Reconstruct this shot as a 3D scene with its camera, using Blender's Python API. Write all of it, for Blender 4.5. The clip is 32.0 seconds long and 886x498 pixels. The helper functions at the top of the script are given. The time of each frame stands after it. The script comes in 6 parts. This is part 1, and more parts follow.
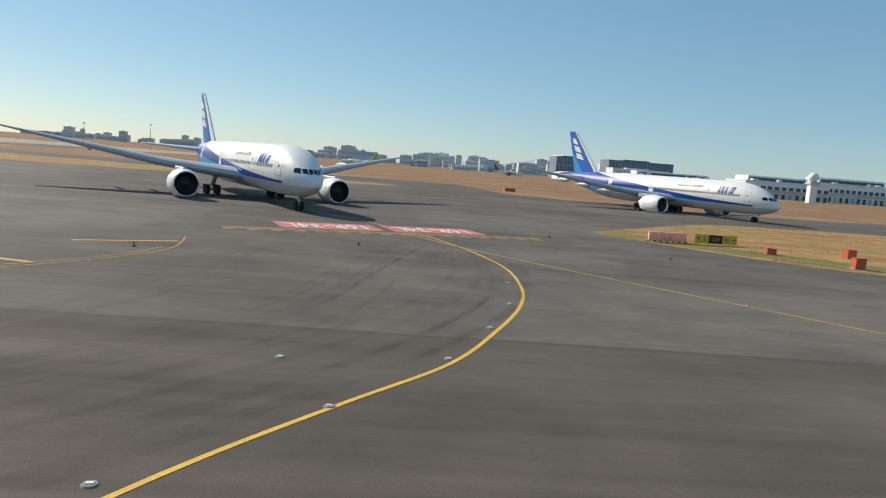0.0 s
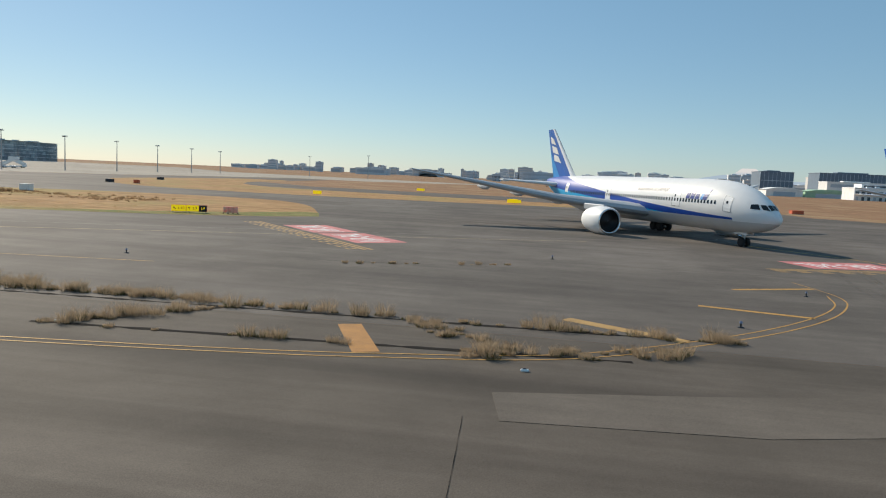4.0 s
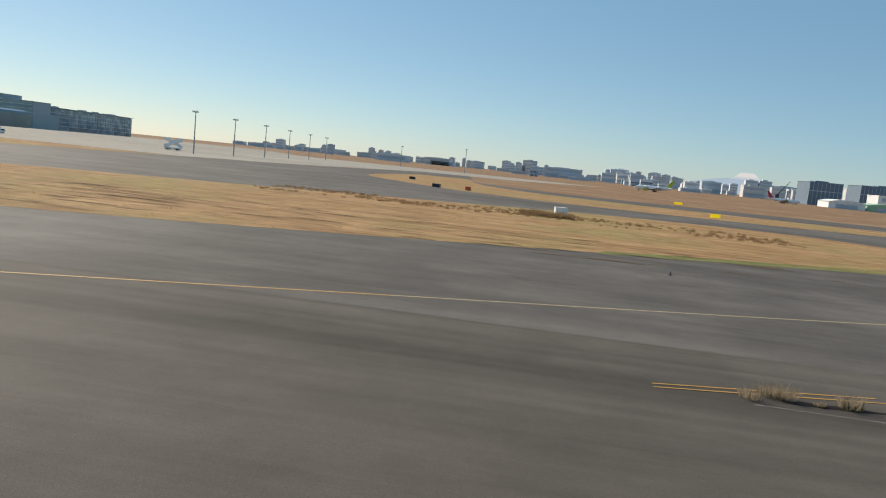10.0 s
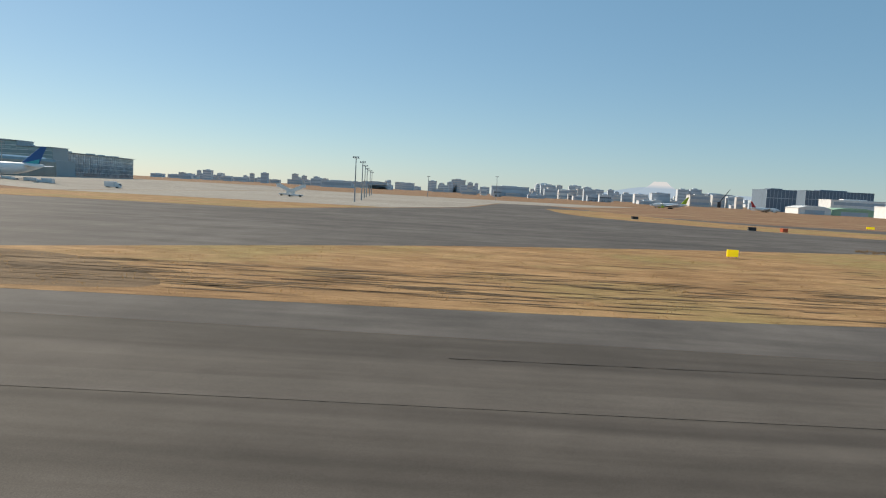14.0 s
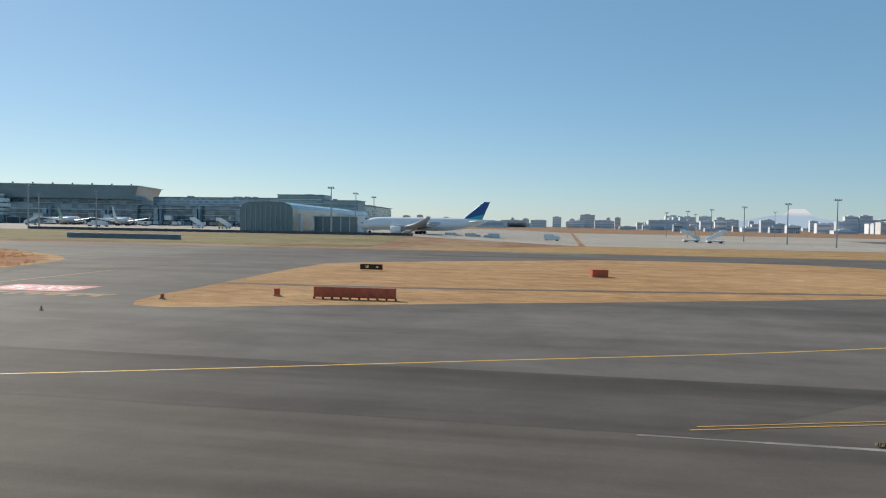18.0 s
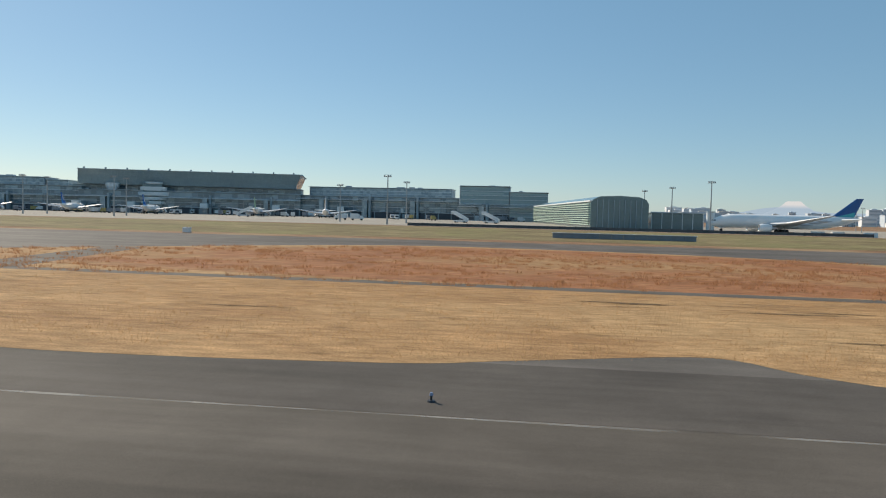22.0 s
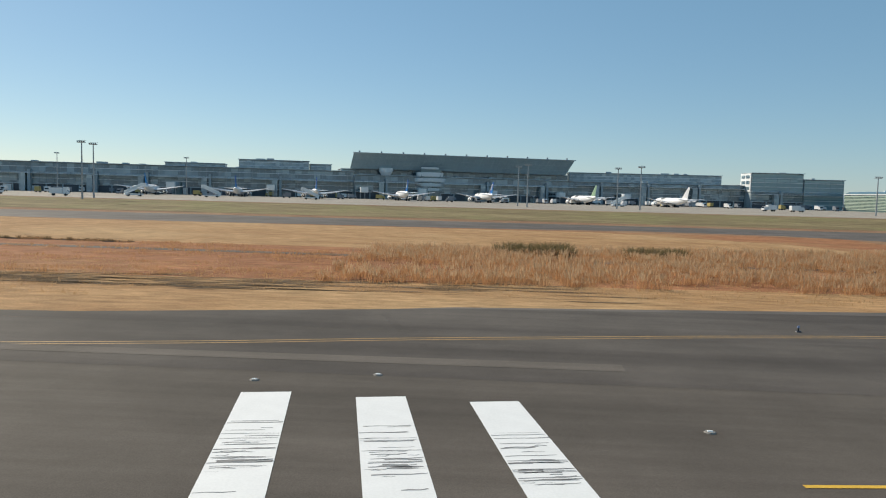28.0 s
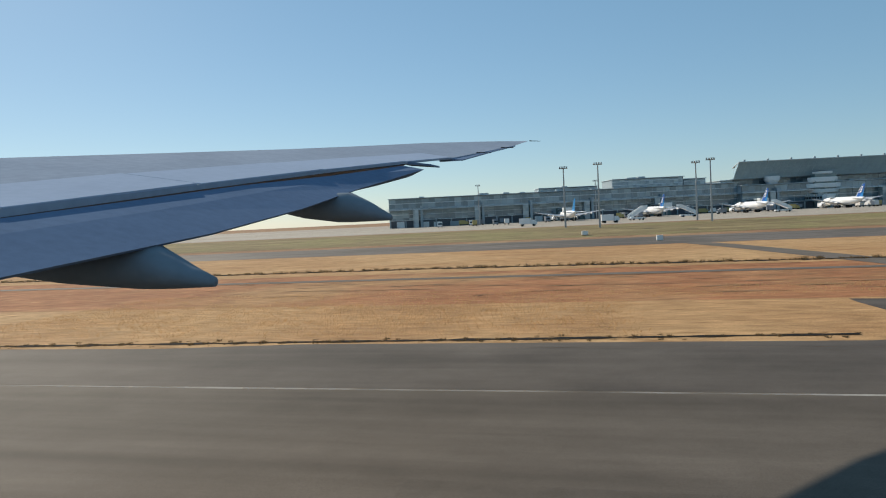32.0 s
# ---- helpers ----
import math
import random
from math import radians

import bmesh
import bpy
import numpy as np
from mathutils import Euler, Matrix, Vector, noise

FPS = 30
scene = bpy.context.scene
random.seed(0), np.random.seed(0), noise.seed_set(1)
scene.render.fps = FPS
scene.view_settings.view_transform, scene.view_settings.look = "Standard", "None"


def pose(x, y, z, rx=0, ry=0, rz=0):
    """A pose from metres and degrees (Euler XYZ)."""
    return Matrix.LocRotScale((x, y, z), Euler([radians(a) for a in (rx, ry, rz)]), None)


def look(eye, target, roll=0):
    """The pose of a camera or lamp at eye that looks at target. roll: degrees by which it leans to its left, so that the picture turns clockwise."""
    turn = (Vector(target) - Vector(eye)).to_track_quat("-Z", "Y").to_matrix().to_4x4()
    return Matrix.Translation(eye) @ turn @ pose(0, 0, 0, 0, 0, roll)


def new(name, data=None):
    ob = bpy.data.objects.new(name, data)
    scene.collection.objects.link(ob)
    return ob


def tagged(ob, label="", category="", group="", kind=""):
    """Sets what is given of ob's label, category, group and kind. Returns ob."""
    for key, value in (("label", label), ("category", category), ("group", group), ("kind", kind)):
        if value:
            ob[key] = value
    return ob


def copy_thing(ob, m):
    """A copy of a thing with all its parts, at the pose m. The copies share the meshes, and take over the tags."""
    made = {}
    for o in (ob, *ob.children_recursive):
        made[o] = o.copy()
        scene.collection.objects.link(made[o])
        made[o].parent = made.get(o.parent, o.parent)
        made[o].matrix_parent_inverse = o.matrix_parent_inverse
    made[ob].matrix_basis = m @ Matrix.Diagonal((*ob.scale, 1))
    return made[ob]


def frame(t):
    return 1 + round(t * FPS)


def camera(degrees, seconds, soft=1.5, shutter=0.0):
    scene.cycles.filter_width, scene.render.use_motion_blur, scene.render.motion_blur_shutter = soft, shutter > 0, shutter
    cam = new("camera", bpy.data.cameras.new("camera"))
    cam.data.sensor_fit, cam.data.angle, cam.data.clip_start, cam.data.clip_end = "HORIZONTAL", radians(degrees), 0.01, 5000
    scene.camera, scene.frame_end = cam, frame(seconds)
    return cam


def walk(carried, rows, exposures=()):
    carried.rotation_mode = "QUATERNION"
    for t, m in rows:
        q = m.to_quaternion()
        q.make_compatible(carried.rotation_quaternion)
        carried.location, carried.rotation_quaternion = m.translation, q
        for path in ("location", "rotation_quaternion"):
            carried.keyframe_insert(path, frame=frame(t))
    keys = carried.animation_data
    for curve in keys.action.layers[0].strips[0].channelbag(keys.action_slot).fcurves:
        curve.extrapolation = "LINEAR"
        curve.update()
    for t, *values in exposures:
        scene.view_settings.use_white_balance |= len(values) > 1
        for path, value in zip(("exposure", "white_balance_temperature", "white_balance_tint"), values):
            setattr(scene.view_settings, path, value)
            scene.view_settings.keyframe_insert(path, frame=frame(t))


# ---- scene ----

EYE = 6.4  # height of the cabin window above the pavement
cam = camera(63.3, 32.0, soft=1.1)
# seconds, x, y, yaw, pitch, roll
PATH = [
    (0, 229.13, 6.56, -3.41, -6.63, 4.52),
    (0.5, 226.41, 6.41, -5.47, -6.47, 5.30),
    (1, 223.42, 6.24, -5.99, -6.16, 5.99),
    (1.5, 220.21, 6.08, -4.20, -6.34, 5.51),
    (2, 216.73, 5.78, -1.89, -5.82, 4.75),
    (2.5, 213.06, 5.36, 1.81, -5.71, 3.30),
    (3, 209.03, 4.96, 5.57, -5.31, 3.11),
    (3.5, 204.12, 4.36, 8.23, -5.59, 2.07),
    (4, 198.64, 3.93, 10.31, -5.83, 2.66),
    (4.5, 193.10, 3.72, 10.70, -5.67, 2.58),
    (6.5, 164.74, 3.42, 11.26, -5.12, 1.19),
    (7, 156.37, 3.45, 9.53, -4.79, 2.77),
    (7.5, 147.48, 3.50, 10.55, -4.92, 2.08),
    (8, 138.15, 3.54, 10.12, -5.06, 4.03),
    (8.5, 128.37, 3.56, 9.32, -5.61, 3.91),
    (9, 118.16, 3.55, 9.38, -6.08, 4.01),
    (9.5, 107.43, 3.55, 8.73, -6.62, 4.57),
    (10, 96.29, 3.58, 8.60, -6.73, 5.73),
    (10.5, 84.69, 3.60, 6.01, -6.32, 4.14),
    (11, 72.56, 3.56, 0.67, -6.16, 2.75),
    (11.5, 59.87, 3.44, 0.39, -6.14, 4.24),
    (12, 46.64, 3.20, -0.18, -5.91, 4.34),
    (12.5, 32.85, 2.86, 1.06, -5.74, 4.24),
    (13, 18.60, 2.53, 2.85, -5.02, 4.22),
    (13.5, 3.80, 2.22, 2.42, -4.60, 3.77),
    (15.5, -61.87, 1.44, 0.74, -5.19, 0.61),
    (16, -79.83, 1.35, 5.48, -5.25, 1.27),
    (16.5, -98.18, 1.38, 6.57, -4.98, 1.65),
    (17, -116.75, 1.50, 7.87, -3.22, 1.10),
    (17.3, -127.98, 1.59, 8.01, -2.55, 1.58),
    (17.5, -135.49, 1.64, 7.92, -2.28, 1.66),
    (18, -154.29, 1.76, 9.68, -1.97, 0.92),
    (18.5, -173.12, 1.86, 9.84, -2.04, 0.13),
    (19, -191.69, 1.91, 11.80, -2.20, 0.92),
    (19.5, -210.22, 1.96, 10.40, -2.30, -0.60),
    (20, -228.82, 2.00, 12.14, -2.81, 1.05),
    (20.5, -248.37, 2.05, 9.53, -2.46, -0.81),
    (21, -268.08, 2.12, 9.61, -2.30, -0.41),
    (21.5, -287.26, 2.22, 8.39, -2.49, 1.29),
    (21.7, -294.95, 2.25, 7.92, -2.52, 1.36),
    (22, -306.53, 2.30, 7.60, -2.80, 1.36),
    (23, -345.34, 2.38, 7.02, -4.29, 0.88),
    (23.5, -364.74, 2.31, 7.28, -5.22, 1.53),
    (24, -384.14, 2.20, 8.29, -5.05, 0.95),
    (24.5, -403.54, 2.08, 7.34, -4.80, 0.68),
    (25, -422.94, 1.95, 7.20, -4.94, 1.74),
    (25.5, -442.34, 1.77, 3.47, -4.65, 5.40),
    (27.5, -519.96, 0.39, 3.12, -4.89, 3.71),
    (28, -539.36, 0.01, 3.39, -4.35, 1.46),
    (28.5, -558.76, -0.36, 5.89, -4.51, 0.46),
    (29, -578.15, -0.71, 6.29, -4.19, 2.02),
    (29.5, -597.55, -0.98, 7.39, -4.19, 1.69),
    (30, -616.95, -1.18, 12.15, -4.16, 0.75),
    (30.5, -636.35, -1.32, 13.17, -3.64, 0.57),
    (31, -655.75, -1.38, 12.20, -3.40, -0.30),
    (31.5, -675.15, -1.39, 12.99, -2.95, -0.75),
    (32, -694.55, -1.36, 14.34, -2.36, -2.83),
]


def aimed(x, y, yaw, pitch, roll):
    a, b = radians(yaw), radians(pitch)
    ahead = Vector((-math.sin(a) * math.cos(b), math.cos(a) * math.cos(b), math.sin(b)))
    eye = Vector((x, y, EYE))
    return look(eye, eye + ahead * 10, roll)


walk(cam, [(t, aimed(x, y, yaw, pitch, roll)) for t, x, y, yaw, pitch, roll in PATH], [(0, 0.06, 6800, 8), (1, 0.25, 6800, 8), (2, 0.15, 6800, 8), (3, 0.08, 6800, 8), (4, 0.0, 6800, 8), (16, 0.0, 6800, 8), (17.5, 0.0, 6500, 8), (19, -0.08, 6400, 8), (19.5, -0.05, 6350, 8), (20, -.04, 6420, 8), (21, 0.0, 6650, 8), (23, 0.0, 6800, 8), (32, 0.0, 6800, 8)])

# ---- light ----
SUN_DIR = Vector((-0.66, 0.55, 0.53)).normalized()
world = bpy.data.worlds.new("sky")
scene.world = world
world.use_nodes = True
wn = world.node_tree.nodes
sky = wn.new("ShaderNodeTexSky")
sky.sky_type = "NISHITA"
sky.sun_disc = False
sky.sun_elevation = math.asin(SUN_DIR.z)
sky.sun_rotation = math.atan2(SUN_DIR.x, SUN_DIR.y)
sky.altitude = 0
sky.air_density, sky.dust_density, sky.ozone_density = 0.9, 0.15, 1.9
wn["Background"].inputs["Strength"].default_value = 0.086
# a thin even haze over the clear sky
haze = wn.new("ShaderNodeMix")
haze.data_type = "RGBA"
haze.inputs["Factor"].default_value = 0.34
haze.inputs["B"].default_value = (2.5, 6.1, 9.5, 1)
world.node_tree.links.new(sky.outputs[0], haze.inputs["A"])
world.node_tree.links.new(haze.outputs["Result"], wn["Background"].inputs["Color"])
sun = new("sun", bpy.data.lights.new("sun", "SUN"))
sun.data.energy, sun.data.angle, sun.data.color = 5.0, radians(0.6), (1.0, 0.90, 0.77)
sun.matrix_world = look(SUN_DIR * 100, (0, 0, 0))

# ---- materials ----
from mathutils import geometry

def material(name, base, rough=0.8, metal=0.0, vary=0.15, scale=1.0, bump=0.0, fine=12.0, coat=0.0, tint=None, random_tone=0.0):
    """A paint or surface with broad blotches and fine grain, at real size."""
    m = bpy.data.materials.new(name)
    m.use_nodes = True
    nt = m.node_tree
    n, l = nt.nodes, nt.links
    p = n["Principled BSDF"]
    p.inputs["Roughness"].default_value, p.inputs["Metallic"].default_value = rough, metal
    p.inputs["Coat Weight"].default_value = coat
    c = n.new("ShaderNodeTexCoord")
    big, small = n.new("ShaderNodeTexNoise"), n.new("ShaderNodeTexNoise")
    big.inputs["Scale"].default_value, big.inputs["Detail"].default_value = scale, 5
    small.inputs["Scale"].default_value, small.inputs["Detail"].default_value = scale * fine, 4
    for t in (big, small):
        l.new(c.outputs["Object"], t.inputs["Vector"])
    add = n.new("ShaderNodeMath")
    add.operation = "ADD"
    l.new(big.outputs["Fac"], add.inputs[0])
    l.new(small.outputs["Fac"], add.inputs[1])
    fac = add.outputs[0]
    if random_tone:
        info = n.new("ShaderNodeObjectInfo")
        ma = n.new("ShaderNodeMath")
        ma.operation = "MULTIPLY_ADD"
        ma.inputs[1].default_value = random_tone
        l.new(info.outputs["Random"], ma.inputs[0])
        l.new(fac, ma.inputs[2])
        fac = ma.outputs[0]
    r = n.new("ShaderNodeMapRange")
    r.inputs["From Min"].default_value, r.inputs["From Max"].default_value = 0.6, 1.4 + random_tone
    l.new(fac, r.inputs["Value"])
    mix = n.new("ShaderNodeMix")
    mix.data_type = "RGBA"
    other = tint or base
    mix.inputs["A"].default_value = (*[v * (1 - vary) for v in base], 1)
    mix.inputs["B"].default_value = (*[min(1, v * (1 + vary)) for v in other], 1)
    l.new(r.outputs[0], mix.inputs["Factor"])
    l.new(mix.outputs["Result"], p.inputs["Base Color"])
    if bump:
        b = n.new("ShaderNodeBump")
        b.inputs["Strength"].default_value, b.inputs["Distance"].default_value = bump, 0.05
        l.new(small.outputs["Fac"], b.inputs["Height"])
        l.new(b.outputs[0], p.inputs["Normal"])
    return m


def sheet_material(name, base, streak, rough, along=0.03, across=0.8, fine=30.0, bump=0.2, patch=None, grain=(0.72, 0.82), bands=0.0, stretch=0.10, clump=None, mottle=0.0):
    """Ground cover with long streaks along the runway, patches and grain."""
    m = bpy.data.materials.new(name)
    m.use_nodes = True
    nt = m.node_tree
    n, l = nt.nodes, nt.links
    p = n["Principled BSDF"]
    p.inputs["Roughness"].default_value = rough
    p.inputs["Specular IOR Level"].default_value = 0.08
    c = n.new("ShaderNodeTexCoord")
    mp = n.new("ShaderNodeMapping")
    mp.inputs["Scale"].default_value = (along, across, 1)
    l.new(c.outputs["Object"], mp.inputs["Vector"])
    fine_streak = n.new("ShaderNodeMapping")
    fine_streak.inputs["Scale"].default_value = (stretch, 1, 1)
    l.new(c.outputs["Object"], fine_streak.inputs["Vector"])
    tex = []
    for s, d, src in ((0.4, 6, mp.outputs[0]), (0.035, 6, c.outputs["Object"]), (fine, 3, c.outputs["Object"]), (1.4, 5, fine_streak.outputs[0])):
        t = n.new("ShaderNodeTexNoise")
        t.inputs["Scale"].default_value, t.inputs["Detail"].default_value = s, d
        t.inputs["Roughness"].default_value = 0.6
        l.new(src, t.inputs["Vector"])
        tex.append(t)

    def ramp(src, lo, hi):
        r = n.new("ShaderNodeMapRange")
        r.inputs["From Min"].default_value, r.inputs["From Max"].default_value = lo, hi
        l.new(src, r.inputs["Value"])
        return r.outputs[0]

    def mixed(fac, a, b):
        x = n.new("ShaderNodeMix")
        x.data_type = "RGBA"
        l.new(fac, x.inputs["Factor"])
        for key, v in (("A", a), ("B", b)):
            if isinstance(v, tuple):
                x.inputs[key].default_value = (*v, 1)
            else:
                l.new(v, x.inputs[key])
        return x.outputs["Result"]

    col = mixed(ramp(tex[0].outputs["Fac"], 0.38, 0.66), base, streak)
    if patch:
        col = mixed(ramp(tex[1].outputs["Fac"], 0.48, 0.62), col, patch)
    if bands:
        wide = n.new("ShaderNodeMapping")
        wide.inputs["Scale"].default_value = (0.006, 0.24, 1)
        l.new(c.outputs["Object"], wide.inputs["Vector"])
        t = n.new("ShaderNodeTexNoise")
        t.inputs["Scale"].default_value, t.inputs["Detail"].default_value = 0.9, 3
        l.new(wide.outputs[0], t.inputs["Vector"])
        k = n.new("ShaderNodeMath")
        k.operation = "MULTIPLY"
        k.inputs[1].default_value = bands
        l.new(ramp(t.outputs["Fac"], 0.50, 0.64), k.inputs[0])
        col = mixed(k.outputs[0], col, tuple(v * 0.45 for v in base))
    if clump:
        # tussocks and trodden spots of another tone
        shrink = n.new("ShaderNodeMapping")
        shrink.inputs["Scale"].default_value = (0.45, 1, 1)
        l.new(c.outputs["Object"], shrink.inputs["Vector"])
        t = n.new("ShaderNodeTexNoise")
        t.inputs["Scale"].default_value, t.inputs["Detail"].default_value = 0.8, 9
        t.inputs["Roughness"].default_value = 0.72
        l.new(shrink.outputs[0], t.inputs["Vector"])
        col = mixed(ramp(t.outputs["Fac"], 0.54, 0.70), col, clump)
    layers = [(tex[2], grain[0]), (tex[3], grain[1])]
    if mottle:
        # uneven weathering, metres wide
        t = n.new("ShaderNodeTexNoise")
        t.inputs["Scale"].default_value, t.inputs["Detail"].default_value = 0.22, 9
        t.inputs["Roughness"].default_value = 0.68
        l.new(c.outputs["Object"], t.inputs["Vector"])
        layers.append((t, 1 - mottle))
    for t, lo in layers:
        k = ramp(t.outputs["Fac"], 0.3, 0.7)
        g = n.new("ShaderNodeMix")
        g.data_type, g.blend_type = "RGBA", "MULTIPLY"
        g.inputs["Factor"].default_value = 1
        s = n.new("ShaderNodeMapRange")
        s.inputs["To Min"].default_value, s.inputs["To Max"].default_value = lo, 2 - lo
        l.new(k, s.inputs["Value"])
        l.new(col, g.inputs["A"])
        l.new(s.outputs[0], g.inputs["B"])
        col = g.outputs["Result"]
    l.new(col, p.inputs["Base Color"])
    b = n.new("ShaderNodeBump")
    b.inputs["Strength"].default_value, b.inputs["Distance"].default_value = bump, 0.03
    l.new(tex[2].outputs["Fac"], b.inputs["Height"])
    l.new(b.outputs[0], p.inputs["Normal"])
    return m


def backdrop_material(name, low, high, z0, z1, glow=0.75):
    """Far hills in haze: a plain backdrop with the haze painted into its faint glow, and snow by height."""
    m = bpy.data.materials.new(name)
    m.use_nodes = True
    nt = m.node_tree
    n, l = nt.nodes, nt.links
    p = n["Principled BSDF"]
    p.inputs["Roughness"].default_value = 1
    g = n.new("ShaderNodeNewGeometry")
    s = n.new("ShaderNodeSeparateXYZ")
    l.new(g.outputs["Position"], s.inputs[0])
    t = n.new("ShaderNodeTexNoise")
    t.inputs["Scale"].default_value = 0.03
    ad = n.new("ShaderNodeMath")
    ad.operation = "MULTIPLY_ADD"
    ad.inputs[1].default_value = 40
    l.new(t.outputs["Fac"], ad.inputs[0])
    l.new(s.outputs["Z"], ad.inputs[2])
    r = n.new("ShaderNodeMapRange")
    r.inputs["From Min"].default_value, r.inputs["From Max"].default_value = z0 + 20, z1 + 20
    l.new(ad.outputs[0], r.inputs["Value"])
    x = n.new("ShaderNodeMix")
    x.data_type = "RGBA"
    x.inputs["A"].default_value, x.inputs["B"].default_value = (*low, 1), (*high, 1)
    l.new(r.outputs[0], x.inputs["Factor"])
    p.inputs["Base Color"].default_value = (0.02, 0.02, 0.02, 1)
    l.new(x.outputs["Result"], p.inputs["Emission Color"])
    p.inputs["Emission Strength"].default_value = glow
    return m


ASPHALT = sheet_material("asphalt", (0.106, 0.091, 0.080), (0.074, 0.064, 0.056), 0.8, patch=(0.122, 0.105, 0.091), along=.06, across=.5, grain=(.80, .92), bands=.5, mottle=.16)
OLD_ASPHALT = sheet_material("old_asphalt", (0.140, 0.119, 0.101), (0.088, 0.075, 0.063), 0.8, patch=(0.118, 0.100, 0.084), along=.03, across=.5, grain=(.80, .92), bands=.7, mottle=.16)
TAXI_ASPHALT = sheet_material("taxiway_asphalt", (0.148, 0.130, 0.115), (0.104, 0.091, 0.081), 0.8, patch=(0.168, 0.148, 0.131), along=.06, across=.3, grain=(.80, .92), bands=.3, mottle=.18)
PALE_ASPHALT = sheet_material("pale_asphalt", (0.152, 0.131, 0.112), (0.124, 0.106, 0.090), 0.85, along=.05, across=.5, grain=(.80, .92), mottle=.14)
CONCRETE = sheet_material("apron_concrete", (0.40, 0.355, 0.30), (0.33, 0.29, 0.245), 0.9, along=0.02, across=0.05, fine=6, mottle=.12)
DRY = sheet_material("dry_grass", (0.44, 0.265, 0.13), (0.33, 0.185, 0.088), 0.95, along=0.22, across=0.6, fine=9, bump=0.8, patch=(0.45, 0.285, 0.145), grain=(.74, .72), stretch=.3, clump=(0.27, 0.15, 0.068), mottle=.14)
RED_DRY = sheet_material("reddish_dry_grass", (0.36, 0.165, 0.082), (0.26, 0.112, 0.056), 0.95, along=0.2, across=0.5, fine=9, bump=0.8, patch=(0.36, 0.21, 0.105), grain=(.74, .72), stretch=.3, clump=(0.43, 0.25, 0.12), mottle=.18)
GREEN_DRY = sheet_material("olive_grass", (0.45, 0.275, 0.135), (0.29, 0.165, 0.078), 0.95, along=0.15, across=0.6, fine=9, bump=0.8, patch=(0.335, 0.245, 0.105), grain=(.78, .76), stretch=.25, clump=(0.20, 0.11, 0.05), mottle=.16)
FIELD_GRASS = sheet_material("field_grass", (0.30, 0.172, 0.103), (0.23, 0.132, 0.078), 0.95, along=0.2, across=0.4, fine=6, bump=0.8, patch=(0.33, 0.222, 0.130), grain=(.76, .74), stretch=.3, clump=(0.36, 0.235, 0.125), mottle=.16)
EDGE_GREEN = sheet_material("green_grass", (0.165, 0.185, 0.062), (0.24, 0.205, 0.085), 0.95, along=0.3, across=0.6, fine=9, bump=0.8, patch=(0.27, 0.21, 0.09), grain=(.74, .72), stretch=.3, clump=(0.12, 0.145, 0.045), mottle=.16)
BARE_SOIL = sheet_material("bare_soil", (0.30, 0.20, 0.115), (0.17, 0.112, 0.066), 0.95, along=0.1, across=0.7, fine=8, bump=0.9, patch=(0.24, 0.165, 0.095))
OLIVE_BANK = sheet_material("olive_bank", (0.27, 0.215, 0.115), (0.17, 0.13, 0.07), 0.95, along=0.05, across=0.3, fine=6, bump=0.8, patch=(0.23, 0.20, 0.095), grain=(.74, .6))
SOIL = sheet_material("dark_soil", (0.22, 0.15, 0.092), (0.15, 0.105, 0.066), 0.95, fine=12, bump=0.8)

def film(name, base, strength, scale):
    """A worn film on the pavement that lets the surface show through."""
    m = bpy.data.materials.new(name)
    m.use_nodes = True
    n, l = m.node_tree.nodes, m.node_tree.links
    p = n["Principled BSDF"]
    p.inputs["Base Color"].default_value, p.inputs["Roughness"].default_value = (*base, 1), .9
    c, t, r, g, x = n.new("ShaderNodeTexCoord"), n.new("ShaderNodeTexNoise"), n.new("ShaderNodeMapRange"), n.new("ShaderNodeBsdfTransparent"), n.new("ShaderNodeMixShader")
    t.inputs["Scale"].default_value, t.inputs["Detail"].default_value = scale, 7
    r.inputs["From Min"].default_value, r.inputs["From Max"].default_value, r.inputs["To Max"].default_value = .36, .68, strength
    l.new(c.outputs["Object"], t.inputs["Vector"])
    l.new(t.outputs["Fac"], r.inputs["Value"])
    l.new(r.outputs[0], x.inputs[0])
    l.new(g.outputs[0], x.inputs[1])
    l.new(p.outputs[0], x.inputs[2])
    l.new(x.outputs[0], n["Material Output"].inputs["Surface"])
    return m


YELLOW_PAINT = material("yellow_paint", (0.72, 0.42, 0.045), 0.7, vary=0.22, scale=1.5)
SIDE_YELLOW = material("worn_yellow_paint", (0.47, 0.255, 0.055), 0.75, vary=0.3, scale=0.8)
FADED_YELLOW = material("faded_yellow_paint", (0.40, 0.24, 0.08), 0.8, vary=0.35, scale=0.8)
ORANGE_PAINT = material("worn_orange_paint", (0.37, 0.165, 0.03), 0.75, vary=0.25, scale=1.2)
WHITE_PAINT = material("white_marking_paint", (0.74, 0.73, 0.71), 0.7, vary=0.12, scale=1.5)
PALE_LINE = material("pale_worn_line", (0.44, 0.33, 0.18), 0.8, vary=0.35, scale=0.8)
FADED_WHITE = material("faded_white_paint", (0.25, 0.23, 0.205), 0.8, vary=0.35, scale=0.5)
RED_PAINT = material("faded_red_paint", (0.54, 0.17, 0.165), 0.75, vary=0.35, scale=0.6)
WORN_LINE = film("worn_white_line", (0.50, 0.47, 0.43), 0.6, 0.3)
TAR = material("tar", (0.026, 0.023, 0.021), 1.0, scale=2)
TAR.node_tree.nodes["Principled BSDF"].inputs["Specular IOR Level"].default_value = 0.05
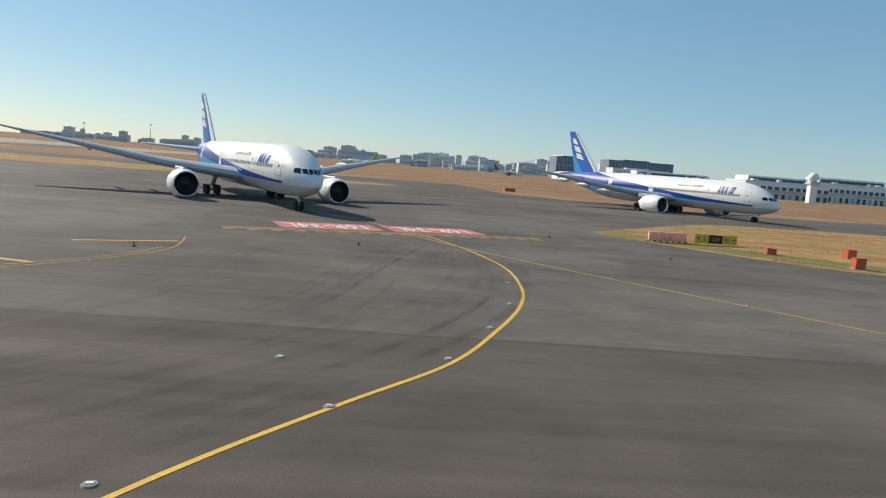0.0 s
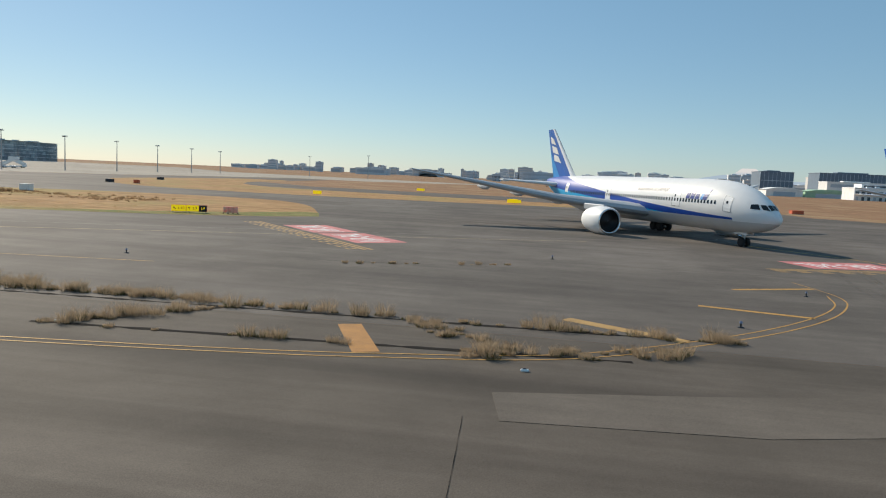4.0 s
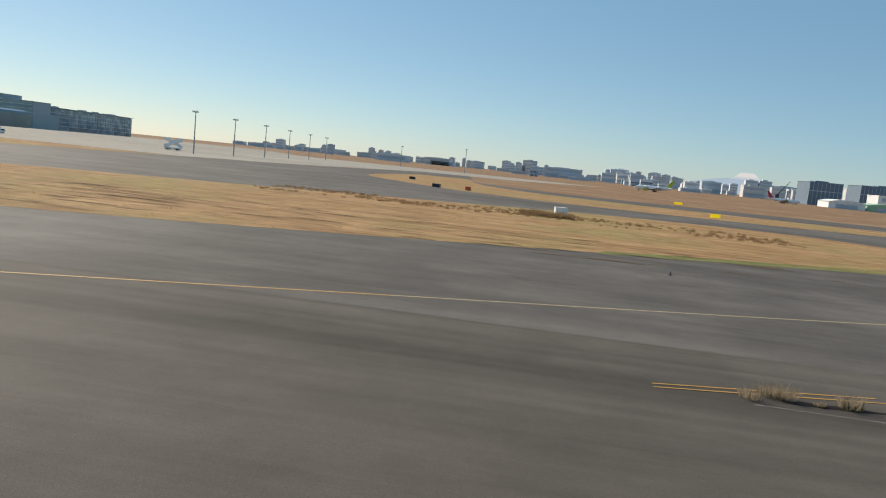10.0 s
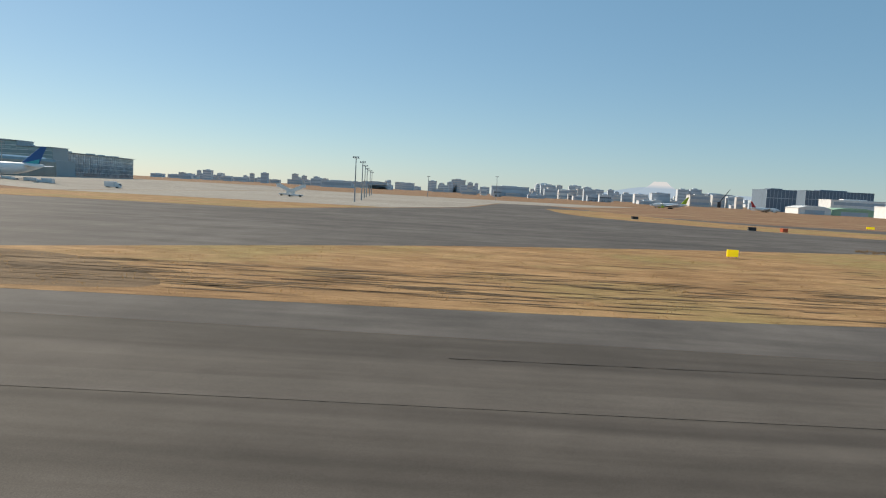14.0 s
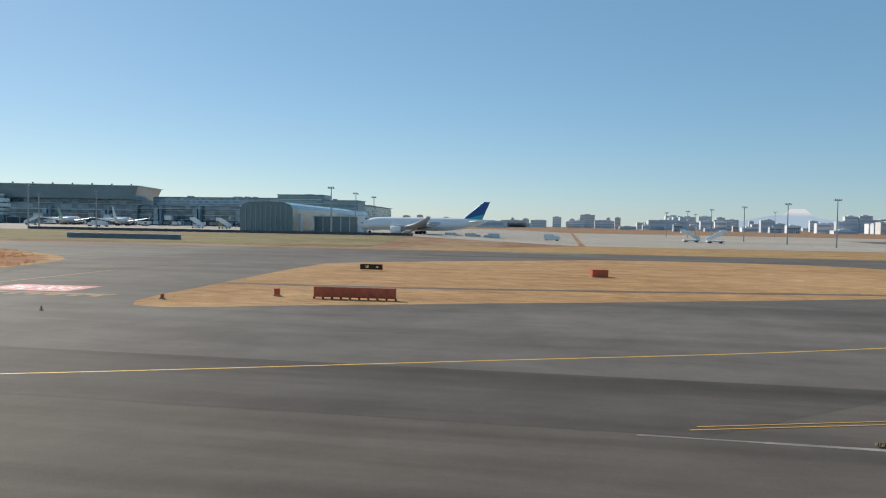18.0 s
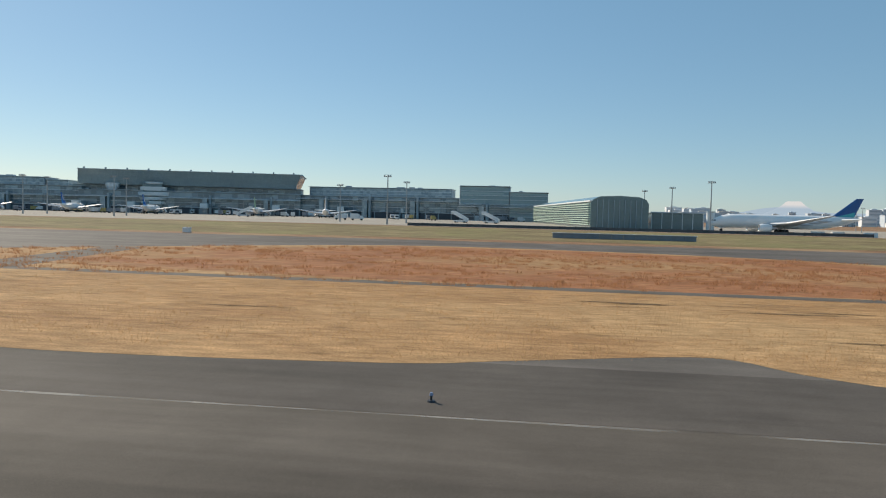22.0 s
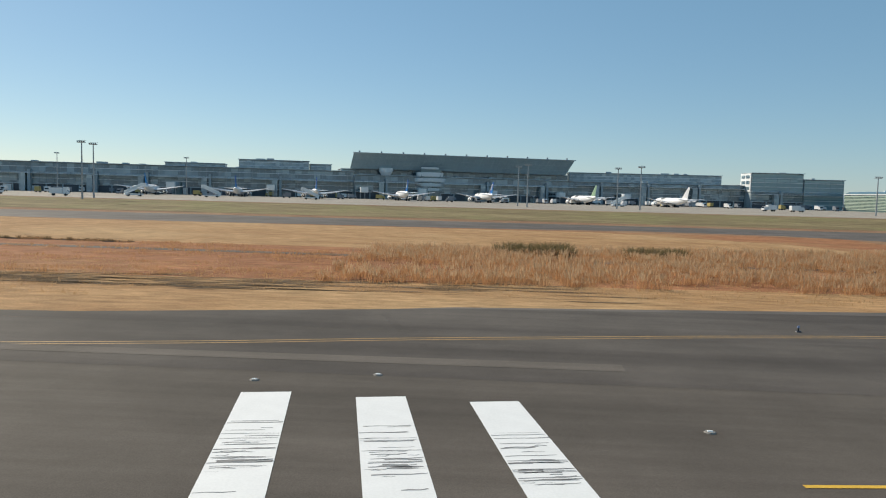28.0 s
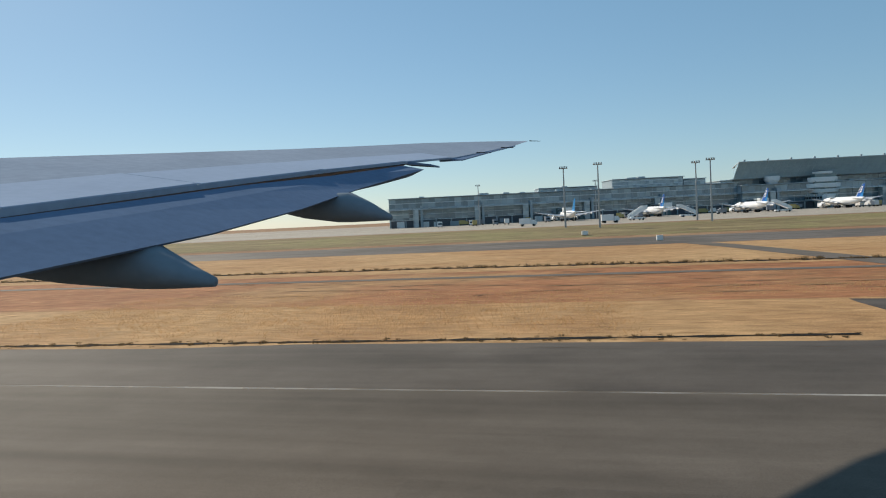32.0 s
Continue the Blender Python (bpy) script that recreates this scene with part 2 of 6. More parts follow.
SIGN_YELLOW = material("sign_yellow", (0.85, 0.62, 0.01), 0.45, vary=0.06)
# the sign faces are lit from inside
SIGN_YELLOW.node_tree.nodes["Principled BSDF"].inputs["Emission Color"].default_value = (0.85, 0.60, 0.0, 1)
SIGN_YELLOW.node_tree.nodes["Principled BSDF"].inputs["Emission Strength"].default_value = 0.55
# for the backlit sign: its shade is put into a darker, unlit yellow
SIGN_SHADED = material("sign_yellow_shaded", (0.62, 0.50, 0.03), 0.5, vary=0.1)
SIGN_BLACK = material("sign_black", (0.012, 0.012, 0.012), 0.5)
SIGN_ORANGE = material("signal_orange", (0.52, 0.10, 0.035), 0.5, vary=0.15, scale=2)
SIGN_PALE = material("faded_orange", (0.88, 0.47, 0.37), 0.6, vary=0.2, scale=2)
# moulded plastic that lets sunlight through
SIGN_PALE.node_tree.nodes["Principled BSDF"].inputs["Subsurface Weight"].default_value = 0.8
SIGN_PALE.node_tree.nodes["Principled BSDF"].inputs["Subsurface Radius"].default_value = (1.0, 0.6, 0.5)
SIGN_PALE.node_tree.nodes["Principled BSDF"].inputs["Subsurface Scale"].default_value = 0.25
BARRIER_RED = material("barrier_red", (0.55, 0.115, 0.05), 0.55, vary=0.2, scale=1.5)
GREY_METAL = material("galvanised_steel", (0.36, 0.37, 0.38), 0.45, 0.7, scale=3)
DARK_METAL = material("dark_metal", (0.05, 0.05, 0.055), 0.5, 0.6)
RUBBER = material("tyre_rubber", (0.018, 0.018, 0.019), 0.85)
AIR_WHITE = material("aircraft_white", (0.82, 0.82, 0.82), 0.45, vary=0.03, scale=0.3, coat=0.1)
AIR_GREY = material("wing_grey", (0.42, 0.44, 0.47), 0.38, vary=0.08, scale=0.4)
AIR_DARK = material("fan_dark", (0.015, 0.016, 0.018), 0.4, 0.5)
LIP = material("polished_lip", (0.75, 0.75, 0.76), 0.18, 1.0)
PANE_DARK = material("cockpit_glass", (0.01, 0.012, 0.015), 0.08)
BLUE = material("fin_blue", (0.002, 0.105, 0.43), 0.45, vary=0.05)
LIGHT_BLUE = material("light_blue", (0.02, 0.26, 0.62), 0.45, vary=0.05)
MARK_BLUE = material("mark_blue", (0.012, 0.035, 0.22), 0.35)
GREY_INK = material("grey_ink", (0.10, 0.11, 0.13), 0.5)
LIME = material("lime_fin", (0.42, 0.52, 0.03), 0.35)
TEAL_FIN = material("deep_blue_teal_fin", (0.012, 0.095, 0.29), 0.35)
TEAL = material("teal", (0.04, 0.38, 0.42), 0.35)
RED_FIN = material("red_fin", (0.45, 0.03, 0.03), 0.4)


def livery_material(name, zc, r, x_front, x_back, top, band, light, belly):
    """White hull with a blue band that widens towards the tail over a lighter band, and a grey belly."""
    m = bpy.data.materials.new(name)
    m.use_nodes = True
    nt = m.node_tree
    n, l = nt.nodes, nt.links
    p = n["Principled BSDF"]
    p.inputs["Roughness"].default_value, p.inputs["Coat Weight"].default_value = 0.45, 0.0
    p.inputs["Specular IOR Level"].default_value = 0.3
    c = n.new("ShaderNodeTexCoord")
    s = n.new("ShaderNodeSeparateXYZ")
    l.new(c.outputs["Object"], s.inputs[0])

    def op(kind, a, b, e=None):
        k = n.new("ShaderNodeMath")
        k.operation = kind
        for i, v in enumerate((a, b, e)):
            if v is None:
                continue
            if isinstance(v, (int, float)):
                k.inputs[i].default_value = v
            else:
                l.new(v, k.inputs[i])
        return k.outputs[0]

    u = op("DIVIDE", op("SUBTRACT", x_front, s.outputs["X"]), x_front - x_back)
    u = op("MAXIMUM", u, 0.0)
    z = op("DIVIDE", op("SUBTRACT", s.outputs["Z"], zc), r)
    u2 = op("MULTIPLY", u, u)
    upper = op("ADD", op("MULTIPLY_ADD", u, 0.58, -0.42), op("MULTIPLY", u2, 0.97))
    middle = op("ADD", op("MULTIPLY_ADD", u, 0.10, -0.50), op("MULTIPLY", op("MAXIMUM", op("SUBTRACT", u, 0.26), 0.0), 0.95))
    lower = op("MULTIPLY_ADD", u, 0.10, -0.50)

    def mixed(fac, a, b):
        x = n.new("ShaderNodeMix")
        x.data_type = "RGBA"
        l.new(fac, x.inputs["Factor"])
        for key, v in (("A", a), ("B", b)):
            if isinstance(v, tuple):
                x.inputs[key].default_value = (*v, 1)
            else:
                l.new(v, x.inputs[key])
        return x.outputs["Result"]

    past = op("GREATER_THAN", u, 0.001)
    col = mixed(op("LESS_THAN", z, upper), top, band)
    col = mixed(op("LESS_THAN", z, middle), col, light)
    col = mixed(op("LESS_THAN", z, lower), col, belly)
    front = mixed(op("LESS_THAN", z, -0.55), top, belly)
    col = mixed(past, front, col)
    t = n.new("ShaderNodeTexNoise")
    t.inputs["Scale"].default_value, t.inputs["Detail"].default_value = 0.8, 5
    l.new(c.outputs["Object"], t.inputs["Vector"])
    g = n.new("ShaderNodeMix")
    g.data_type, g.blend_type = "RGBA", "MULTIPLY"
    k = n.new("ShaderNodeMapRange")
    k.inputs["To Min"].default_value, k.inputs["To Max"].default_value = 0.9, 1.04
    l.new(t.outputs["Fac"], k.inputs["Value"])
    g.inputs["Factor"].default_value = 1
    l.new(col, g.inputs["A"])
    l.new(k.outputs[0], g.inputs["B"])
    l.new(g.outputs["Result"], p.inputs["Base Color"])
    return m


# ---- building blocks ----
def mesh_of(bm, mat, smooth=False):
    me = bpy.data.meshes.new("mesh")
    bmesh.ops.recalc_face_normals(bm, faces=bm.faces)
    bm.to_mesh(me)
    bm.free()
    for m in mat if isinstance(mat, (list, tuple)) else [mat]:
        me.materials.append(m)
    if smooth:
        me.shade_smooth()
    return me


def part(name, bm, mat, parent=None, label="", smooth=False):
    ob = new(name, mesh_of(bm, mat, smooth))
    ob.parent = parent
    if label:
        ob["label"] = label
    return ob


def thing(name, m, label, category, group="", kind=""):
    ob = new(name)
    ob.matrix_world = m
    return tagged(ob, label, category, group, kind)


def box(bm, x0, x1, y0, y1, z0, z1, bevel=0.0):
    vs = [bm.verts.new((x, y, z)) for z in (z0, z1) for x, y in ((x0, y0), (x1, y0), (x1, y1), (x0, y1))]
    fs = [(3, 2, 1, 0), (4, 5, 6, 7), (0, 1, 5, 4), (1, 2, 6, 5), (2, 3, 7, 6), (3, 0, 4, 7)]
    faces = [bm.faces.new([vs[i] for i in f]) for f in fs]
    if bevel:
        es = list({e for f in faces for e in f.edges})
        bmesh.ops.bevel(bm, geom=es, offset=bevel, segments=1, affect="EDGES", profile=0.5)
    return bm


def cube(x0, x1, y0, y1, z0, z1, bevel=0.0):
    return box(bmesh.new(), x0, x1, y0, y1, z0, z1, bevel)


def rings(bm, loops, cap=True):
    """Joins closed loops of points with quads."""
    vs = [[bm.verts.new(p) for p in loop] for loop in loops]
    n = len(vs[0])
    for a, b in zip(vs, vs[1:]):
        for i in range(n):
            bm.faces.new((a[i], a[(i + 1) % n], b[(i + 1) % n], b[i]))
    if cap:
        bm.faces.new(vs[0][::-1])
        bm.faces.new(vs[-1])
    return bm


def tube(bm, a, b, ra, rb, seg=10, cap=True):
    a, b = Vector(a), Vector(b)
    q = (b - a).to_track_quat("Z", "Y")
    return rings(bm, [[c + q @ Vector((r * math.cos(2 * math.pi * i / seg), r * math.sin(2 * math.pi * i / seg), 0)) for i in range(seg)] for c, r in ((a, ra), (b, rb))], cap)


def flat(points, z, drop=0.0):
    """A flat sheet from an outline; with drop, it gets edges that go down that far."""
    bm = bmesh.new()
    top = [bm.verts.new((x, y, z)) for x, y in points]
    for tri in geometry.tessellate_polygon([[Vector((x, y, 0)) for x, y in points]]):
        bm.faces.new([top[i] for i in tri])
    if drop:
        low = [bm.verts.new((x, y, z - drop)) for x, y in points]
        n = len(top)
        for i in range(n):
            bm.faces.new((top[i], low[i], low[(i + 1) % n], top[(i + 1) % n]))
    return bm


def ribbon(points, width, z, wobble=0.0):
    """A painted line along points."""
    bm = bmesh.new()
    pts = [Vector((x, y, 0)) for x, y in points]
    rows = []
    for i, p in enumerate(pts):
        d = (pts[min(i + 1, len(pts) - 1)] - pts[max(i - 1, 0)]).normalized()
        nrm = Vector((-d.y, d.x, 0)) * (width / 2 * (1 + random.uniform(-wobble, wobble)))
        rows.append([bm.verts.new((p + nrm).to_tuple()[:2] + (z,)), bm.verts.new((p - nrm).to_tuple()[:2] + (z,))])
    for a, b in zip(rows, rows[1:]):
        bm.faces.new((a[0], a[1], b[1], b[0]))
    return bm


def smooth_line(points, steps=8):
    """Catmull-Rom through the points."""
    p = [Vector((x, y)) for x, y in points]
    p = [p[0] * 2 - p[1]] + p + [p[-1] * 2 - p[-2]]
    out = []
    for a, b, c, d in zip(p, p[1:], p[2:], p[3:]):
        for i in range(steps):
            t = i / steps
            q = 0.5 * (2 * b + (c - a) * t + (2 * a - 5 * b + 4 * c - d) * t * t + (3 * b - a - 3 * c + d) * t ** 3)
            out.append((q.x, q.y))
    out.append(tuple(p[-2]))
    return out


def lettering(text, size, mat, m, parent, name="lettering", align="CENTER", shear=0.0):
    """Words with the built-in font, as a mesh."""
    cu = bpy.data.curves.new("words", "FONT")
    cu.body, cu.size, cu.align_x, cu.align_y, cu.shear = text, size, align, "CENTER", shear
    cu.extrude = 0.004
    cu.resolution_u = 2
    tmp = bpy.data.objects.new("words", cu)
    scene.collection.objects.link(tmp)
    dg = bpy.context.evaluated_depsgraph_get()
    me = bpy.data.meshes.new_from_object(tmp.evaluated_get(dg))
    bpy.data.objects.remove(tmp)
    me.materials.clear()
    me.materials.append(mat)
    ob = new(name, me)
    ob.parent = parent
    ob.matrix_basis = m
    return ob


# ---- ground ----
def ground_sheet():
    """One sheet to the horizon, with a low rise up to the apron in front of the terminal."""
    bm = bmesh.new()
    xs = [-4800, -2600, -1500, -1000, -800, -600, -400, -205, -150, 0, 100, 300, 600, 1200, 2600, 4800]
    ys = [(-900, 0, 0), (-60, 0, 0), (60, 0, 0), (172, 0, 0), (182, 0, 0.0), (230, 0, 2.2), (260, 0, 2.2), (700, 0, 2.2), (1200, 0, 0), (2600, 0, 0), (4900, 0, 0)]
    grid = []
    for y, lo, rise in ys:
        row = []
        for x in xs:
            k = 1.0 if x <= -205 else 0.0
            row.append(bm.verts.new((x, y, lo + rise * k)))
        grid.append(row)
    for a, b in zip(grid, grid[1:]):
        for i in range(len(xs) - 1):
            bm.faces.new((a[i], a[i + 1], b[i + 1], b[i]))
    return bm


ground = part("ground", ground_sheet(), FIELD_GRASS)
tagged(ground, "dry reddish-brown winter grass over flat airfield ground", "ground", kind="structure")
APRON = 2.24

runway = part("runway", flat([(-1700, -70), (520, -70), (520, 33), (-1700, 33)], 0.008), OLD_ASPHALT)
tagged(runway, "worn grey asphalt runway with tyre streaks", "runway", kind="structure")
shoulder = part("runway_shoulder", flat([(-1700, 24.6), (-150, 24.6), (-140, 33.01), (-1700, 33.01)], 0.012), ASPHALT)
tagged(shoulder, "darker asphalt shoulder along the runway edge", "pavement", kind="structure")
apron_a = part("taxiway", flat([(520, 33.01), (520, 150), (366, 190), (300, 172), (257, 197), (248, 262), (150, 258), (100, 262), (62, 300), (40, 460),
                                (10, 460), (-10, 300), (-60, 172), (-600, 172), (-600, 134), (-545, 138), (-508, 146), (-482, 142), (-463, 127), (-449, 109), (-466, 83), (-481, 72), (-489, 57), (-502, 46), (-541, 40.5), (-560, 33.01)], 0.012), TAXI_ASPHALT)
tagged(apron_a, "dark grey asphalt taxiway and junction with patches", "taxiway", kind="structure")
notch = part("pavement", flat([(-720, 33.01), (-470, 33.01), (-500, 44.5), (-541, 40), (-560, 35), (-575, 33.6), (-604, 33.4), (-628, 38), (-640, 43.6), (-663, 47.0), (-674, 48.8), (-680.8, 49.8), (-680.8, 48), (-680, 41), (-678.6, 35.8), (-684, 34.5), (-712, 34.2)], 0.016), ASPHALT)
tagged(notch, "dark asphalt runway shoulder with joints", "pavement", kind="structure")
stub = part("pavement", flat([(-396, 32.2), (-349.4, 32.2), (-351.8, 50.5), (-364, 48.9), (-379, 51), (-398, 55.3)], 0.028), ASPHALT)
tagged(stub, "dark asphalt stub beside the runway", "pavement", kind="structure")
taxi_t = part("taxiway", flat([(-1700, 138), (-600.01, 134), (-600.01, 172), (-1700, 172)], 0.012), TAXI_ASPHALT)
tagged(taxi_t, "grey asphalt parallel taxiway", "taxiway", kind="structure")
apron = part("apron", flat([(-1700, 236), (-205, 236), (-205, 690), (-1700, 690)], APRON), CONCRETE)
tagged(apron, "pale concrete apron in front of the terminal", "apron", kind="structure")
apron_b = part("apron", flat([(-148, 237), (-36, 237), (-12, 302), (8, 462), (60, 470), (140, 640), (-148, 690)], .02), CONCRETE)
tagged(apron_b, "pale concrete remote stand apron", "apron", kind="structure")

ISLANDS = [
    ("grass_island", GREEN_DRY, [(164, 98), (158, 92), (146, 85), (118, 75), (73, 57), (50, 50), (14, 43), (-2, 41), (-30, 39.5), (-50, 38.5), (-62, 38), (-80, 36.8),
                                 (-92, 37), (-97, 41), (-86, 46), (-69, 49), (-51, 59), (-17, 83), (15, 99), (47, 112), (78, 126), (104, 138), (135, 140), (150, 128), (160, 108)],
     "strip of dry yellow and olive grass between taxiways"),
    ("grass_island", GREEN_DRY, [(27, 356), (28, 256), (60, 200), (90, 177), (130, 172), (182, 180), (225, 196), (215, 210), (150, 216), (95, 232), (66, 280), (52, 356)],
     "olive grass island with yellow signs"),
    ("grass_island", DRY, [(-87, 104), (-98, 89), (-134, 71), (-160, 60), (-172, 55), (-186, 50.5), (-189, 69), (-191, 101), (-188, 113), (-160, 134), (-141, 143), (-110, 140), (-92, 118)],
     "mown dry yellow grass island with drain"),
    ("grass_verge", DRY, [(-244, 32.2), (-236, 33.6), (-227, 40), (-222.5, 50), (-222, 60), (-226, 88), (-236, 108), (-269, 131), (-300, 140), (-336, 140), (-374, 106), (-395, 84), (-418, 76.5), (-436, 58), (-451, 46), (-460.5, 39), (-461.5, 35.5), (-457, 33.2), (-430, 33.2), (-396, 33.2), (-346, 32.6), (-328, 31), (-313, 32), (-308, 33.6), (-300.5, 36.4), (-297.5, 36.4), (-295, 33.6), (-290, 31.6), (-276, 32.2), (-258, 32.8)],
     "dry straw-coloured grass verge beside the runway"),
    ("grass_island", GREEN_DRY, [(251, 89), (262, 103), (272, 115), (286, 126), (330, 128), (372, 92), (372, 48), (300, 56), (270, 65), (261, 73), (256, 80)],
     "grass island with airport signs"),
]
islands = []
for name, mat, pts, text in ISLANDS:
    islands.append(tagged(part(name, flat(smooth_line(pts + pts[:1], 4)[:-1], 0.020, 0.018), mat), text, "grass", kind="structure"))
reds = part("reddish_grass", flat([(-228, 70), (-227, 86), (-237, 106), (-269, 129), (-300, 138), (-336, 138), (-372, 105), (-360, 74), (-300, 67), (-250, 68)], 0.024), RED_DRY)
tagged(reds, "band of reddish dry grass on the verge", "grass", kind="structure")
for pts in ([(251, 89), (256, 81), (262, 74), (271, 66.5), (300, 57.5), (372, 49.5), (372, 55), (302, 64), (278, 71), (266, 79), (258, 88), (255, 93)],
            [(164, 98), (157, 91.6), (146, 84.8), (130, 79), (100, 67), (101, 70), (128, 82), (143, 89), (153, 98), (158, 106), (161, 106)]):
    tagged(part("green_strip", flat(pts, .0235), EDGE_GREEN), "strip of green grass along the taxiway edge", "grass", kind="structure")
bm = bmesh.new()
bm.faces.new([bm.verts.new(p) for p in ((-205, 236, 2.23), (-150, 236, .03), (-150, 690, .03), (-205, 690, 2.23))])
tagged(part("apron", bm, CONCRETE), "sloping concrete edge of the apron", "apron", kind="structure")


def slope_strip(x0, x1, y0, y1, lift):
    bm = bmesh.new()
    bm.faces.new([bm.verts.new((x, y, (y - 182) / 48 * 2.2 + lift)) for x, y in ((x0, y0), (x1, y0), (x1, y1), (x0, y1))])
    return bm


olive_b = part("olive_strip", flat([(-200, 174), (-62, 174), (-39, 234), (-148, 234)], .02), GREEN_DRY)
tagged(olive_b, "olive grass strip between taxiway and apron", "grass", kind="structure")
olive = part("olive_strip", slope_strip(-1400, -205, 184, 229, .03), OLIVE_BANK)
tagged(olive, "olive grass bank below the apron", "grass", kind="structure")
for pts, mat, text in (([(-1200, 33.1), (-474, 33.1), (-474, 138), (-1200, 138)], RED_DRY, "reddish dry grass of the runway field"), ([(-1200, 33.1), (-474, 33.1), (-480, 40), (-486, 54), (-560, 50.5), (-640, 50), (-720, 51), (-1200, 50)], DRY, "straw-coloured mown grass beside the runway"),
                       ([(-1200, 82), (-700, 82), (-560, 82), (-487, 84), (-492, 112), (-520, 136), (-600, 133), (-1200, 137)], DRY, "straw-coloured grass band by the taxiway")):
    tagged(part("grass_band", flat(pts, .006 if mat is DRY else .003), mat), text, "grass", kind="structure")
# service roads
for pts, w in (([(-661.2, 43), (-665, 62), (-672, 92), (-678, 118), (-683, 136)], 4.4), ([(-1200, 75), (-700, 74), (-560, 72), (-500, 71)], 2.2), ([(-470, 69), (-420, 68), (-372, 68), (-300, 66), (-228, 64)], 2.6), ([(-362, 68), (-366, 84), (-371, 108)], 6.5), ([(-189, 70.5), (-165, 72), (-120, 80)], 1.6)):
    tagged(part("service_road", ribbon(smooth_line(pts), w, .028), PALE_ASPHALT), "narrow grey service road through the grass", "road", kind="structure")

# ---- painted lines ----
def painted(name, bm, mat, text, cat="marking"):
    return tagged(part(name, bm, mat), text, cat, kind="structure")


LINE_Z = 0.018
for x0, x1, y in ((-1600, -612, 24.4), (-500, -235, 24.4), (-152, -62, 24.4), (103, 166, 26.4)):
    painted("edge_line", ribbon([(x0 + i * (x1 - x0) / 60, y) for i in range(61)], 0.2 if y < 25 else .10, LINE_Z, 0.4), WORN_LINE, "worn white runway edge line with gaps")
curve = smooth_line([(222, 15), (225, 20.5), (228, 25), (231, 29.3), (233, 34), (235, 40), (236, 46), (236, 54), (234, 63), (231, 71), (226, 80), (217, 92)])
painted("centre_line", ribbon(curve, 0.175, LINE_Z), YELLOW_PAINT, "curved yellow taxiway centre line")
painted("lead_line", ribbon(smooth_line([(262, 30), (253, 39), (248, 45), (240, 55), (233, 65), (229, 73)]), 0.13, LINE_Z), YELLOW_PAINT, "thin yellow taxi line")
painted("lead_in_line", ribbon(smooth_line([(200, 83), (178, 73), (157, 64), (140, 56.5), (112, 45), (89, 36.3)]), 0.17, LINE_Z), PALE_LINE, "long worn pale yellow lead-in line")
painted("lead_in_line", ribbon(smooth_line([(89, 36.3), (73, 30.2), (61, 25.6), (47, 21.0), (37, 18.2), (28, 15.7), (10, 11)]), 0.19, LINE_Z), SIDE_YELLOW, "yellow lead-in line onto the runway")
painted("lead_in_line", ribbon(smooth_line([(-80, 79), (-110, 60.5), (-137, 44.4), (-160, 34.4), (-177, 27.4), (-186, 24.6), (-196, 21.3), (-207, 17.8), (-240, 9)]), 0.15, LINE_Z), YELLOW_PAINT, "straight yellow centre line")
painted("centre_line", ribbon(smooth_line([(-210, 84), (-209, 61), (-208.5, 50), (-207.5, 43), (-206, 37), (-203.5, 31.5), (-200, 27), (-197, 22.8), (-193, 19), (-184, 13)]), 0.26, LINE_Z + 0.005), FADED_YELLOW, "curved yellow exit line")
painted("lead_in_line", ribbon(smooth_line([(-480, 20.5), (-500, 19.5), (-516, 18), (-532, 16.3)]), 0.17, LINE_Z), YELLOW_PAINT, "straight yellow line")
for off in (0, .42):
    painted("side_line", ribbon(smooth_line([(x, y + off) for x, y in ((-500, 37), (-520, 35.5), (-540, 31.5), (-552, 28.5), (-565, 26), (-580, 24.3), (-596, 22.6), (-612, 21.3))]), 0.11, LINE_Z), FADED_YELLOW, "double yellow side line")


def hold_marking(m, w, gap, text):
    """Red hold-position panels with white characters beside dashed yellow bars."""
    t = thing("hold_marking", m, text, "marking", kind="structure")
    for i, s in enumerate((-1, 1)):
        bm = flat([(s * gap - w / 2, 1.2), (s * gap + w / 2, 1.2), (s * gap + w / 2, 6.4), (s * gap - w / 2, 6.4)], 0)
        p = part("red_panel", bm, RED_PAINT, t)
        lettering("16R-34L", 4.4, WHITE_PAINT, pose(s * gap, 3.8, 0.006, 0, 0, 180) @ Matrix.Diagonal((w / 17.5, 1, 1, 1)), t, "characters")
    for y in (0.0, -0.6):
        part("solid_bar", flat([(-15, y), (15, y), (15, y + 0.3), (-15, y + 0.3)], 0), FADED_YELLOW, t)
    for k in range(16):
        for y in (-1.2, -1.8):
            part("dash_bar", flat([(-15 + k * 1.9, y), (-14 + k * 1.9, y), (-14 + k * 1.9, y + 0.3), (-15 + k * 1.9, y + 0.3)], 0), FADED_YELLOW, t)
    return t


def along(ax, ay, bx, by):
    return pose((ax + bx) / 2, (ay + by) / 2, LINE_Z, 0, 0, math.degrees(math.atan2(by - ay, bx - ax)))


hold_marking(along(215, 66.5, 242, 76), 9.4, 5.2, "faded red hold-position panels with white characters")
hold_marking(along(164, 81, 180, 63.5), 9.4, 5.2, "faded red hold-position panels with white characters")
hold_marking(along(-89, 79, -72, 63), 9.4, 5.2, "faded red hold-position panels with white characters")
hold_marking(along(-220.4, 56.0, -193, 56.8), 8.7, 5.2, "faded red hold-position panels with white characters")
hold_marking(along(-461, 90, -442, 65), 10.5, 6, "faded red hold-position panels with white characters")


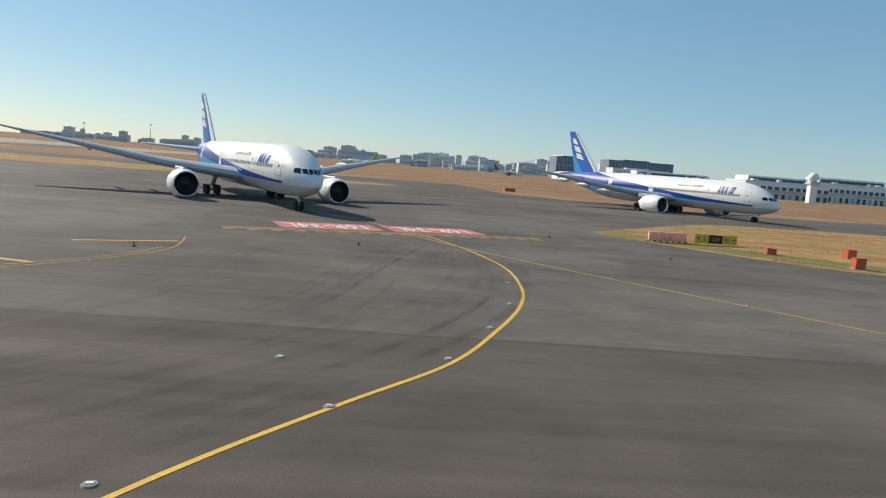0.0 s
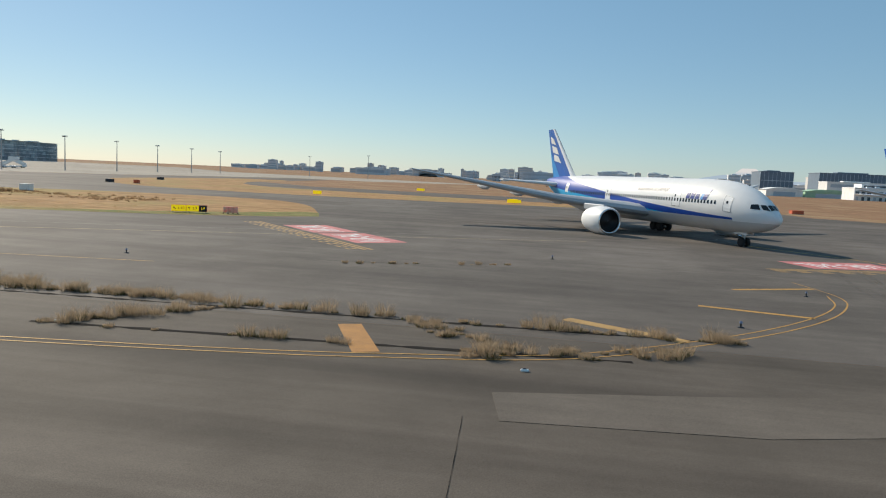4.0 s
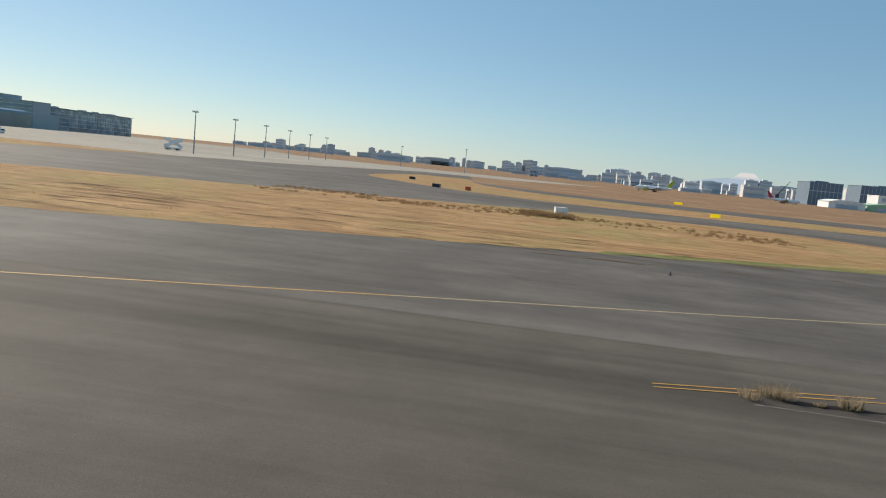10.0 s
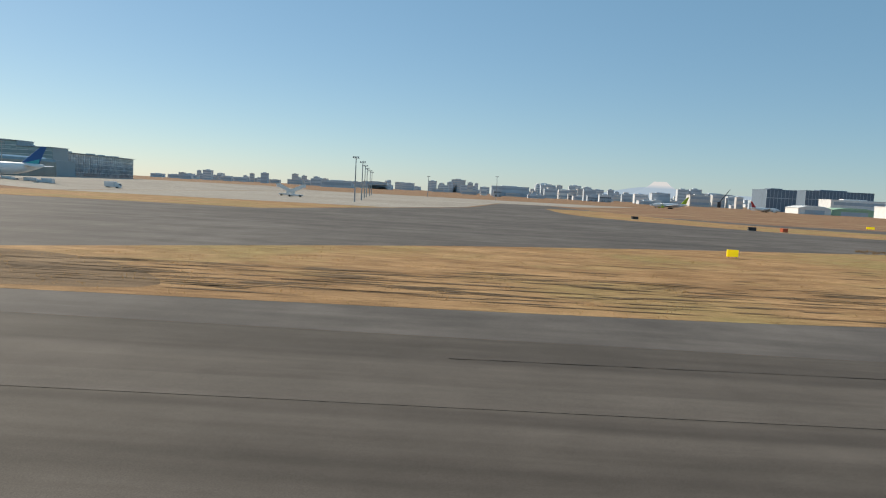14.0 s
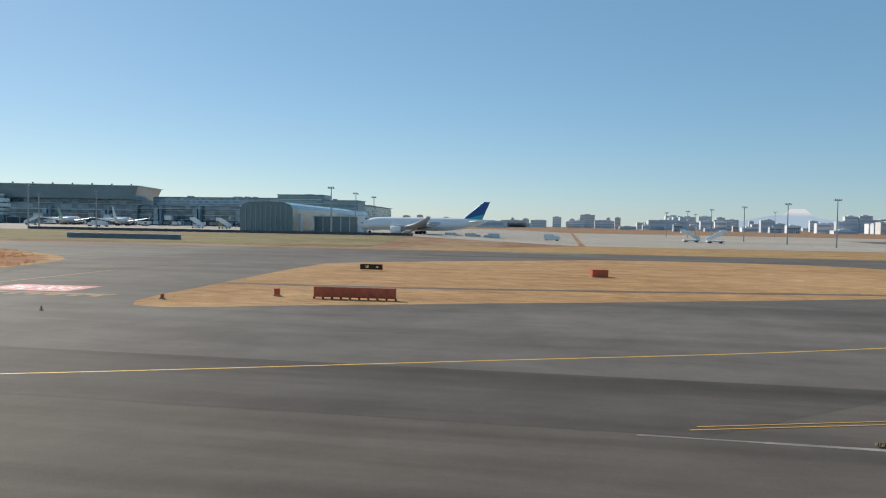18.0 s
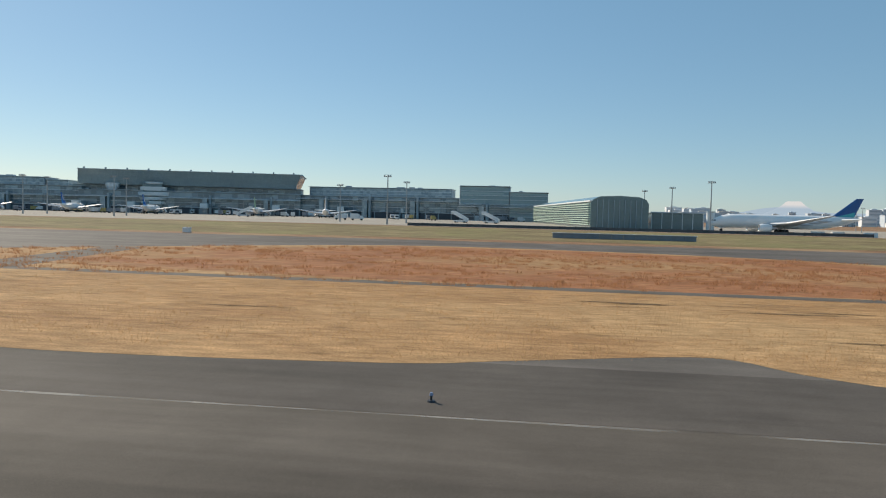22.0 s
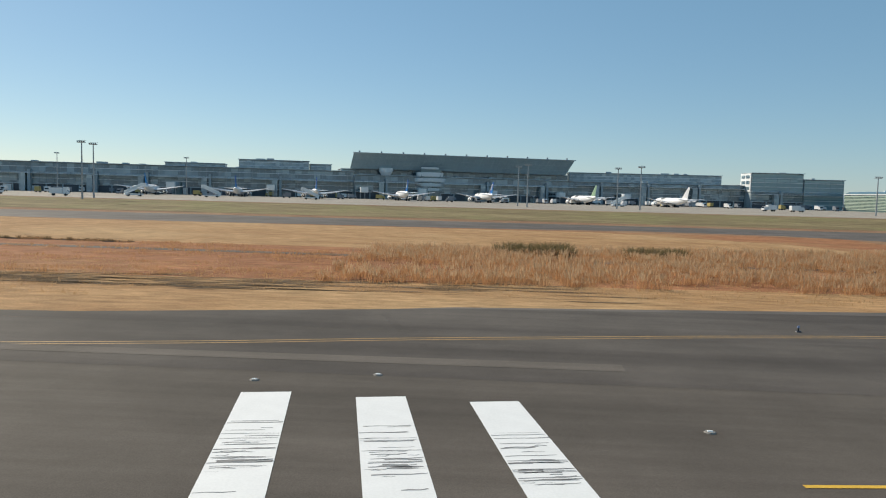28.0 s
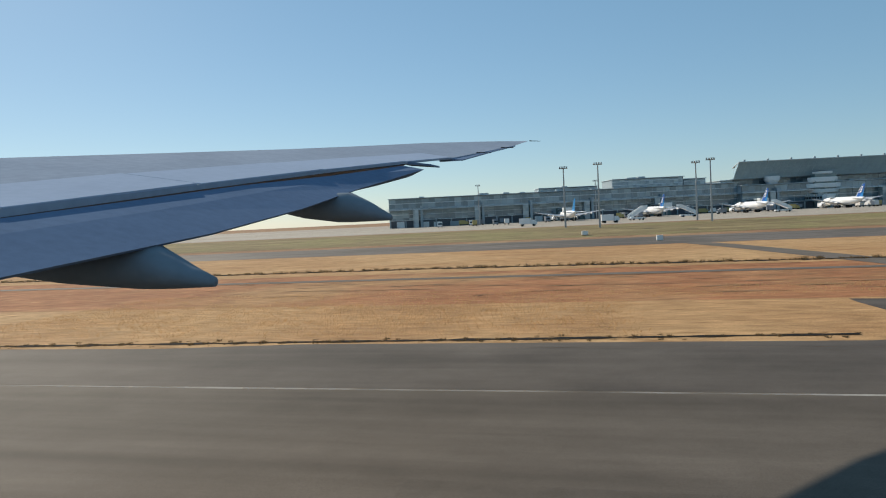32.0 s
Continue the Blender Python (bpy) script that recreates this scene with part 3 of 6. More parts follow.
# ---- aircraft ----
# stations of a hull: along, radius, lift
NOSE = [(0, .03, -.42), (.006, .16, -.41), (.015, .30, -.385), (.03, .48, -.325), (.05, .665, -.24), (.075, .82, -.145), (.105, .93, -.065), (.14, .985, -.015), (.19, 1, 0)]
TAIL = [(.66, 1, 0), (.74, .955, .04), (.81, .84, .13), (.88, .66, .27), (.94, .44, .44), (.98, .25, .56), (1, .10, .63)]


def loft(x_nose, length, r, zc, seg=28):
    st = NOSE + [(.30, 1, 0), (.5, 1, 0)] + TAIL
    st = [(s * 62.8 / length if s <= .19 else s, k, dz) for s, k, dz in st]
    bm = bmesh.new()
    rings(bm, [[(x_nose - s * length, r * k * math.cos(2 * math.pi * i / seg), zc + r * dz + r * k * 1.03 * math.sin(2 * math.pi * i / seg)) for i in range(seg)] for s, k, dz in st])
    return bm


def aerofoil(p0, c0, t0, p1, c1, t1, mid=None):
    """A tapered wing from root to tip, chords along -x, with rounded nose and thin tail; p is the leading edge."""
    bm = bmesh.new()
    prof = [(0, 0), (.03, .5), (.12, .85), (.35, 1), (.65, .6), (1, .05), (1, -.05), (.65, -.4), (.35, -.6), (.12, -.5), (.03, -.3)]
    secs = [(p0, c0, t0)] + ([mid] if mid else []) + [(p1, c1, t1)]
    rings(bm, [[(p[0] - c * a, p[1], p[2] + t * b) for a, b in prof] for p, c, t in secs])
    return bm


def fin_shape(x, z, c0, c1, h, sweep, thick=0.5):
    bm = bmesh.new()
    prof = [(0, 0), (.05, .6), (.3, 1), (.7, .6), (1, .06), (1, -.06), (.7, -.6), (.3, -1), (.05, -.6)]
    rings(bm, [[(xx - c * a, thick * t * b / 2, zz) for a, b in prof] for xx, zz, c, t in ((x, z, c0, 1), (x - sweep, z + h, c1, .5))])
    return bm


def wheel(parent, x, y, r, w):
    bm = bmesh.new()
    s = 18
    rings(bm, [[(x + k * r * math.cos(2 * math.pi * i / s), y + o * w / 2, r + k * r * math.sin(2 * math.pi * i / s)) for i in range(s)] for o, k in ((-1, .6), (-1, .9), (-.6, 1), (.6, 1), (1, .9), (1, .6))])
    t = part("tyre", bm, RUBBER, parent, smooth=True)
    bm = bmesh.new()
    tube(bm, (x, y - w * .42, r), (x, y + w * .42, r), r * .58, r * .58, 14)
    part("hub", bm, GREY_METAL, t)


def engine(parent, x, y, z, r, length, white=AIR_WHITE):
    s = 28
    outer = [(0, .90), (.02, .97), (.08, 1.04), (.25, 1.10), (.45, 1.09), (.7, .98), (.85, .84)]
    ring = lambda k, xx: [(x - xx * length, y + r * k * math.cos(2 * math.pi * i / s), z + r * k * math.sin(2 * math.pi * i / s)) for i in range(s)]
    bm = rings(bmesh.new(), [ring(k, a) for a, k in outer[1:]] + [ring(.80, .85)], False)
    e = part("engine_nacelle", bm, white, parent, "white engine nacelle", smooth=True)
    bm = rings(bmesh.new(), [ring(.97, .02), ring(.93, 0), ring(.86, .01), ring(.83, .10)], False)
    part("intake_lip", bm, LIP, e, "bright metal intake lip", smooth=True)
    bm = rings(bmesh.new(), [ring(.83, .10), ring(.83, .2), ring(.30, .20)], True)
    part("fan", bm, AIR_DARK, e, "dark fan face", smooth=True)
    bm = rings(bmesh.new(), [ring(.28, .20), ring(.2, .15), ring(.03, .10)], True)
    part("spinner", bm, GREY_METAL, e, smooth=True)
    bm = rings(bmesh.new(), [ring(.55, .72), ring(.50, .95), ring(.30, 1.08), ring(.06, 1.25)], True)
    part("exhaust_cone", bm, GREY_METAL, e, smooth=True)
    bm = bmesh.new()
    box(bm, x - length * 1.15, x - length * .25, y - .22, y + .22, z + r * .7, z + r * 1.2, .1)
    part("pylon", bm, AIR_GREY, e)
    return e


def airliner(m, text, group="", length=62.8, r=2.9, span=60, fin_h=8.9, fin_mat=BLUE, hull=None, engine_mat=AIR_WHITE, six=False, logo=True, detail=True, scale=1.0, nose=5.4, bars=WHITE_PAINT):
    """An airliner; x ahead, the nose wheel's contact at the origin."""
    t = thing("airliner", m @ Matrix.Scale(scale, 4), text, "airliner", group)
    zc = r + 1.55
    back = nose - length
    part("fuselage", loft(nose, length, r, zc), hull or AIR_WHITE, t, smooth=True)
    wx = nose - length * .36
    for s, side in ((1, "left"), (-1, "right")):
        p0, p1 = (wx, s * r * .7, zc - r * .55), (wx - span * .30, s * span / 2, zc + span * .045)
        mid = ((wx - span * .115, s * span * .19, zc - r * .45 + span * .012), length * .105, .75)
        w = part("wing", aerofoil(p0, length * .22, 1.1, p1, length * .025, .12, mid), AIR_GREY, t, "light grey swept wing", smooth=False)
        for k in (.25, .45, .62):
            yy = s * (r * .7 + (span / 2 - r) * k)
            xx = wx - span * .30 * k - length * (.20 - .13 * k)
            zz = zc - r * .55 + (span * .045 + r * .55) * k - .45
            bm = rings(bmesh.new(), [[(xx + a, yy + b * .28 * math.cos(q * math.pi / 4), zz + b * .45 * math.sin(q * math.pi / 4)) for q in range(8)] for a, b in ((2.4, .15), (1, 1), (-1.2, 1), (-3.4, .1))])
            part("flap_fairing", bm, AIR_GREY, w, smooth=True)
        engine(t, wx - span * .035 + 5.0, s * span * .165, zc - r * .95, r * .56, r * 2.0, engine_mat)
        hx = back + length * .145
        part("stabiliser", aerofoil((hx, s * r * .25, zc + r * .42), length * .085, .5, (hx - length * .09, s * span * .165, zc + r * .60), length * .035, .15), AIR_WHITE, t, "white tailplane")
        bm = bmesh.new()
        mx = nose - 5.4 - length * .40
        g = part("main_gear", tube(bm, (mx, s * r * 1.55, 1.1), (mx + .3, s * r * 1.35, zc - r * .5), .28, .32), GREY_METAL, t, "main landing gear")
        for dx in ((-1.5, 0, 1.5) if six else (-.75, .75)):
            for dy in (-.7, .7):
                wheel(g, mx + dx, s * r * 1.55 + dy, .66, .48)
        bm = bmesh.new()
        box(bm, mx - (2.0 if six else 1.2), mx + (2.0 if six else 1.2), s * r * 1.55 - .15, s * r * 1.55 + .15, .5, .8, .05)
        part("bogie_beam", bm, GREY_METAL, g)
    fx = back + length * .19
    c0, c1, sweep = length * .150, length * .046, length * .162
    f = part("fin", fin_shape(fx, zc + r * .78, c0, c1, fin_h, sweep, .9), fin_mat, t, "tail fin in airline colour")
    if fin_mat is TEAL_FIN:
        for sd in (1, -1):
            bm = bmesh.new()
            bm.faces.new([bm.verts.new((fx - sweep * hh - (c0 + (c1 - c0) * hh) * a, sd * (.47 - .225 * hh) * w, zc + r * .78 + fin_h * hh)) for hh, a, w in ((0, .05, .65), (0, .7, .65), (0, 1.0, .2), (.30, .9, .4), (.10, .3, 1.06))])
            part("fin_foot", bm, TEAL, f, "teal lower part of the fin")
    if logo:
        for sd in (1, -1):
            for k in range(3):
                h0, h1 = .33 + .18 * k, .33 + .18 * k + .13
                pts = []
                for hh, u in ((h0 - .02, .36), (h0 + .03, .74), (h1 + .03, .68), (h1 - .01, .42)) if k != 1 else ((h0 - .03, .36), (h0 + .02, .72), (h1 + .03, .72), (h1 - .02, .36)):
                    c = c0 + (c1 - c0) * hh
                    pts.append((fx - sweep * hh - c * u, sd * (.45 - .225 * hh) * (1.04 if u < .5 else .5 + .5 * (1 - u) / .3), zc + r * .78 + fin_h * hh))
                bm = bmesh.new()
                bm.faces.new([bm.verts.new(p) for p in pts])
                part("fin_mark", bm, bars, f, "white slanted block on the fin")
            bm = bmesh.new()
            lo = [bm.verts.new((fx + d - c0 * a, sd * (w + .02), zc + r * .78)) for a, w, d in ((0, 0, .04), (.05, .27, 0), (.13, .345, 0))]
            hi = [bm.verts.new((fx + d - sweep - c1 * a, sd * (w + .02), zc + r * .78 + fin_h + .01)) for a, w, d in ((0, 0, .04), (.05, .135, 0), (.16, .18, 0))]
            for k in (0, 1):
                bm.faces.new((lo[k], lo[k + 1], hi[k + 1], hi[k]))
            part("fin_edge", bm, AIR_WHITE, f, "white leading edge")
            bm = bmesh.new()
            bm.faces.new([bm.verts.new((fx - sweep * hh - (c0 + (c1 - c0) * hh) * a, sd * (.45 - .225 * hh) * w, zc + r * .78 + fin_h * hh)) for hh, a, w in ((0, .62, .80), (0, 1.0, .16), (.62, 1.0, .16), (.45, .9, .36))])
            part("fin_shade", bm, LIGHT_BLUE, f, "lighter blue foot of the fin")
    g = part("nose_gear", tube(bmesh.new(), (0, 0, .6), (-.3, 0, zc - r * .7), .16, .2), GREY_METAL, t, "nose landing gear")
    for dy in (-.34, .34):
        wheel(g, 0, dy, .52, .36)
    bm = bmesh.new()
    box(bm, -1.2, .9, .42, .48, 1.35, zc - r * .72)
    box(bm, -1.2, .9, -.48, -.42, 1.35, zc - r * .72)
    part("gear_door", bm, AIR_WHITE, g)
    # cockpit panes
    def hull_at(x):
        st = NOSE + TAIL[:4]
        st = [(a * 62.8 / length if a <= .19 else a, b, c) for a, b, c in st]
        u = (nose - x) / length
        k = np.interp(u, [a[0] for a in st], [a[1] for a in st])
        d = np.interp(u, [a[0] for a in st], [a[2] for a in st])
        return r * k, zc + r * d

    def on_hull(x, z, s, out=.015):
        k, c = hull_at(x)
        q = max(-1, min(1, (z - c) / (k * 1.03)))
        return (x, s * (k * math.sqrt(1 - q * q) + out), z)

    def patch(s, corners, out=.03, n=4):
        """A piece that lies on the hull, from corners (station, degrees up from the side)."""
        bm = bmesh.new()
        (a, b, c, d) = [Vector((u * 62.8 / length, e)) for u, e in corners]
        vs = []
        for i in range(n + 1):
            for j in range(n + 1):
                q = a.lerp(b, i / n).lerp(d.lerp(c, i / n), j / n)
                k, z = hull_at(nose - length * q.x)
                e = radians(q.y)
                vs.append(bm.verts.new((nose - length * q.x, s * (k + out) * math.cos(e), z + (k * 1.03 + out) * math.sin(e))))
        for i in range(n):
            for j in range(n):
                m = i * (n + 1) + j
                bm.faces.new((vs[m], vs[m + 1], vs[m + n + 2], vs[m + n + 1]))
        return bm

    for s in (1, -1):
        for corners in (((.0451, 19), (.0468, 34), (.0375, 48), (.0300, 32)), ((.0345, 50), (.0285, 66), (.0172, 56), (.0265, 38)), ((.0272, 70), (.0262, 88), (.0160, 88), (.0165, 62))):
            part("cockpit_pane", patch(s, corners), PANE_DARK, t, "dark cockpit pane")
        if detail:
            bm = bmesh.new()
            x = nose - 7.4
            while x > back + length * .24:
                for zz in (zc + r * .12,):
                    v = [bm.verts.new(on_hull(x + a, zz + b, s, .012)) for a, b in ((-.14, -.2), (.14, -.2), (.14, .2), (-.14, .2))]
                    bm.faces.new(v)
                x -= .56
            tagged(part("cabin_windows", bm, PANE_DARK, t, "row of small cabin windows"), kind="stuff")
            for u0, u1, e0, e1 in ((.0981, .0801, -7, 32), (.2430, .2172, -9, 25), (.500, .478, -9, 25), (.715, .695, -2, 30)):
                d = part("cabin_door", patch(s, ((u0, e0), (u0, e1), (u1, e1), (u1, e0)), .006), AIR_WHITE, t, "white cabin door")
                w = .0009
                for v in (((u0, e0), (u0, e1), (u0 - w, e1), (u0 - w, e0)), ((u1 + w, e0), (u1 + w, e1), (u1, e1), (u1, e0)), ((u0, e1 - 1), (u0, e1), (u1, e1), (u1, e1 - 1)), ((u0, e0), (u0, e0 + 1), (u1, e0 + 1), (u1, e0))):
                    part("door_seam", patch(s, v, .016), GREY_METAL, d)
                part("door_window", patch(s, ((u0 - .006, 13), (u0 - .006, 19), (u0 - .010, 19), (u0 - .010, 13)), .02, 2), PANE_DARK, d)
            for k, lean in ((0, .0045), (1, .0), (2, .0045)):
                u0 = .2010 - k * .0135
                part("airline_mark", patch(s, ((u0, 11), (u0 - .002 - lean * .6, 36), (u0 - .0105 + lean * .2, 36), (u0 - .0118, 11)), .02), MARK_BLUE, t, "dark blue block of the airline mark")
            part("airline_mark", patch(s, ((.1590, 11), (.1530, 38), (.1465, 38), (.1520, 11)), .02), LIGHT_BLUE, t, "light blue slash of the airline mark")
            part("airline_mark", patch(s, ((.1520, 11), (.1465, 38), (.1352, 38), (.1405, 11)), .02), MARK_BLUE, t, "dark blue slash of the airline mark")
            e = radians(29)
            k, z = hull_at(nose - 20.0)
            m = Matrix(((-s, 0, 0), (0, -s * math.sin(e), s * math.cos(e)), (0, math.cos(e), math.sin(e))))
            lettering("Inspiration of JAPAN", .82, GREY_INK, Matrix.Translation((nose - 20.0, s * (k + .03) * math.cos(e), z + (k * 1.03 + .03) * math.sin(e))) @ m.to_4x4(), t, "lettering", shear=.15)
    return t


HULL_78 = livery_material("hull_band_a", 4.45, 2.9, 0.5, -46.0, (.80, .80, .80), (.003, .062, .36), (.02, .40, .74), (.56, .57, .58))
HULL_77 = livery_material("hull_band_b", 4.65, 3.1, 1.0, -49.0, (.80, .80, .80), (.003, .062, .36), (.02, .40, .74), (.56, .57, .58))
airliner(pose(217.3, 88.8, 0.04, 0, 0, -62.3), "white twin-engine airliner with blue band standing on the taxiway", "taxiing airliners", length=56.7, fin_h=8.6, hull=HULL_78)
airliner(pose(298.5, 145.3, 0.04, 0, 0, -63.4), "long white and blue twin-engine airliner behind the taxiway", "taxiing airliners", length=63.7, r=3.1, span=60.9, fin_h=10.8, hull=HULL_77, six=True)


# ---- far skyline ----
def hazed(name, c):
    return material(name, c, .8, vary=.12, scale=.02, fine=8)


# city walls and windows: distance haze is painted in as pale base colours
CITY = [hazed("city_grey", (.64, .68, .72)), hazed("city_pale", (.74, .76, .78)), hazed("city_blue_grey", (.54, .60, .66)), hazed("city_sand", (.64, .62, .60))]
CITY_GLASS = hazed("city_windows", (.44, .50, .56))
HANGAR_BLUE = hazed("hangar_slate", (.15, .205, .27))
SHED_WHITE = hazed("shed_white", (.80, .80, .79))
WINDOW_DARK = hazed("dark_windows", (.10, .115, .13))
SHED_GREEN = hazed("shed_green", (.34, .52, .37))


def block(x0, x1, y, h, mat, text, cat="building", depth=None, floors=True, base=0.0, group="", panes=0):
    """A far building: walls, parapet, bands of windows and roof plant."""
    w = x1 - x0
    d = depth or max(12, w * .6)
    t = thing("building", pose((x0 + x1) / 2, y, base), text, cat, group)
    part("wall", cube(-w / 2, w / 2, 0, d, -.5, h, .2), mat, t)
    part("parapet", cube(-w / 2 - .4, w / 2 + .4, -.4, d + .4, h, h + 1.0, .1), mat, t)
    if floors:
        n = max(1, int(h / 9))
        for i in range(n):
            z = h * (i + .35) / n
            part("window_band", cube(-w / 2 + w * .05, w / 2 - w * .05, -.35, .1, z, z + h / n * .42), CITY_GLASS, t)
    for k in range(panes):
        # separate dark windows and doors along the front
        px = -w / 2 + w * (k + .5) / panes
        part("window", cube(px - w / panes * .3, px + w / panes * .3, -.5, .1, h * .56, h * .76), WINDOW_DARK, t)
        part("door", cube(px - w / panes * .22, px + w / panes * .22, -.5, .1, 0, h * .3), WINDOW_DARK if k % 3 else CITY_GLASS, t)
    part("roof_plant", cube(-w * .22, w * .18, d * .3, d * .7, h + 1.0, h + 1.0 + max(1.5, h * .06), .2), mat, t)
    return t


random.seed(5)
SKYLINE = [(53, 151, 1900, 25), (294, 354, 3000, 50), (484, 514, 4300, 62), (520, 554, 4300, 71), (591, 631, 4300, 71), (629, 673, 4000, 64), (677, 742, 4000, 54),
           (624, 658, 2200, 46), (662, 696, 2200, 48), (561, 590, 1700, 27), (596, 625, 1700, 26), (605, 629, 1400, 33), (-399, -313, 1900, 17), (-355, -273, 2500, 14),
           (-40, 28, 3000, 32), (386, 484, 4000, 56), (521, 582, 3500, 47), (698, 789, 2200, 37), (-228, -181, 4000, 56), (-88, -20, 3500, 62), (383, 466, 4100, 72),
           (525, 553, 4350, 68), (603, 672, 4350, 75), (-378, -289, 2500, 24), (-103, -60, 3500, 38), (51, 97, 3500, 33), (81, 153, 2500, 22), (276, 348, 3050, 50), (925, 966, 4000, 24)]
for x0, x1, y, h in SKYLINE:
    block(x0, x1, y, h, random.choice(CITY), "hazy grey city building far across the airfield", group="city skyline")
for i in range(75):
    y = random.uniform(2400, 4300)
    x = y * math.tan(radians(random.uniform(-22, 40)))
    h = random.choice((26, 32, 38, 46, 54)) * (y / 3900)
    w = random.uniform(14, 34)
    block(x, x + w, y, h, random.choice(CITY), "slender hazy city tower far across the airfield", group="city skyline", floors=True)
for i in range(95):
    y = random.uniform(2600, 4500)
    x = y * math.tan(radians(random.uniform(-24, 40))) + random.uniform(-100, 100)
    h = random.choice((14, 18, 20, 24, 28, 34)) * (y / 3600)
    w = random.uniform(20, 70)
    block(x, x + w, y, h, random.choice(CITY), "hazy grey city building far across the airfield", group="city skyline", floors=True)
def hangar(x0, x1, y, h, text):
    """A great hangar: ribbed walls, door leaves with a pale rail and a low roof upstand."""
    t = block(x0, x1, y, h, HANGAR_BLUE, text, "hangar", 60, floors=False)
    w = x1 - x0
    n = max(6, int(w / 6))
    me = mesh_of(cube(-.25, .25, -.5, .1, 0, h), CITY_GLASS)
    for i in range(n + 1):
        o = new("wall_rib", me)
        o.parent, o.location = t, (-w / 2 + w * i / n, 0, 0)
    part("door_rail", cube(-w / 2, w / 2, -.9, .1, h * .62, h * .62 + .8), CITY[2], t)
    return t


def cargo_hall(x0, x1, y, h, text):
    """A white building in two steps: loading doors, a band of windows, an office storey set back and plant on the roof."""
    t = block(x0, x1, y, h * .72, SHED_WHITE, text, "building", 40, floors=False, panes=int((x1 - x0) / 6))
    w = x1 - x0
    part("canopy", cube(-w / 2, w / 2, -3.5, -.1, h * .36, h * .36 + .5), CITY[1], t)
    part("upper_storey", cube(-w * .42, w * .30, 10, 34, h * .72 + 1, h), CITY[1], t)
    part("window_strip", cube(-w * .40, w * .28, 9.6, 10.1, h * .80, h * .92), WINDOW_DARK, t)
    for i in range(max(4, int(w / 14))):
        px = random.uniform(-w * .4, w * .42)
        part("roof_unit", cube(px, px + random.uniform(2, 6), 4, 9, h * .72 + 1, h * .72 + 1 + random.uniform(.8, 2.2)), random.choice(CITY), t)
    return t


hangar(475, 523, 1190, 35, "tall dark slate-blue hangar block")
hangar(602, 724, 1330, 40, "long dark hangar building")
block(559, 651, 1150, 23, SHED_WHITE, "white multi-storey car park", "building", 40)
cargo_hall(510, 640, 900, 19, "long white cargo building with loading doors")
cargo_hall(524, 600, 620, 19, "long white cargo building with rows of windows")
cargo_hall(634, 730, 700, 24, "white office building by the airfield")
random.seed(17)
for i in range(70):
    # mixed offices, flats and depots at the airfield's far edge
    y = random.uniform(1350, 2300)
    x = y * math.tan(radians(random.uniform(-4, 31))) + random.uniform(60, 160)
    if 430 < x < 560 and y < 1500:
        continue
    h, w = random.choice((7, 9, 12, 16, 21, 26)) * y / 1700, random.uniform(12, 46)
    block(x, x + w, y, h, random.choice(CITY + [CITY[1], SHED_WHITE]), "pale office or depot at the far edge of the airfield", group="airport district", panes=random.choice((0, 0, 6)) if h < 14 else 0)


def shed(x0, x1, y, h, mat, text):
    """A shed with a low gabled roof."""
    t = thing("shed", pose((x0 + x1) / 2, y, 0), text, "shed")
    w = x1 - x0
    part("wall", cube(-w / 2, w / 2, 0, 40, -.3, h * .7), mat, t)
    bm = rings(bmesh.new(), [[(-w / 2 - 1, yy, h * .7), (w / 2 + 1, yy, h * .7), (w / 4, yy, h * .95), (0, yy, h), (-w / 4, yy, h * .95)] for yy in (-1, 41)])
    part("roof", bm, mat, t)
    part("door", cube(-w * .3, w * .3, -.3, .1, 0, h * .5), CITY_GLASS, t)
    return t


shed(437, 481, 990, 11.5, SHED_WHITE, "white hangar shed with curved roof")
shed(487, 548, 1000, 11, SHED_GREEN, "pale green hangar shed")

# far hills and the snow-capped volcano
def ridge(x0, x1, y, base, peaks, seed):
    bm = bmesh.new()
    n = 90
    top, low = [], []
    for i in range(n + 1):
        x = x0 + (x1 - x0) * i / n
        u = i / n
        h = sum(a * math.exp(-((u - c) / w) ** 2) for a, c, w in peaks) + 3.5 * noise.noise((u * 14, seed, 0)) + 1.2 * noise.noise((u * 60, seed, 3))
        top.append((x, max(2, h)))
        low.append(x)
    a = [bm.verts.new((x, y, -5)) for x in low]
    b = [bm.verts.new((x, y + 40, h)) for x, h in top]
    c = [bm.verts.new((x, y + 80, -5)) for x in low]
    for i in range(n):
        bm.faces.new((a[i], a[i + 1], b[i + 1], b[i]))
        bm.faces.new((b[i], b[i + 1], c[i + 1], c[i]))
    return bm


# distance haze is painted into these glowing blues
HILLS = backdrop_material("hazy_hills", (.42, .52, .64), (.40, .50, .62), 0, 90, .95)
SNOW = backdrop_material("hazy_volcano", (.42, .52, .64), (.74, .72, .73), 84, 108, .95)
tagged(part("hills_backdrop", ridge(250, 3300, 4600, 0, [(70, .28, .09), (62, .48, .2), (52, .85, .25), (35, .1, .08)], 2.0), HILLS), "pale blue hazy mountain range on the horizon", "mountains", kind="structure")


def volcano(x, y, h, w):
    bm = bmesh.new()
    s = 40
    prof = [(1, 0), (.8, .09), (.6, .22), (.42, .40), (.27, .62), (.17, .82), (.11, .97), (.085, 1.0)]
    loops = []
    for k, z in prof:
        loops.append([(x + w * k * math.cos(2 * math.pi * i / s), y + w * .12 * k * math.sin(2 * math.pi * i / s), h * z * (1 + .03 * math.sin(i * 2.3) * (z > .95))) for i in range(s)])
    return rings(bm, loops)


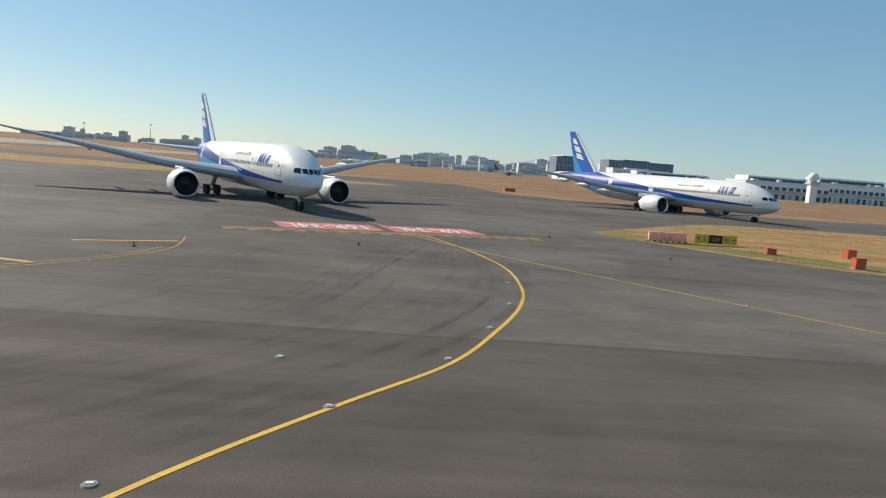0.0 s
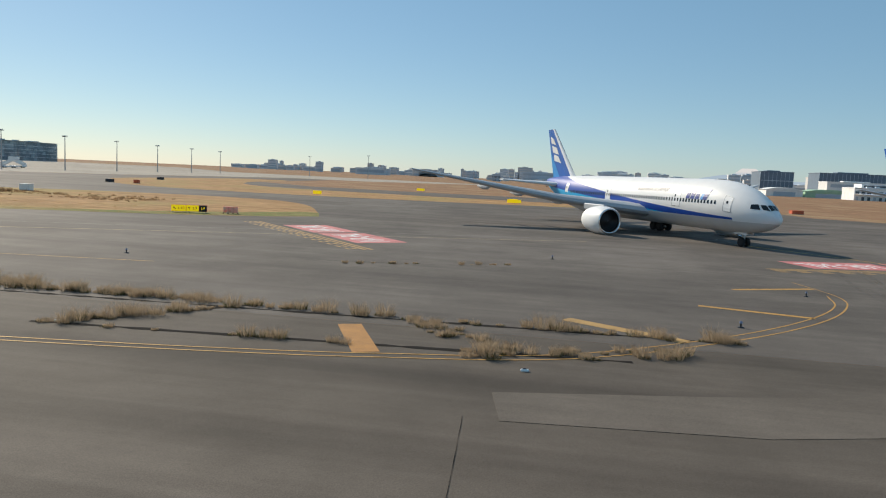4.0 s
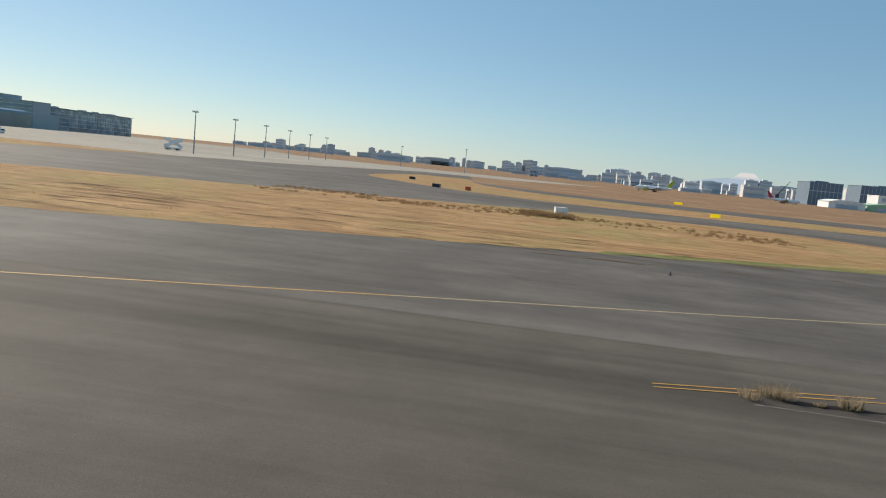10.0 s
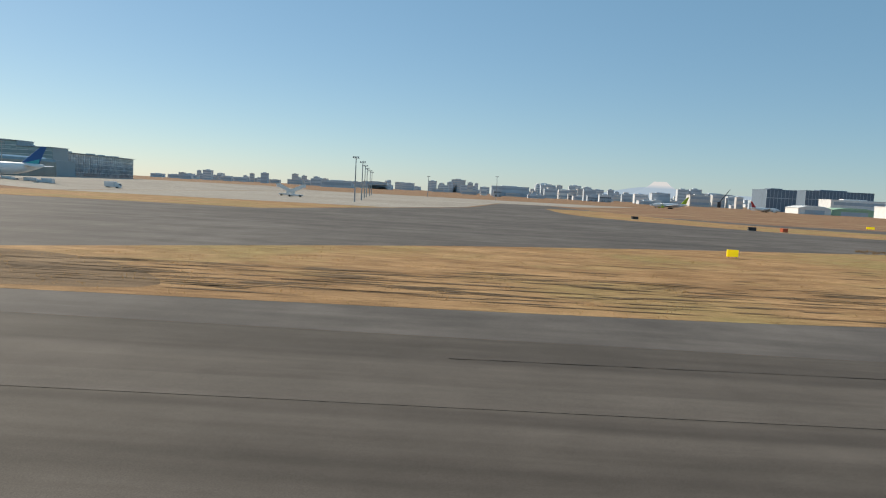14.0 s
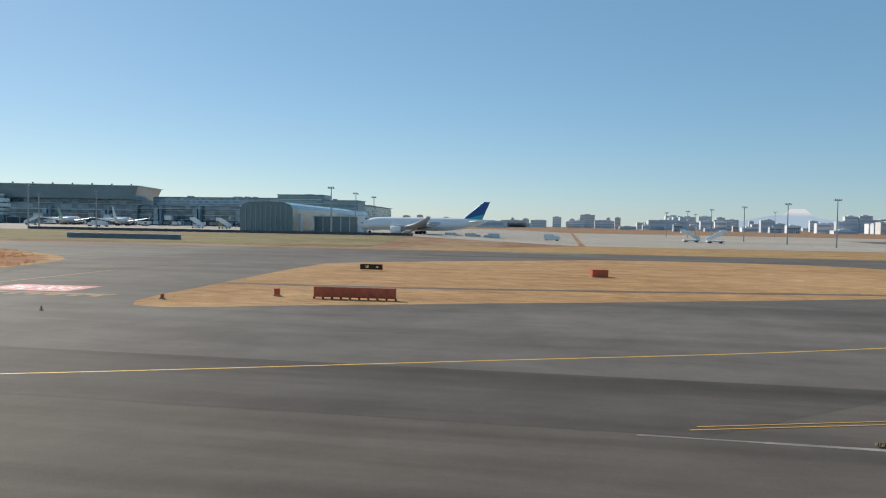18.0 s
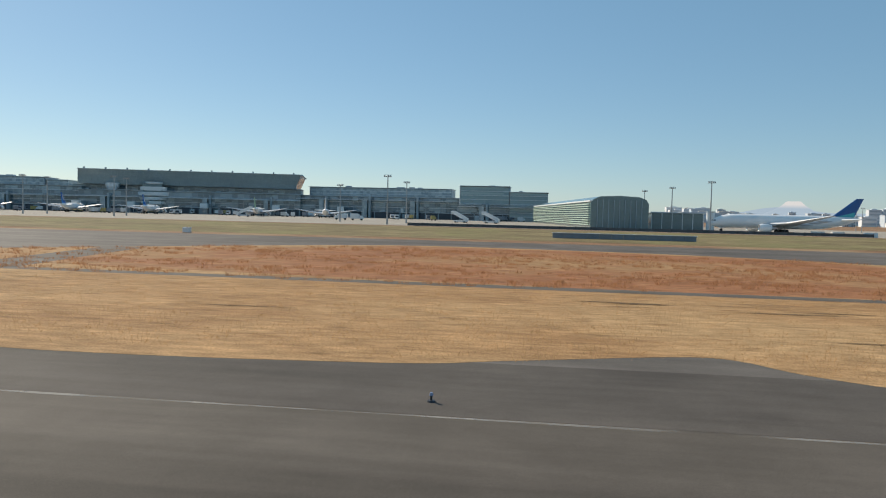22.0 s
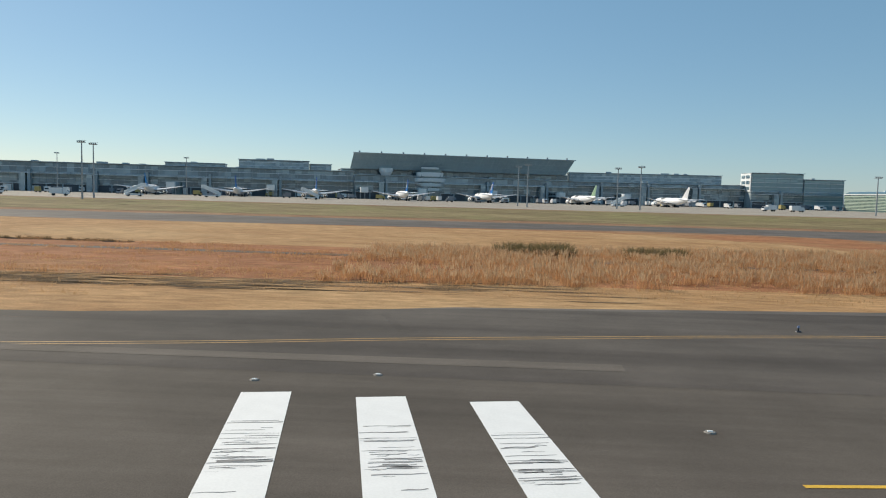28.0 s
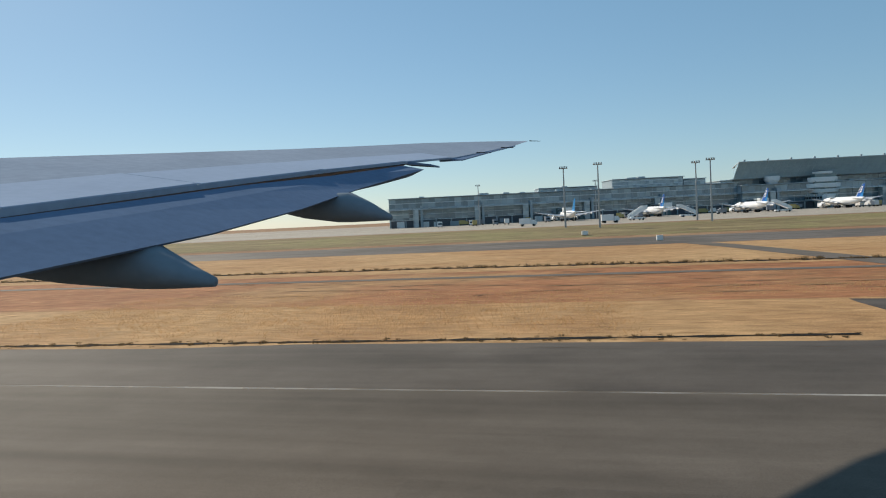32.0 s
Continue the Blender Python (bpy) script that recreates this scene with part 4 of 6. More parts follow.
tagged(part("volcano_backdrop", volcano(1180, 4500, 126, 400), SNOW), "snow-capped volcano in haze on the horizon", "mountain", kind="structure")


# ---- terminal ----
GLASS_WALL = material("terminal_glass", (.125, .19, .20), .2, .0, vary=.25, scale=.08, coat=.3)
STEEL_WALL = material("terminal_panels", (.31, .375, .41), .5, .05, vary=.12, scale=.1)
ROOF_GREY = material("terminal_roof", (.44, .50, .53), .5, .15, vary=.1, scale=.05)
PALE_WALL = material("pale_cladding", (.72, .74, .74), .6, vary=.08, scale=.1)
LOUVRE = material("green_louvres", (.55, .66, .55), .45, vary=.08, scale=.2)
HALL_GLASS = material("hall_glass", (.30, .375, .39), .2, vary=.15, scale=.05, coat=.4)
# the shade of the open ground floor, painted as a dark base
UNDERCROFT_SHADE = material("undercroft_shade", (.085, .095, .11), .7, vary=.3, scale=.2)
rnd = random.Random(12)
U = (.9627, .2703)  # the terminal's line


def T(s, d=0.0, z=APRON):
    """A pose on the terminal's front line, s metres along it from the hall's east end and d metres behind it."""
    return pose(-481 + s * U[0] - d * U[1], 513 + s * U[1] + d * U[0], z, 0, 0, math.degrees(math.atan2(U[1], U[0])))


def glazed(name, low, high, pane, cell=(4.0, 1.0, 3.0)):
    """Curtain-wall glass: panes of differing tone, with blinds drawn behind some."""
    m = material(name, low, .1, vary=.2, scale=.06, coat=.6)
    n, l = m.node_tree.nodes, m.node_tree.links
    p = n["Principled BSDF"]
    old = p.inputs["Base Color"].links[0].from_socket
    c = n.new("ShaderNodeTexCoord")
    d = n.new("ShaderNodeVectorMath")
    d.operation = "DIVIDE"
    d.inputs[1].default_value = cell
    f = n.new("ShaderNodeVectorMath")
    f.operation = "FLOOR"
    w = n.new("ShaderNodeTexWhiteNoise")
    r = n.new("ShaderNodeMapRange")
    r.inputs["From Min"].default_value, r.inputs["From Max"].default_value = 1 - pane, 1.0
    x = n.new("ShaderNodeMix")
    x.data_type = "RGBA"
    x.inputs["B"].default_value = (*high, 1)
    l.new(c.outputs["Object"], d.inputs[0])
    l.new(d.outputs[0], f.inputs[0])
    l.new(f.outputs[0], w.inputs["Vector"])
    l.new(w.outputs["Value"], r.inputs["Value"])
    l.new(r.outputs[0], x.inputs["Factor"])
    l.new(old, x.inputs["A"])
    l.new(x.outputs["Result"], p.inputs["Base Color"])
    return m


PIER_GLASS = glazed("pier_glass", (.105, .165, .205), (.30, .40, .45), .55)
GRID_GLASS = glazed("grid_glass", (.24, .31, .35), (.42, .49, .52), .7, (2.6, 1.0, 2.2))
OFFICE_GLASS = glazed("office_glass", (.15, .255, .29), (.27, .39, .42), .6, (30.0, 1.0, 1.4))
SLAB_EDGE = material("slab_edge", (.62, .67, .70), .6, vary=.15, scale=.1)


def wing_of_terminal(m, w, depth, h, text, glass=PIER_GLASS, bay=4.0, name="terminal_wing", canopy=0.0, lines=3.4, open_floor=True):
    """A run of terminal: curtain wall with mullions and thin floor edges over an open ground floor whose shade is
    painted dark, a flat roof and, in front of it, a walkway slab.
    """
    t = thing(name, m, text, "terminal", "terminal buildings")
    foot = 4.4 if open_floor else 0.0
    part("wall", cube(0, w, .9, depth, 0, h), STEEL_WALL, t)
    part("glass_front", cube(.2, w - .2, .1, .88, foot, h - .35), glass, t)
    part("roof", cube(-.5, w + .5, -1.2, depth + .5, h, h + .35, .1), ROOF_GREY, t)
    z = foot
    while z < h - 1.5:
        part("floor_edge", cube(0, w, -.12, .08, z, z + .28), SLAB_EDGE, t)
        z += lines
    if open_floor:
        part("undercroft", cube(.5, w - .5, .5, .86, 0, foot), UNDERCROFT_SHADE, t, "recessed ground floor with its shade painted dark")
        column = mesh_of(cube(-.35, .35, -.3, .4, 0, foot), STEEL_WALL)
        for i in range(int(w / 9) + 1):
            o = new("column", column)
            o.parent, o.location = t, (.6 + i * (w - 1.2) / max(1, int(w / 9)), 0, 0)
        for i in range(int(w / 17)):
            s = rnd.uniform(4, w - 8)
            part("loading_door", cube(s, s + rnd.uniform(2.5, 6), .3, .52, 0, rnd.uniform(2.8, 4.0)), rnd.choice((STEEL_WALL, PALE_WALL, GLASS_WALL)), t)
    if canopy:
        part("walkway", cube(-1, w + 1, -4.2, -.14, canopy, canopy + .32, .05), SLAB_EDGE, t, "pale walkway slab along the front")
        part("handrail", cube(-1, w + 1, -4.18, -4.1, canopy + 1.0, canopy + 1.12), ROOF_GREY, t)
        for i in range(int(w / 36)):
            s = 14 + i * 36 + rnd.uniform(-6, 6)
            part("stair_core", cube(s, s + 3.4, -4.0, -.16, 0, canopy, .1), GRID_GLASS, t, "glazed stair tower")
            part("lift_core", cube(s + 4.4, s + 6.0, -3.4, -.16, 0, canopy + 2.4, .1), STEEL_WALL, t)
    me = mesh_of(cube(-.07, .07, -.04, .1, foot, h - .35), STEEL_WALL)
    n = int(w / bay)
    for i in range(n + 1):
        o = new("mullion", me)
        o.parent, o.location = t, (.2 + (w - .4) * i / n, 0, 0)
    for i in range(int(w / 22)):
        s = rnd.uniform(3, max(4, w - 10))
        part("roof_plant", cube(s, s + rnd.uniform(2, 6), 4, 9, h + .35, h + .35 + rnd.uniform(.4, 1.2), .08), STEEL_WALL, t)
    return t


def F(x, y):
    return pose(x, y, APRON)


wing_of_terminal(T(-366, 0), 214, 40, 17.6, "long glass-fronted terminal pier with thin steel roof", canopy=10.6)
wing_of_terminal(T(-272, 14), 37, 18, 20.3, "low setback storey on the terminal pier", GRID_GLASS, open_floor=False, lines=2.2)
wing_of_terminal(T(-226, 12), 45, 26, 23.6, "square grey office block above the terminal", GRID_GLASS, 3.0, open_floor=False, lines=2.2)
wing_of_terminal(T(-180, 14), 14, 20, 22.0, "low plant block beside the office block", GRID_GLASS, open_floor=False)
wing_of_terminal(T(-152, -6), 152, 40, 15.4, "glass and steel terminal front below the great roof", canopy=10.8)
wing_of_terminal(T(-160, 6), 160, 30, 19.4, "terrace storey set back below the great roof", open_floor=False, lines=2.0)
wing_of_terminal(F(-481, 510), 122, 30, 15.2, "long glass-fronted terminal pier with thin steel roof", canopy=12.6)
wing_of_terminal(F(-480, 530), 108.5, 24, 22.2, "long upper storey with a close grid of windows", GRID_GLASS, 2.6, open_floor=False, lines=2.2)
wing_of_terminal(F(-361.8, 498), 60, 30, 11.0, "dark glazed base of the office block", canopy=9.4)
up = wing_of_terminal(F(-361.6, 498.5), 34, 20, 23.7, "stepped teal glass office block with a white end wall", OFFICE_GLASS, 8.5, "office_block", open_floor=False, lines=2.9)
part("end_wall", cube(-.5, -.02, .5, 20, 11, 23.6), PALE_WALL, up, "white panelled end wall")
for k in range(3):
    for i in range(2):
        part("window", cube(-.6, -.45, 2.5 + i * 8.6, 9.5 + i * 8.6, 12.4 + k * 3.9, 14.6 + k * 3.9), PIER_GLASS, up)
wing_of_terminal(F(-327.4, 497.5), 26, 20, 19.9, "lower teal glass part of the office block", OFFICE_GLASS, 8.5, "office_block", open_floor=False, lines=2.9)
wing_of_terminal(pose(-303, 506, APRON, 0, 0, 94), 138, 30, 17.5, "long low glazed pier running back from the office block", open_floor=False)

hall = thing("terminal_hall", T(-158, 0, APRON), "great terminal hall with outward-leaning glass front", "terminal")
part("glass_wall", rings(bmesh.new(), [[(a, y, z) for a, y in ((l, f), (rr, f), (rr, 58), (l + 24, 58))] for l, rr, f, z in ((3.4, 154, 0, 19.7), (5.2, 158.4, -5, 29.7))]), HALL_GLASS, hall)
part("roof", rings(bmesh.new(), [[(4.8, -5.8, z), (159.2, -5.8, z), (159.2, 60, z), (29, 60, z)] for z in (29.7, 30.15)]), ROOF_GREY, hall, "thin steel roof edge")
me = mesh_of(cube(-.5, .5, -4.6, -3.4, 30.15, 31.3, .1), STEEL_WALL)
for i in range(11):
    o = new("roof_vent", me)
    o.parent, o.location = hall, (9 + i * 14.4, 0, 0)
for i in range(36):
    # slender ribs that follow the leaning front
    part("rib", rings(bmesh.new(), [[(x - .07, y - .16, z), (x + .07, y - .16, z), (x + .07, y, z), (x - .07, y, z)] for x, y, z in ((4 + i * 4.25, -.05, 19.75), (6 + i * 4.34, -5.05, 29.65))]), STEEL_WALL, hall)
for k in (.3, .62):
    y, z = -5 * k, 19.7 + 10 * k
    part("transom", cube(3.4 + 1.8 * k, 154 + 4.4 * k, y - .14, y, z, z + .16), STEEL_WALL, hall)

# satellite concourse that points at the runway
sat = thing("satellite_concourse", pose(-287.4, 281.3, APRON, 0, 0, math.degrees(math.atan2(478.3 - 281.3, -310.5 + 287.4))), "long concourse with green louvred glass and rounded end", "terminal")
SL = 198
prof = [(0, 0), (0, 9.6), (-1.0, 11.2), (-3.5, 12.2), (-11, 12.6), (-18.5, 12.2), (-21, 11.2), (-22, 9.6), (-22, 0)]
part("shell", rings(bmesh.new(), [[(x, y, z) for y, z in prof] for x in (0, SL)]), GLASS_WALL, sat, "teal glass shell")
me = mesh_of(cube(2, SL - 1, .02, .55, 0, .30), LOUVRE)
for i in range(10):
    o = new("louvre", me)
    o.parent, o.location = sat, (0, 0, 1.2 + i * .88)
part("roof_edge", cube(0, SL, -.6, .4, 10.2, 10.7), PALE_WALL, sat)
me = mesh_of(cube(-.3, .02, -.15, .15, 0, 11), STEEL_WALL)
for i in range(9):
    o = new("end_mullion", me)
    o.parent, o.location = sat, (0, -2.5 - i * 2.1, 0)


def pier_node(x, y, w, d, h, text):
    t = thing("pier_node", pose(x, y, APRON), text, "terminal")
    part("wall", cube(0, w, 0, d, 0, h, .1), GLASS_WALL, t)
    part("roof", cube(-.6, w + .6, -.6, d + .6, h, h + .5, .1), ROOF_GREY, t)
    for i in range(int(w / 4) + 1):
        part("mullion", cube(i * 4 - .12, i * 4 + .12, -.15, .02, 0, h), PALE_WALL, t)
    return t


pier_node(-262, 300, 20, 14, 6.5, "low glass boarding pier")
for x in (-268, -240):
    t = thing("stair_tower", pose(x, 297, APRON), "white stair tower of the boarding pier", "tower", "stair towers")
    part("shaft", tube(bmesh.new(), (0, 0, 0), (0, 0, 7.2), 1.6, 1.6, 16), PALE_WALL, t, smooth=False)
    part("cap", tube(bmesh.new(), (0, 0, 7.2), (0, 0, 7.6), 1.75, 1.75, 16), ROOF_GREY, t)

# curved white drum and the roof cabin on the hall's front
for s, w, h in ((-131, 9, 4.6),):
    t = thing("roof_drum", T(s, -9, APRON + 15.75), "white round roof structure on the terminal", "roof structure")
    part("drum", rings(bmesh.new(), [[(w / 2 * k * math.cos(i * math.pi / 8), 8 + w / 2 * k * math.sin(i * math.pi / 8), z) for i in range(16)] for k, z in ((.6, 0), (1, h * .5), (1.05, h), (.9, h + .3))]), PALE_WALL, t)

# light masts
def light_mast(x, y, h, base):
    t = thing("light_mast", pose(x, y, base), "tall grey floodlight mast on the apron", "light mast", "floodlight masts")
    part("pole", tube(bmesh.new(), (0, 0, 0), (0, 0, h), .32, .17, 10), GREY_METAL, t)
    part("platform", cube(-1.3, 1.3, -.5, .5, h - .2, h, .05), GREY_METAL, t)
    for i in range(4):
        part("floodlight", cube(-1.25 + i * .7, -.85 + i * .7, -.75, -.35, h - .02, h + .42, .06), GREY_METAL, t)
    part("rail", cube(-1.3, 1.3, .42, .48, h + .45, h + .55), GREY_METAL, t)
    return t


MASTS = [(-56, 287, 17.5, 0), (-60, 333, 17.3, 0), (-66, 384, 17.2, 0), (-72, 435, 17, 0), (-77, 486, 17, 0), (-83, 540, 17, 0), (-245.4, 273, 19.9, 2.2), (-250.3, 323, 19.8, 2.2), (-255, 372, 20, 2.2),
         (14, 627, 20.5, 0), (-46, 640, 18, 0), (-359.4, 249, 19, 2.2), (-360.6, 291.5, 18.7, 2.2), (-388, 290, 17, 2.2), (-526.6, 300, 18.5, 2.2), (-523.8, 281, 18.5, 2.2), (-486.5, 297, 18.5, 2.2), (-481, 279, 18.5, 2.2),
         (-672.7, 237.2, 20.3, 2.2), (-669.7, 225, 20.2, 2), (-712.7, 225, 20.4, 2), (-702, 218, 20.5, 1.65), (-709.8, 400, 23.2, 2.2), (-769.7, 374, 23.2, 2.2)]
for x, y, z, b in MASTS:
    light_mast(x, y, z - b, b)

# aircraft at the gates
def at_gate(tx, ty, text, fin, logo=False, length=39.0):
    """An airliner nosed in to the terminal, from the place of its fin's top."""
    d = .915 * length - 5.4
    return airliner(pose(tx - .27 * d, ty + .963 * d, APRON, 0, 0, 105.7), text, "airliners at the gates", length=length, r=1.95, span=36, fin_h=6.4, fin_mat=fin, logo=logo, detail=False)


for tx, ty in ((-629, 374), (-583, 390), (-537, 398), (-676, 385)):
    at_gate(tx, ty, "white airliner with blue fin nosed in to its gate", BLUE, True)
at_gate(-429.7, 406, "white airliner nosed in to its gate", AIR_WHITE)
at_gate(-478, 420, "white airliner with green fin nosed in to its gate", material("pale_green_fin", (.34, .50, .34), .4))
at_gate(-720, 372, "white airliner with pale blue fin nosed in to its gate", LIGHT_BLUE)
airliner(pose(-236, 296, APRON, 0, 0, 178), "long white airliner with deep blue fin at the pier", "airliner", length=57, r=2.7, fin_h=7.6, span=56, fin_mat=TEAL_FIN, logo=False, detail=False, scale=.97)
airliner(pose(170, 700, 0, 0, 0, 180), "white airliner with lime-green fin and engines", "airliner", length=36, r=1.9, span=34, fin_h=7, fin_mat=LIME, engine_mat=LIME, logo=False, detail=False)


# ---- signs, barriers and lights ----
def airport_sign(x, y, angle, panels, h, text, base=0.0, back=SIGN_ORANGE, name="airport_sign"):
    """A box sign on short legs; panels run along x, each (words, width, ink, ground)."""
    w = sum(p[1] for p in panels)
    t = thing(name, pose(x, y, base, 0, 0, angle), text, "sign", "airfield signs")
    part("housing", cube(0, w, -.13, .13, .18, .18 + h, .02), back, t)
    at = 0
    for words, pw, ink, groundm in panels:
        part("panel", cube(at + .03, at + pw - .03, -.15, -.128, .21, .15 + h), groundm, t)
        turn = {"\u2196": 45, "\u2190": 90, "\u2191": 0, "\u2192": -90}
        head = next((c for c in words if c in turn), "")
        plain = words.replace(head, "") if head else words
        shift = 0 if not head else (-.22 if words.endswith(head) else .22) * pw
        if plain:
            lettering(plain, h * .62, ink, pose(at + pw / 2 + shift * .8, -.156, .17 + h / 2, 90, 0, 0), t)
        if head:
            k = h * .25
            bm = bmesh.new()
            for pts in (((-.16, -1), (.16, -1), (.16, .35), (-.16, .35)), ((-.62, .25), (.62, .25), (0, 1))):
                bm.faces.new([bm.verts.new((x * k, y * k, .003 * len(pts))) for x, y in pts])
            part("arrow", bm, ink, t).matrix_basis = pose(at + pw / 2 - shift * 1.25, -.156, .18 + h / 2, 90, 0, 0) @ pose(0, 0, 0, 0, 0, turn[head])
        at += pw
    for i in range(max(2, int(w / 1.2))):
        lx = .2 + (w - .4) * i / max(1, max(2, int(w / 1.2)) - 1)
        part("leg", cube(lx - .04, lx + .04, -.04, .04, -.02, .2), GREY_METAL, t)
    return t


YB, BY = (SIGN_BLACK, SIGN_YELLOW), (SIGN_YELLOW, SIGN_BLACK)
airport_sign(261, 83, 12, [("\u2196L", 1.7, SIGN_BLACK, SIGN_SHADED), ("L10", 1.7, SIGN_SHADED, SIGN_BLACK), ("B6\u2192", 1.9, SIGN_BLACK, SIGN_SHADED)], .95, "yellow and black taxiway direction sign on the grass island")
airport_sign(146.6, 90, 21, [("\u2196L10", 1.9, *YB), ("\u2191L9", 1.6, *YB), ("L9", 1.0, *BY)], .85, "yellow taxiway direction sign with black end panel")
airport_sign(-65.8, 42.6, -20, [("\u2196L9", 1.25, *YB)], .85, "yellow taxiway direction sign beside dry weeds")
airport_sign(-103, 98, -6, [("\u2196L8B", 1.8, *YB), ("\u2191L8", 1.5, *YB), ("L8", 1.2, *BY)], .8, "yellow taxiway direction sign with black end panel")
airport_sign(-251.2, 43, -52, [("\u2190L7", 1.7, *YB), ("\u2196L8", 1.7, *YB)], 1.0, "yellow taxiway direction sign on the dry verge")
airport_sign(-181.5, 95.3, -8, [("L8\u2192", 3.2, *BY)], .75, "dark taxiway sign on the dry island")
airport_sign(-462, 118, -10, [("", 3.2, *BY)], .8, "dark taxiway sign by the taxiway")
for x, y, w, text in ((132, 180, 2.2, "small yellow sign on the olive island"), (181, 190.5, 3.6, "yellow sign on the olive island"), (20.3, 90, 1.4, "yellow sign on the grass strip"), (181, 195, 2.4, "yellow sign by the far taxiway"),
                      (138, 275, 3.0, "yellow sign by the far taxiway"), (-482, 93, 2.4, "yellow sign on the reed field"), (-628.7, 47.2, .6, "small yellow sign on the straw grass")):
    airport_sign(x, y, random.uniform(-8, 8), [("", w, *YB)], .85, text, 1.15 if y == 206 else .02, SIGN_YELLOW)


def barrier(x, y, angle, w, h, mat, text, base=0.02):
    """A blast or sight barrier: panels between posts, on feet."""
    t = thing("barrier", pose(x, y, base, 0, 0, angle), text, "barrier", "airfield barriers")
    n = max(2, round(w / .75))
    for i in range(n):
        x0, x1 = w * i / n, w * (i + 1) / n
        bm = bmesh.new()
        c = [bm.verts.new(p) for p in ((x0, -.1, .15), (x1, -.1, .15), (x1, -.1, .15 + h), (x0, -.1, .15 + h))]
        k = bm.verts.new(((x0 + x1) / 2, -.19, .15 + h / 2))
        b = [bm.verts.new((v.co.x, .1, v.co.z)) for v in c]
        for a in range(4):
            bm.faces.new((c[a], c[(a + 1) % 4], k))
            bm.faces.new((c[a], b[a], b[(a + 1) % 4], c[(a + 1) % 4]))
        bm.faces.new(b[::-1])
        part("panel", bm, mat, t)
    for i in range(n + 1):
        part("foot", cube(w * i / n - .05, w * i / n + .05, -.16, .16, -.02, .16), DARK_METAL, t)
    return t


barrier(-62.6, 46.6, -20, 4.6, .9, SIGN_PALE, "faded orange-pink panel barrier on the soil")
barrier(-430.5, 48.3, -36, 5.2, 1.05, SIGN_PALE, "faded orange-pink panel barrier on the dry verge")
barrier(-242.6, 38.6, 2, 2.5, .95, BARRIER_RED, "dark red panel barrier on the dry verge")
barrier(-239.1, 53.2, -14, 4.6, .8, BARRIER_RED, "long dark red panel barrier on the dry verge")
barrier(-175, 59.2, 2, 7.0, .85, BARRIER_RED, "long dark red panel barrier on the dry island")
barrier(255.6, 82.2, 12, 4.6, .95, SIGN_PALE, "faded orange panel barrier on the grass island")
barrier(152.6, 92.6, 18, 1.9, .8, SIGN_PALE, "faded orange panel box on the grass strip")
barrier(300, 170, 10, 4.0, .9, SIGN_ORANGE, "orange panel barrier at the far grass edge")


def cabinet(x, y, w, h, mat, text, base=.03):
    t = thing("equipment_box", pose(x, y, base, 0, 0, random.uniform(-15, 15)), text, "equipment box", "equipment boxes")
    part("body", cube(-w / 2, w / 2, -w * .4, w * .4, .06, h, .03), mat, t)
    part("lid", cube(-w / 2 - .03, w / 2 + .03, -w * .4 - .03, w * .4 + .03, h, h + .05, .01), mat, t)
    part("plinth", cube(-w / 2 - .1, w / 2 + .1, -w * .45, w * .45, -.03, .07), CONCRETE, t)
    return t


for x, y, w, h, mat, text in ((270.5, 69, 1.0, .95, SIGN_ORANGE, "orange equipment box on the grass island"), (266.5, 77, .9, .6, SIGN_ORANGE, "small orange equipment box"), (276, 79, 1.1, .9, SIGN_ORANGE, "orange equipment box on the grass island"),
                              (97, 122.8, 1.9, 1.2, SHED_WHITE, "white equipment box on the grass strip"), (64, 194, 1.9, .9, DARK_METAL, "dark equipment box by the taxiway"), (72.5, 194.3, 1.5, 1.0, SIGN_ORANGE, "orange equipment box by the taxiway"),
                              (46, 249, 2.0, .9, DARK_METAL, "dark equipment box on the sandy edge"), (261, 226, 3.2, 1.0, BARRIER_RED, "dark red box at the far grass edge"), (-235.2, 49.2, .55, .6, SIGN_ORANGE, "orange instrument box on the dry verge"),
                              (-178.6, 60.0, .45, .6, SIGN_ORANGE, "orange instrument box on the dry island"), (-186.3, 55, .25, .35, SIGN_ORANGE, "small orange marker box"), (-688, 150, 1.2, 1.0, SHED_WHITE, "white equipment box by the taxiway"),
                              (-705, 190, 1.5, 1.0, SHED_WHITE, "white equipment box below the apron"), (-397, 178, 1.8, 1.3, SHED_WHITE, "white equipment box by the taxiway"), (-150, 95, 2.0, .9, SIGN_ORANGE, "orange equipment box on the dry island")):
    cabinet(x, y, w, h, mat, text, .5 if y == 190 else .03)

EDGE_BLUE = material("lamp_blue_glass", (.22, .26, .38), .2)


def edge_light(x, y, text="small elevated taxiway edge light"):
    t = thing("edge_light", pose(x, y, .03), text, "airfield light", "edge lights")
    part("stem", tube(bmesh.new(), (0, 0, 0), (0, 0, .2), .04, .04, 8), DARK_METAL, t)
    part("foot", tube(bmesh.new(), (0, 0, -.02), (0, 0, .04), .16, .13, 10), DARK_METAL, t)
    part("lamp", tube(bmesh.new(), (0, 0, .2), (0, 0, .3), .075, .05, 10), EDGE_BLUE, t)
    return t


lamp = edge_light(212.9, 51.1)
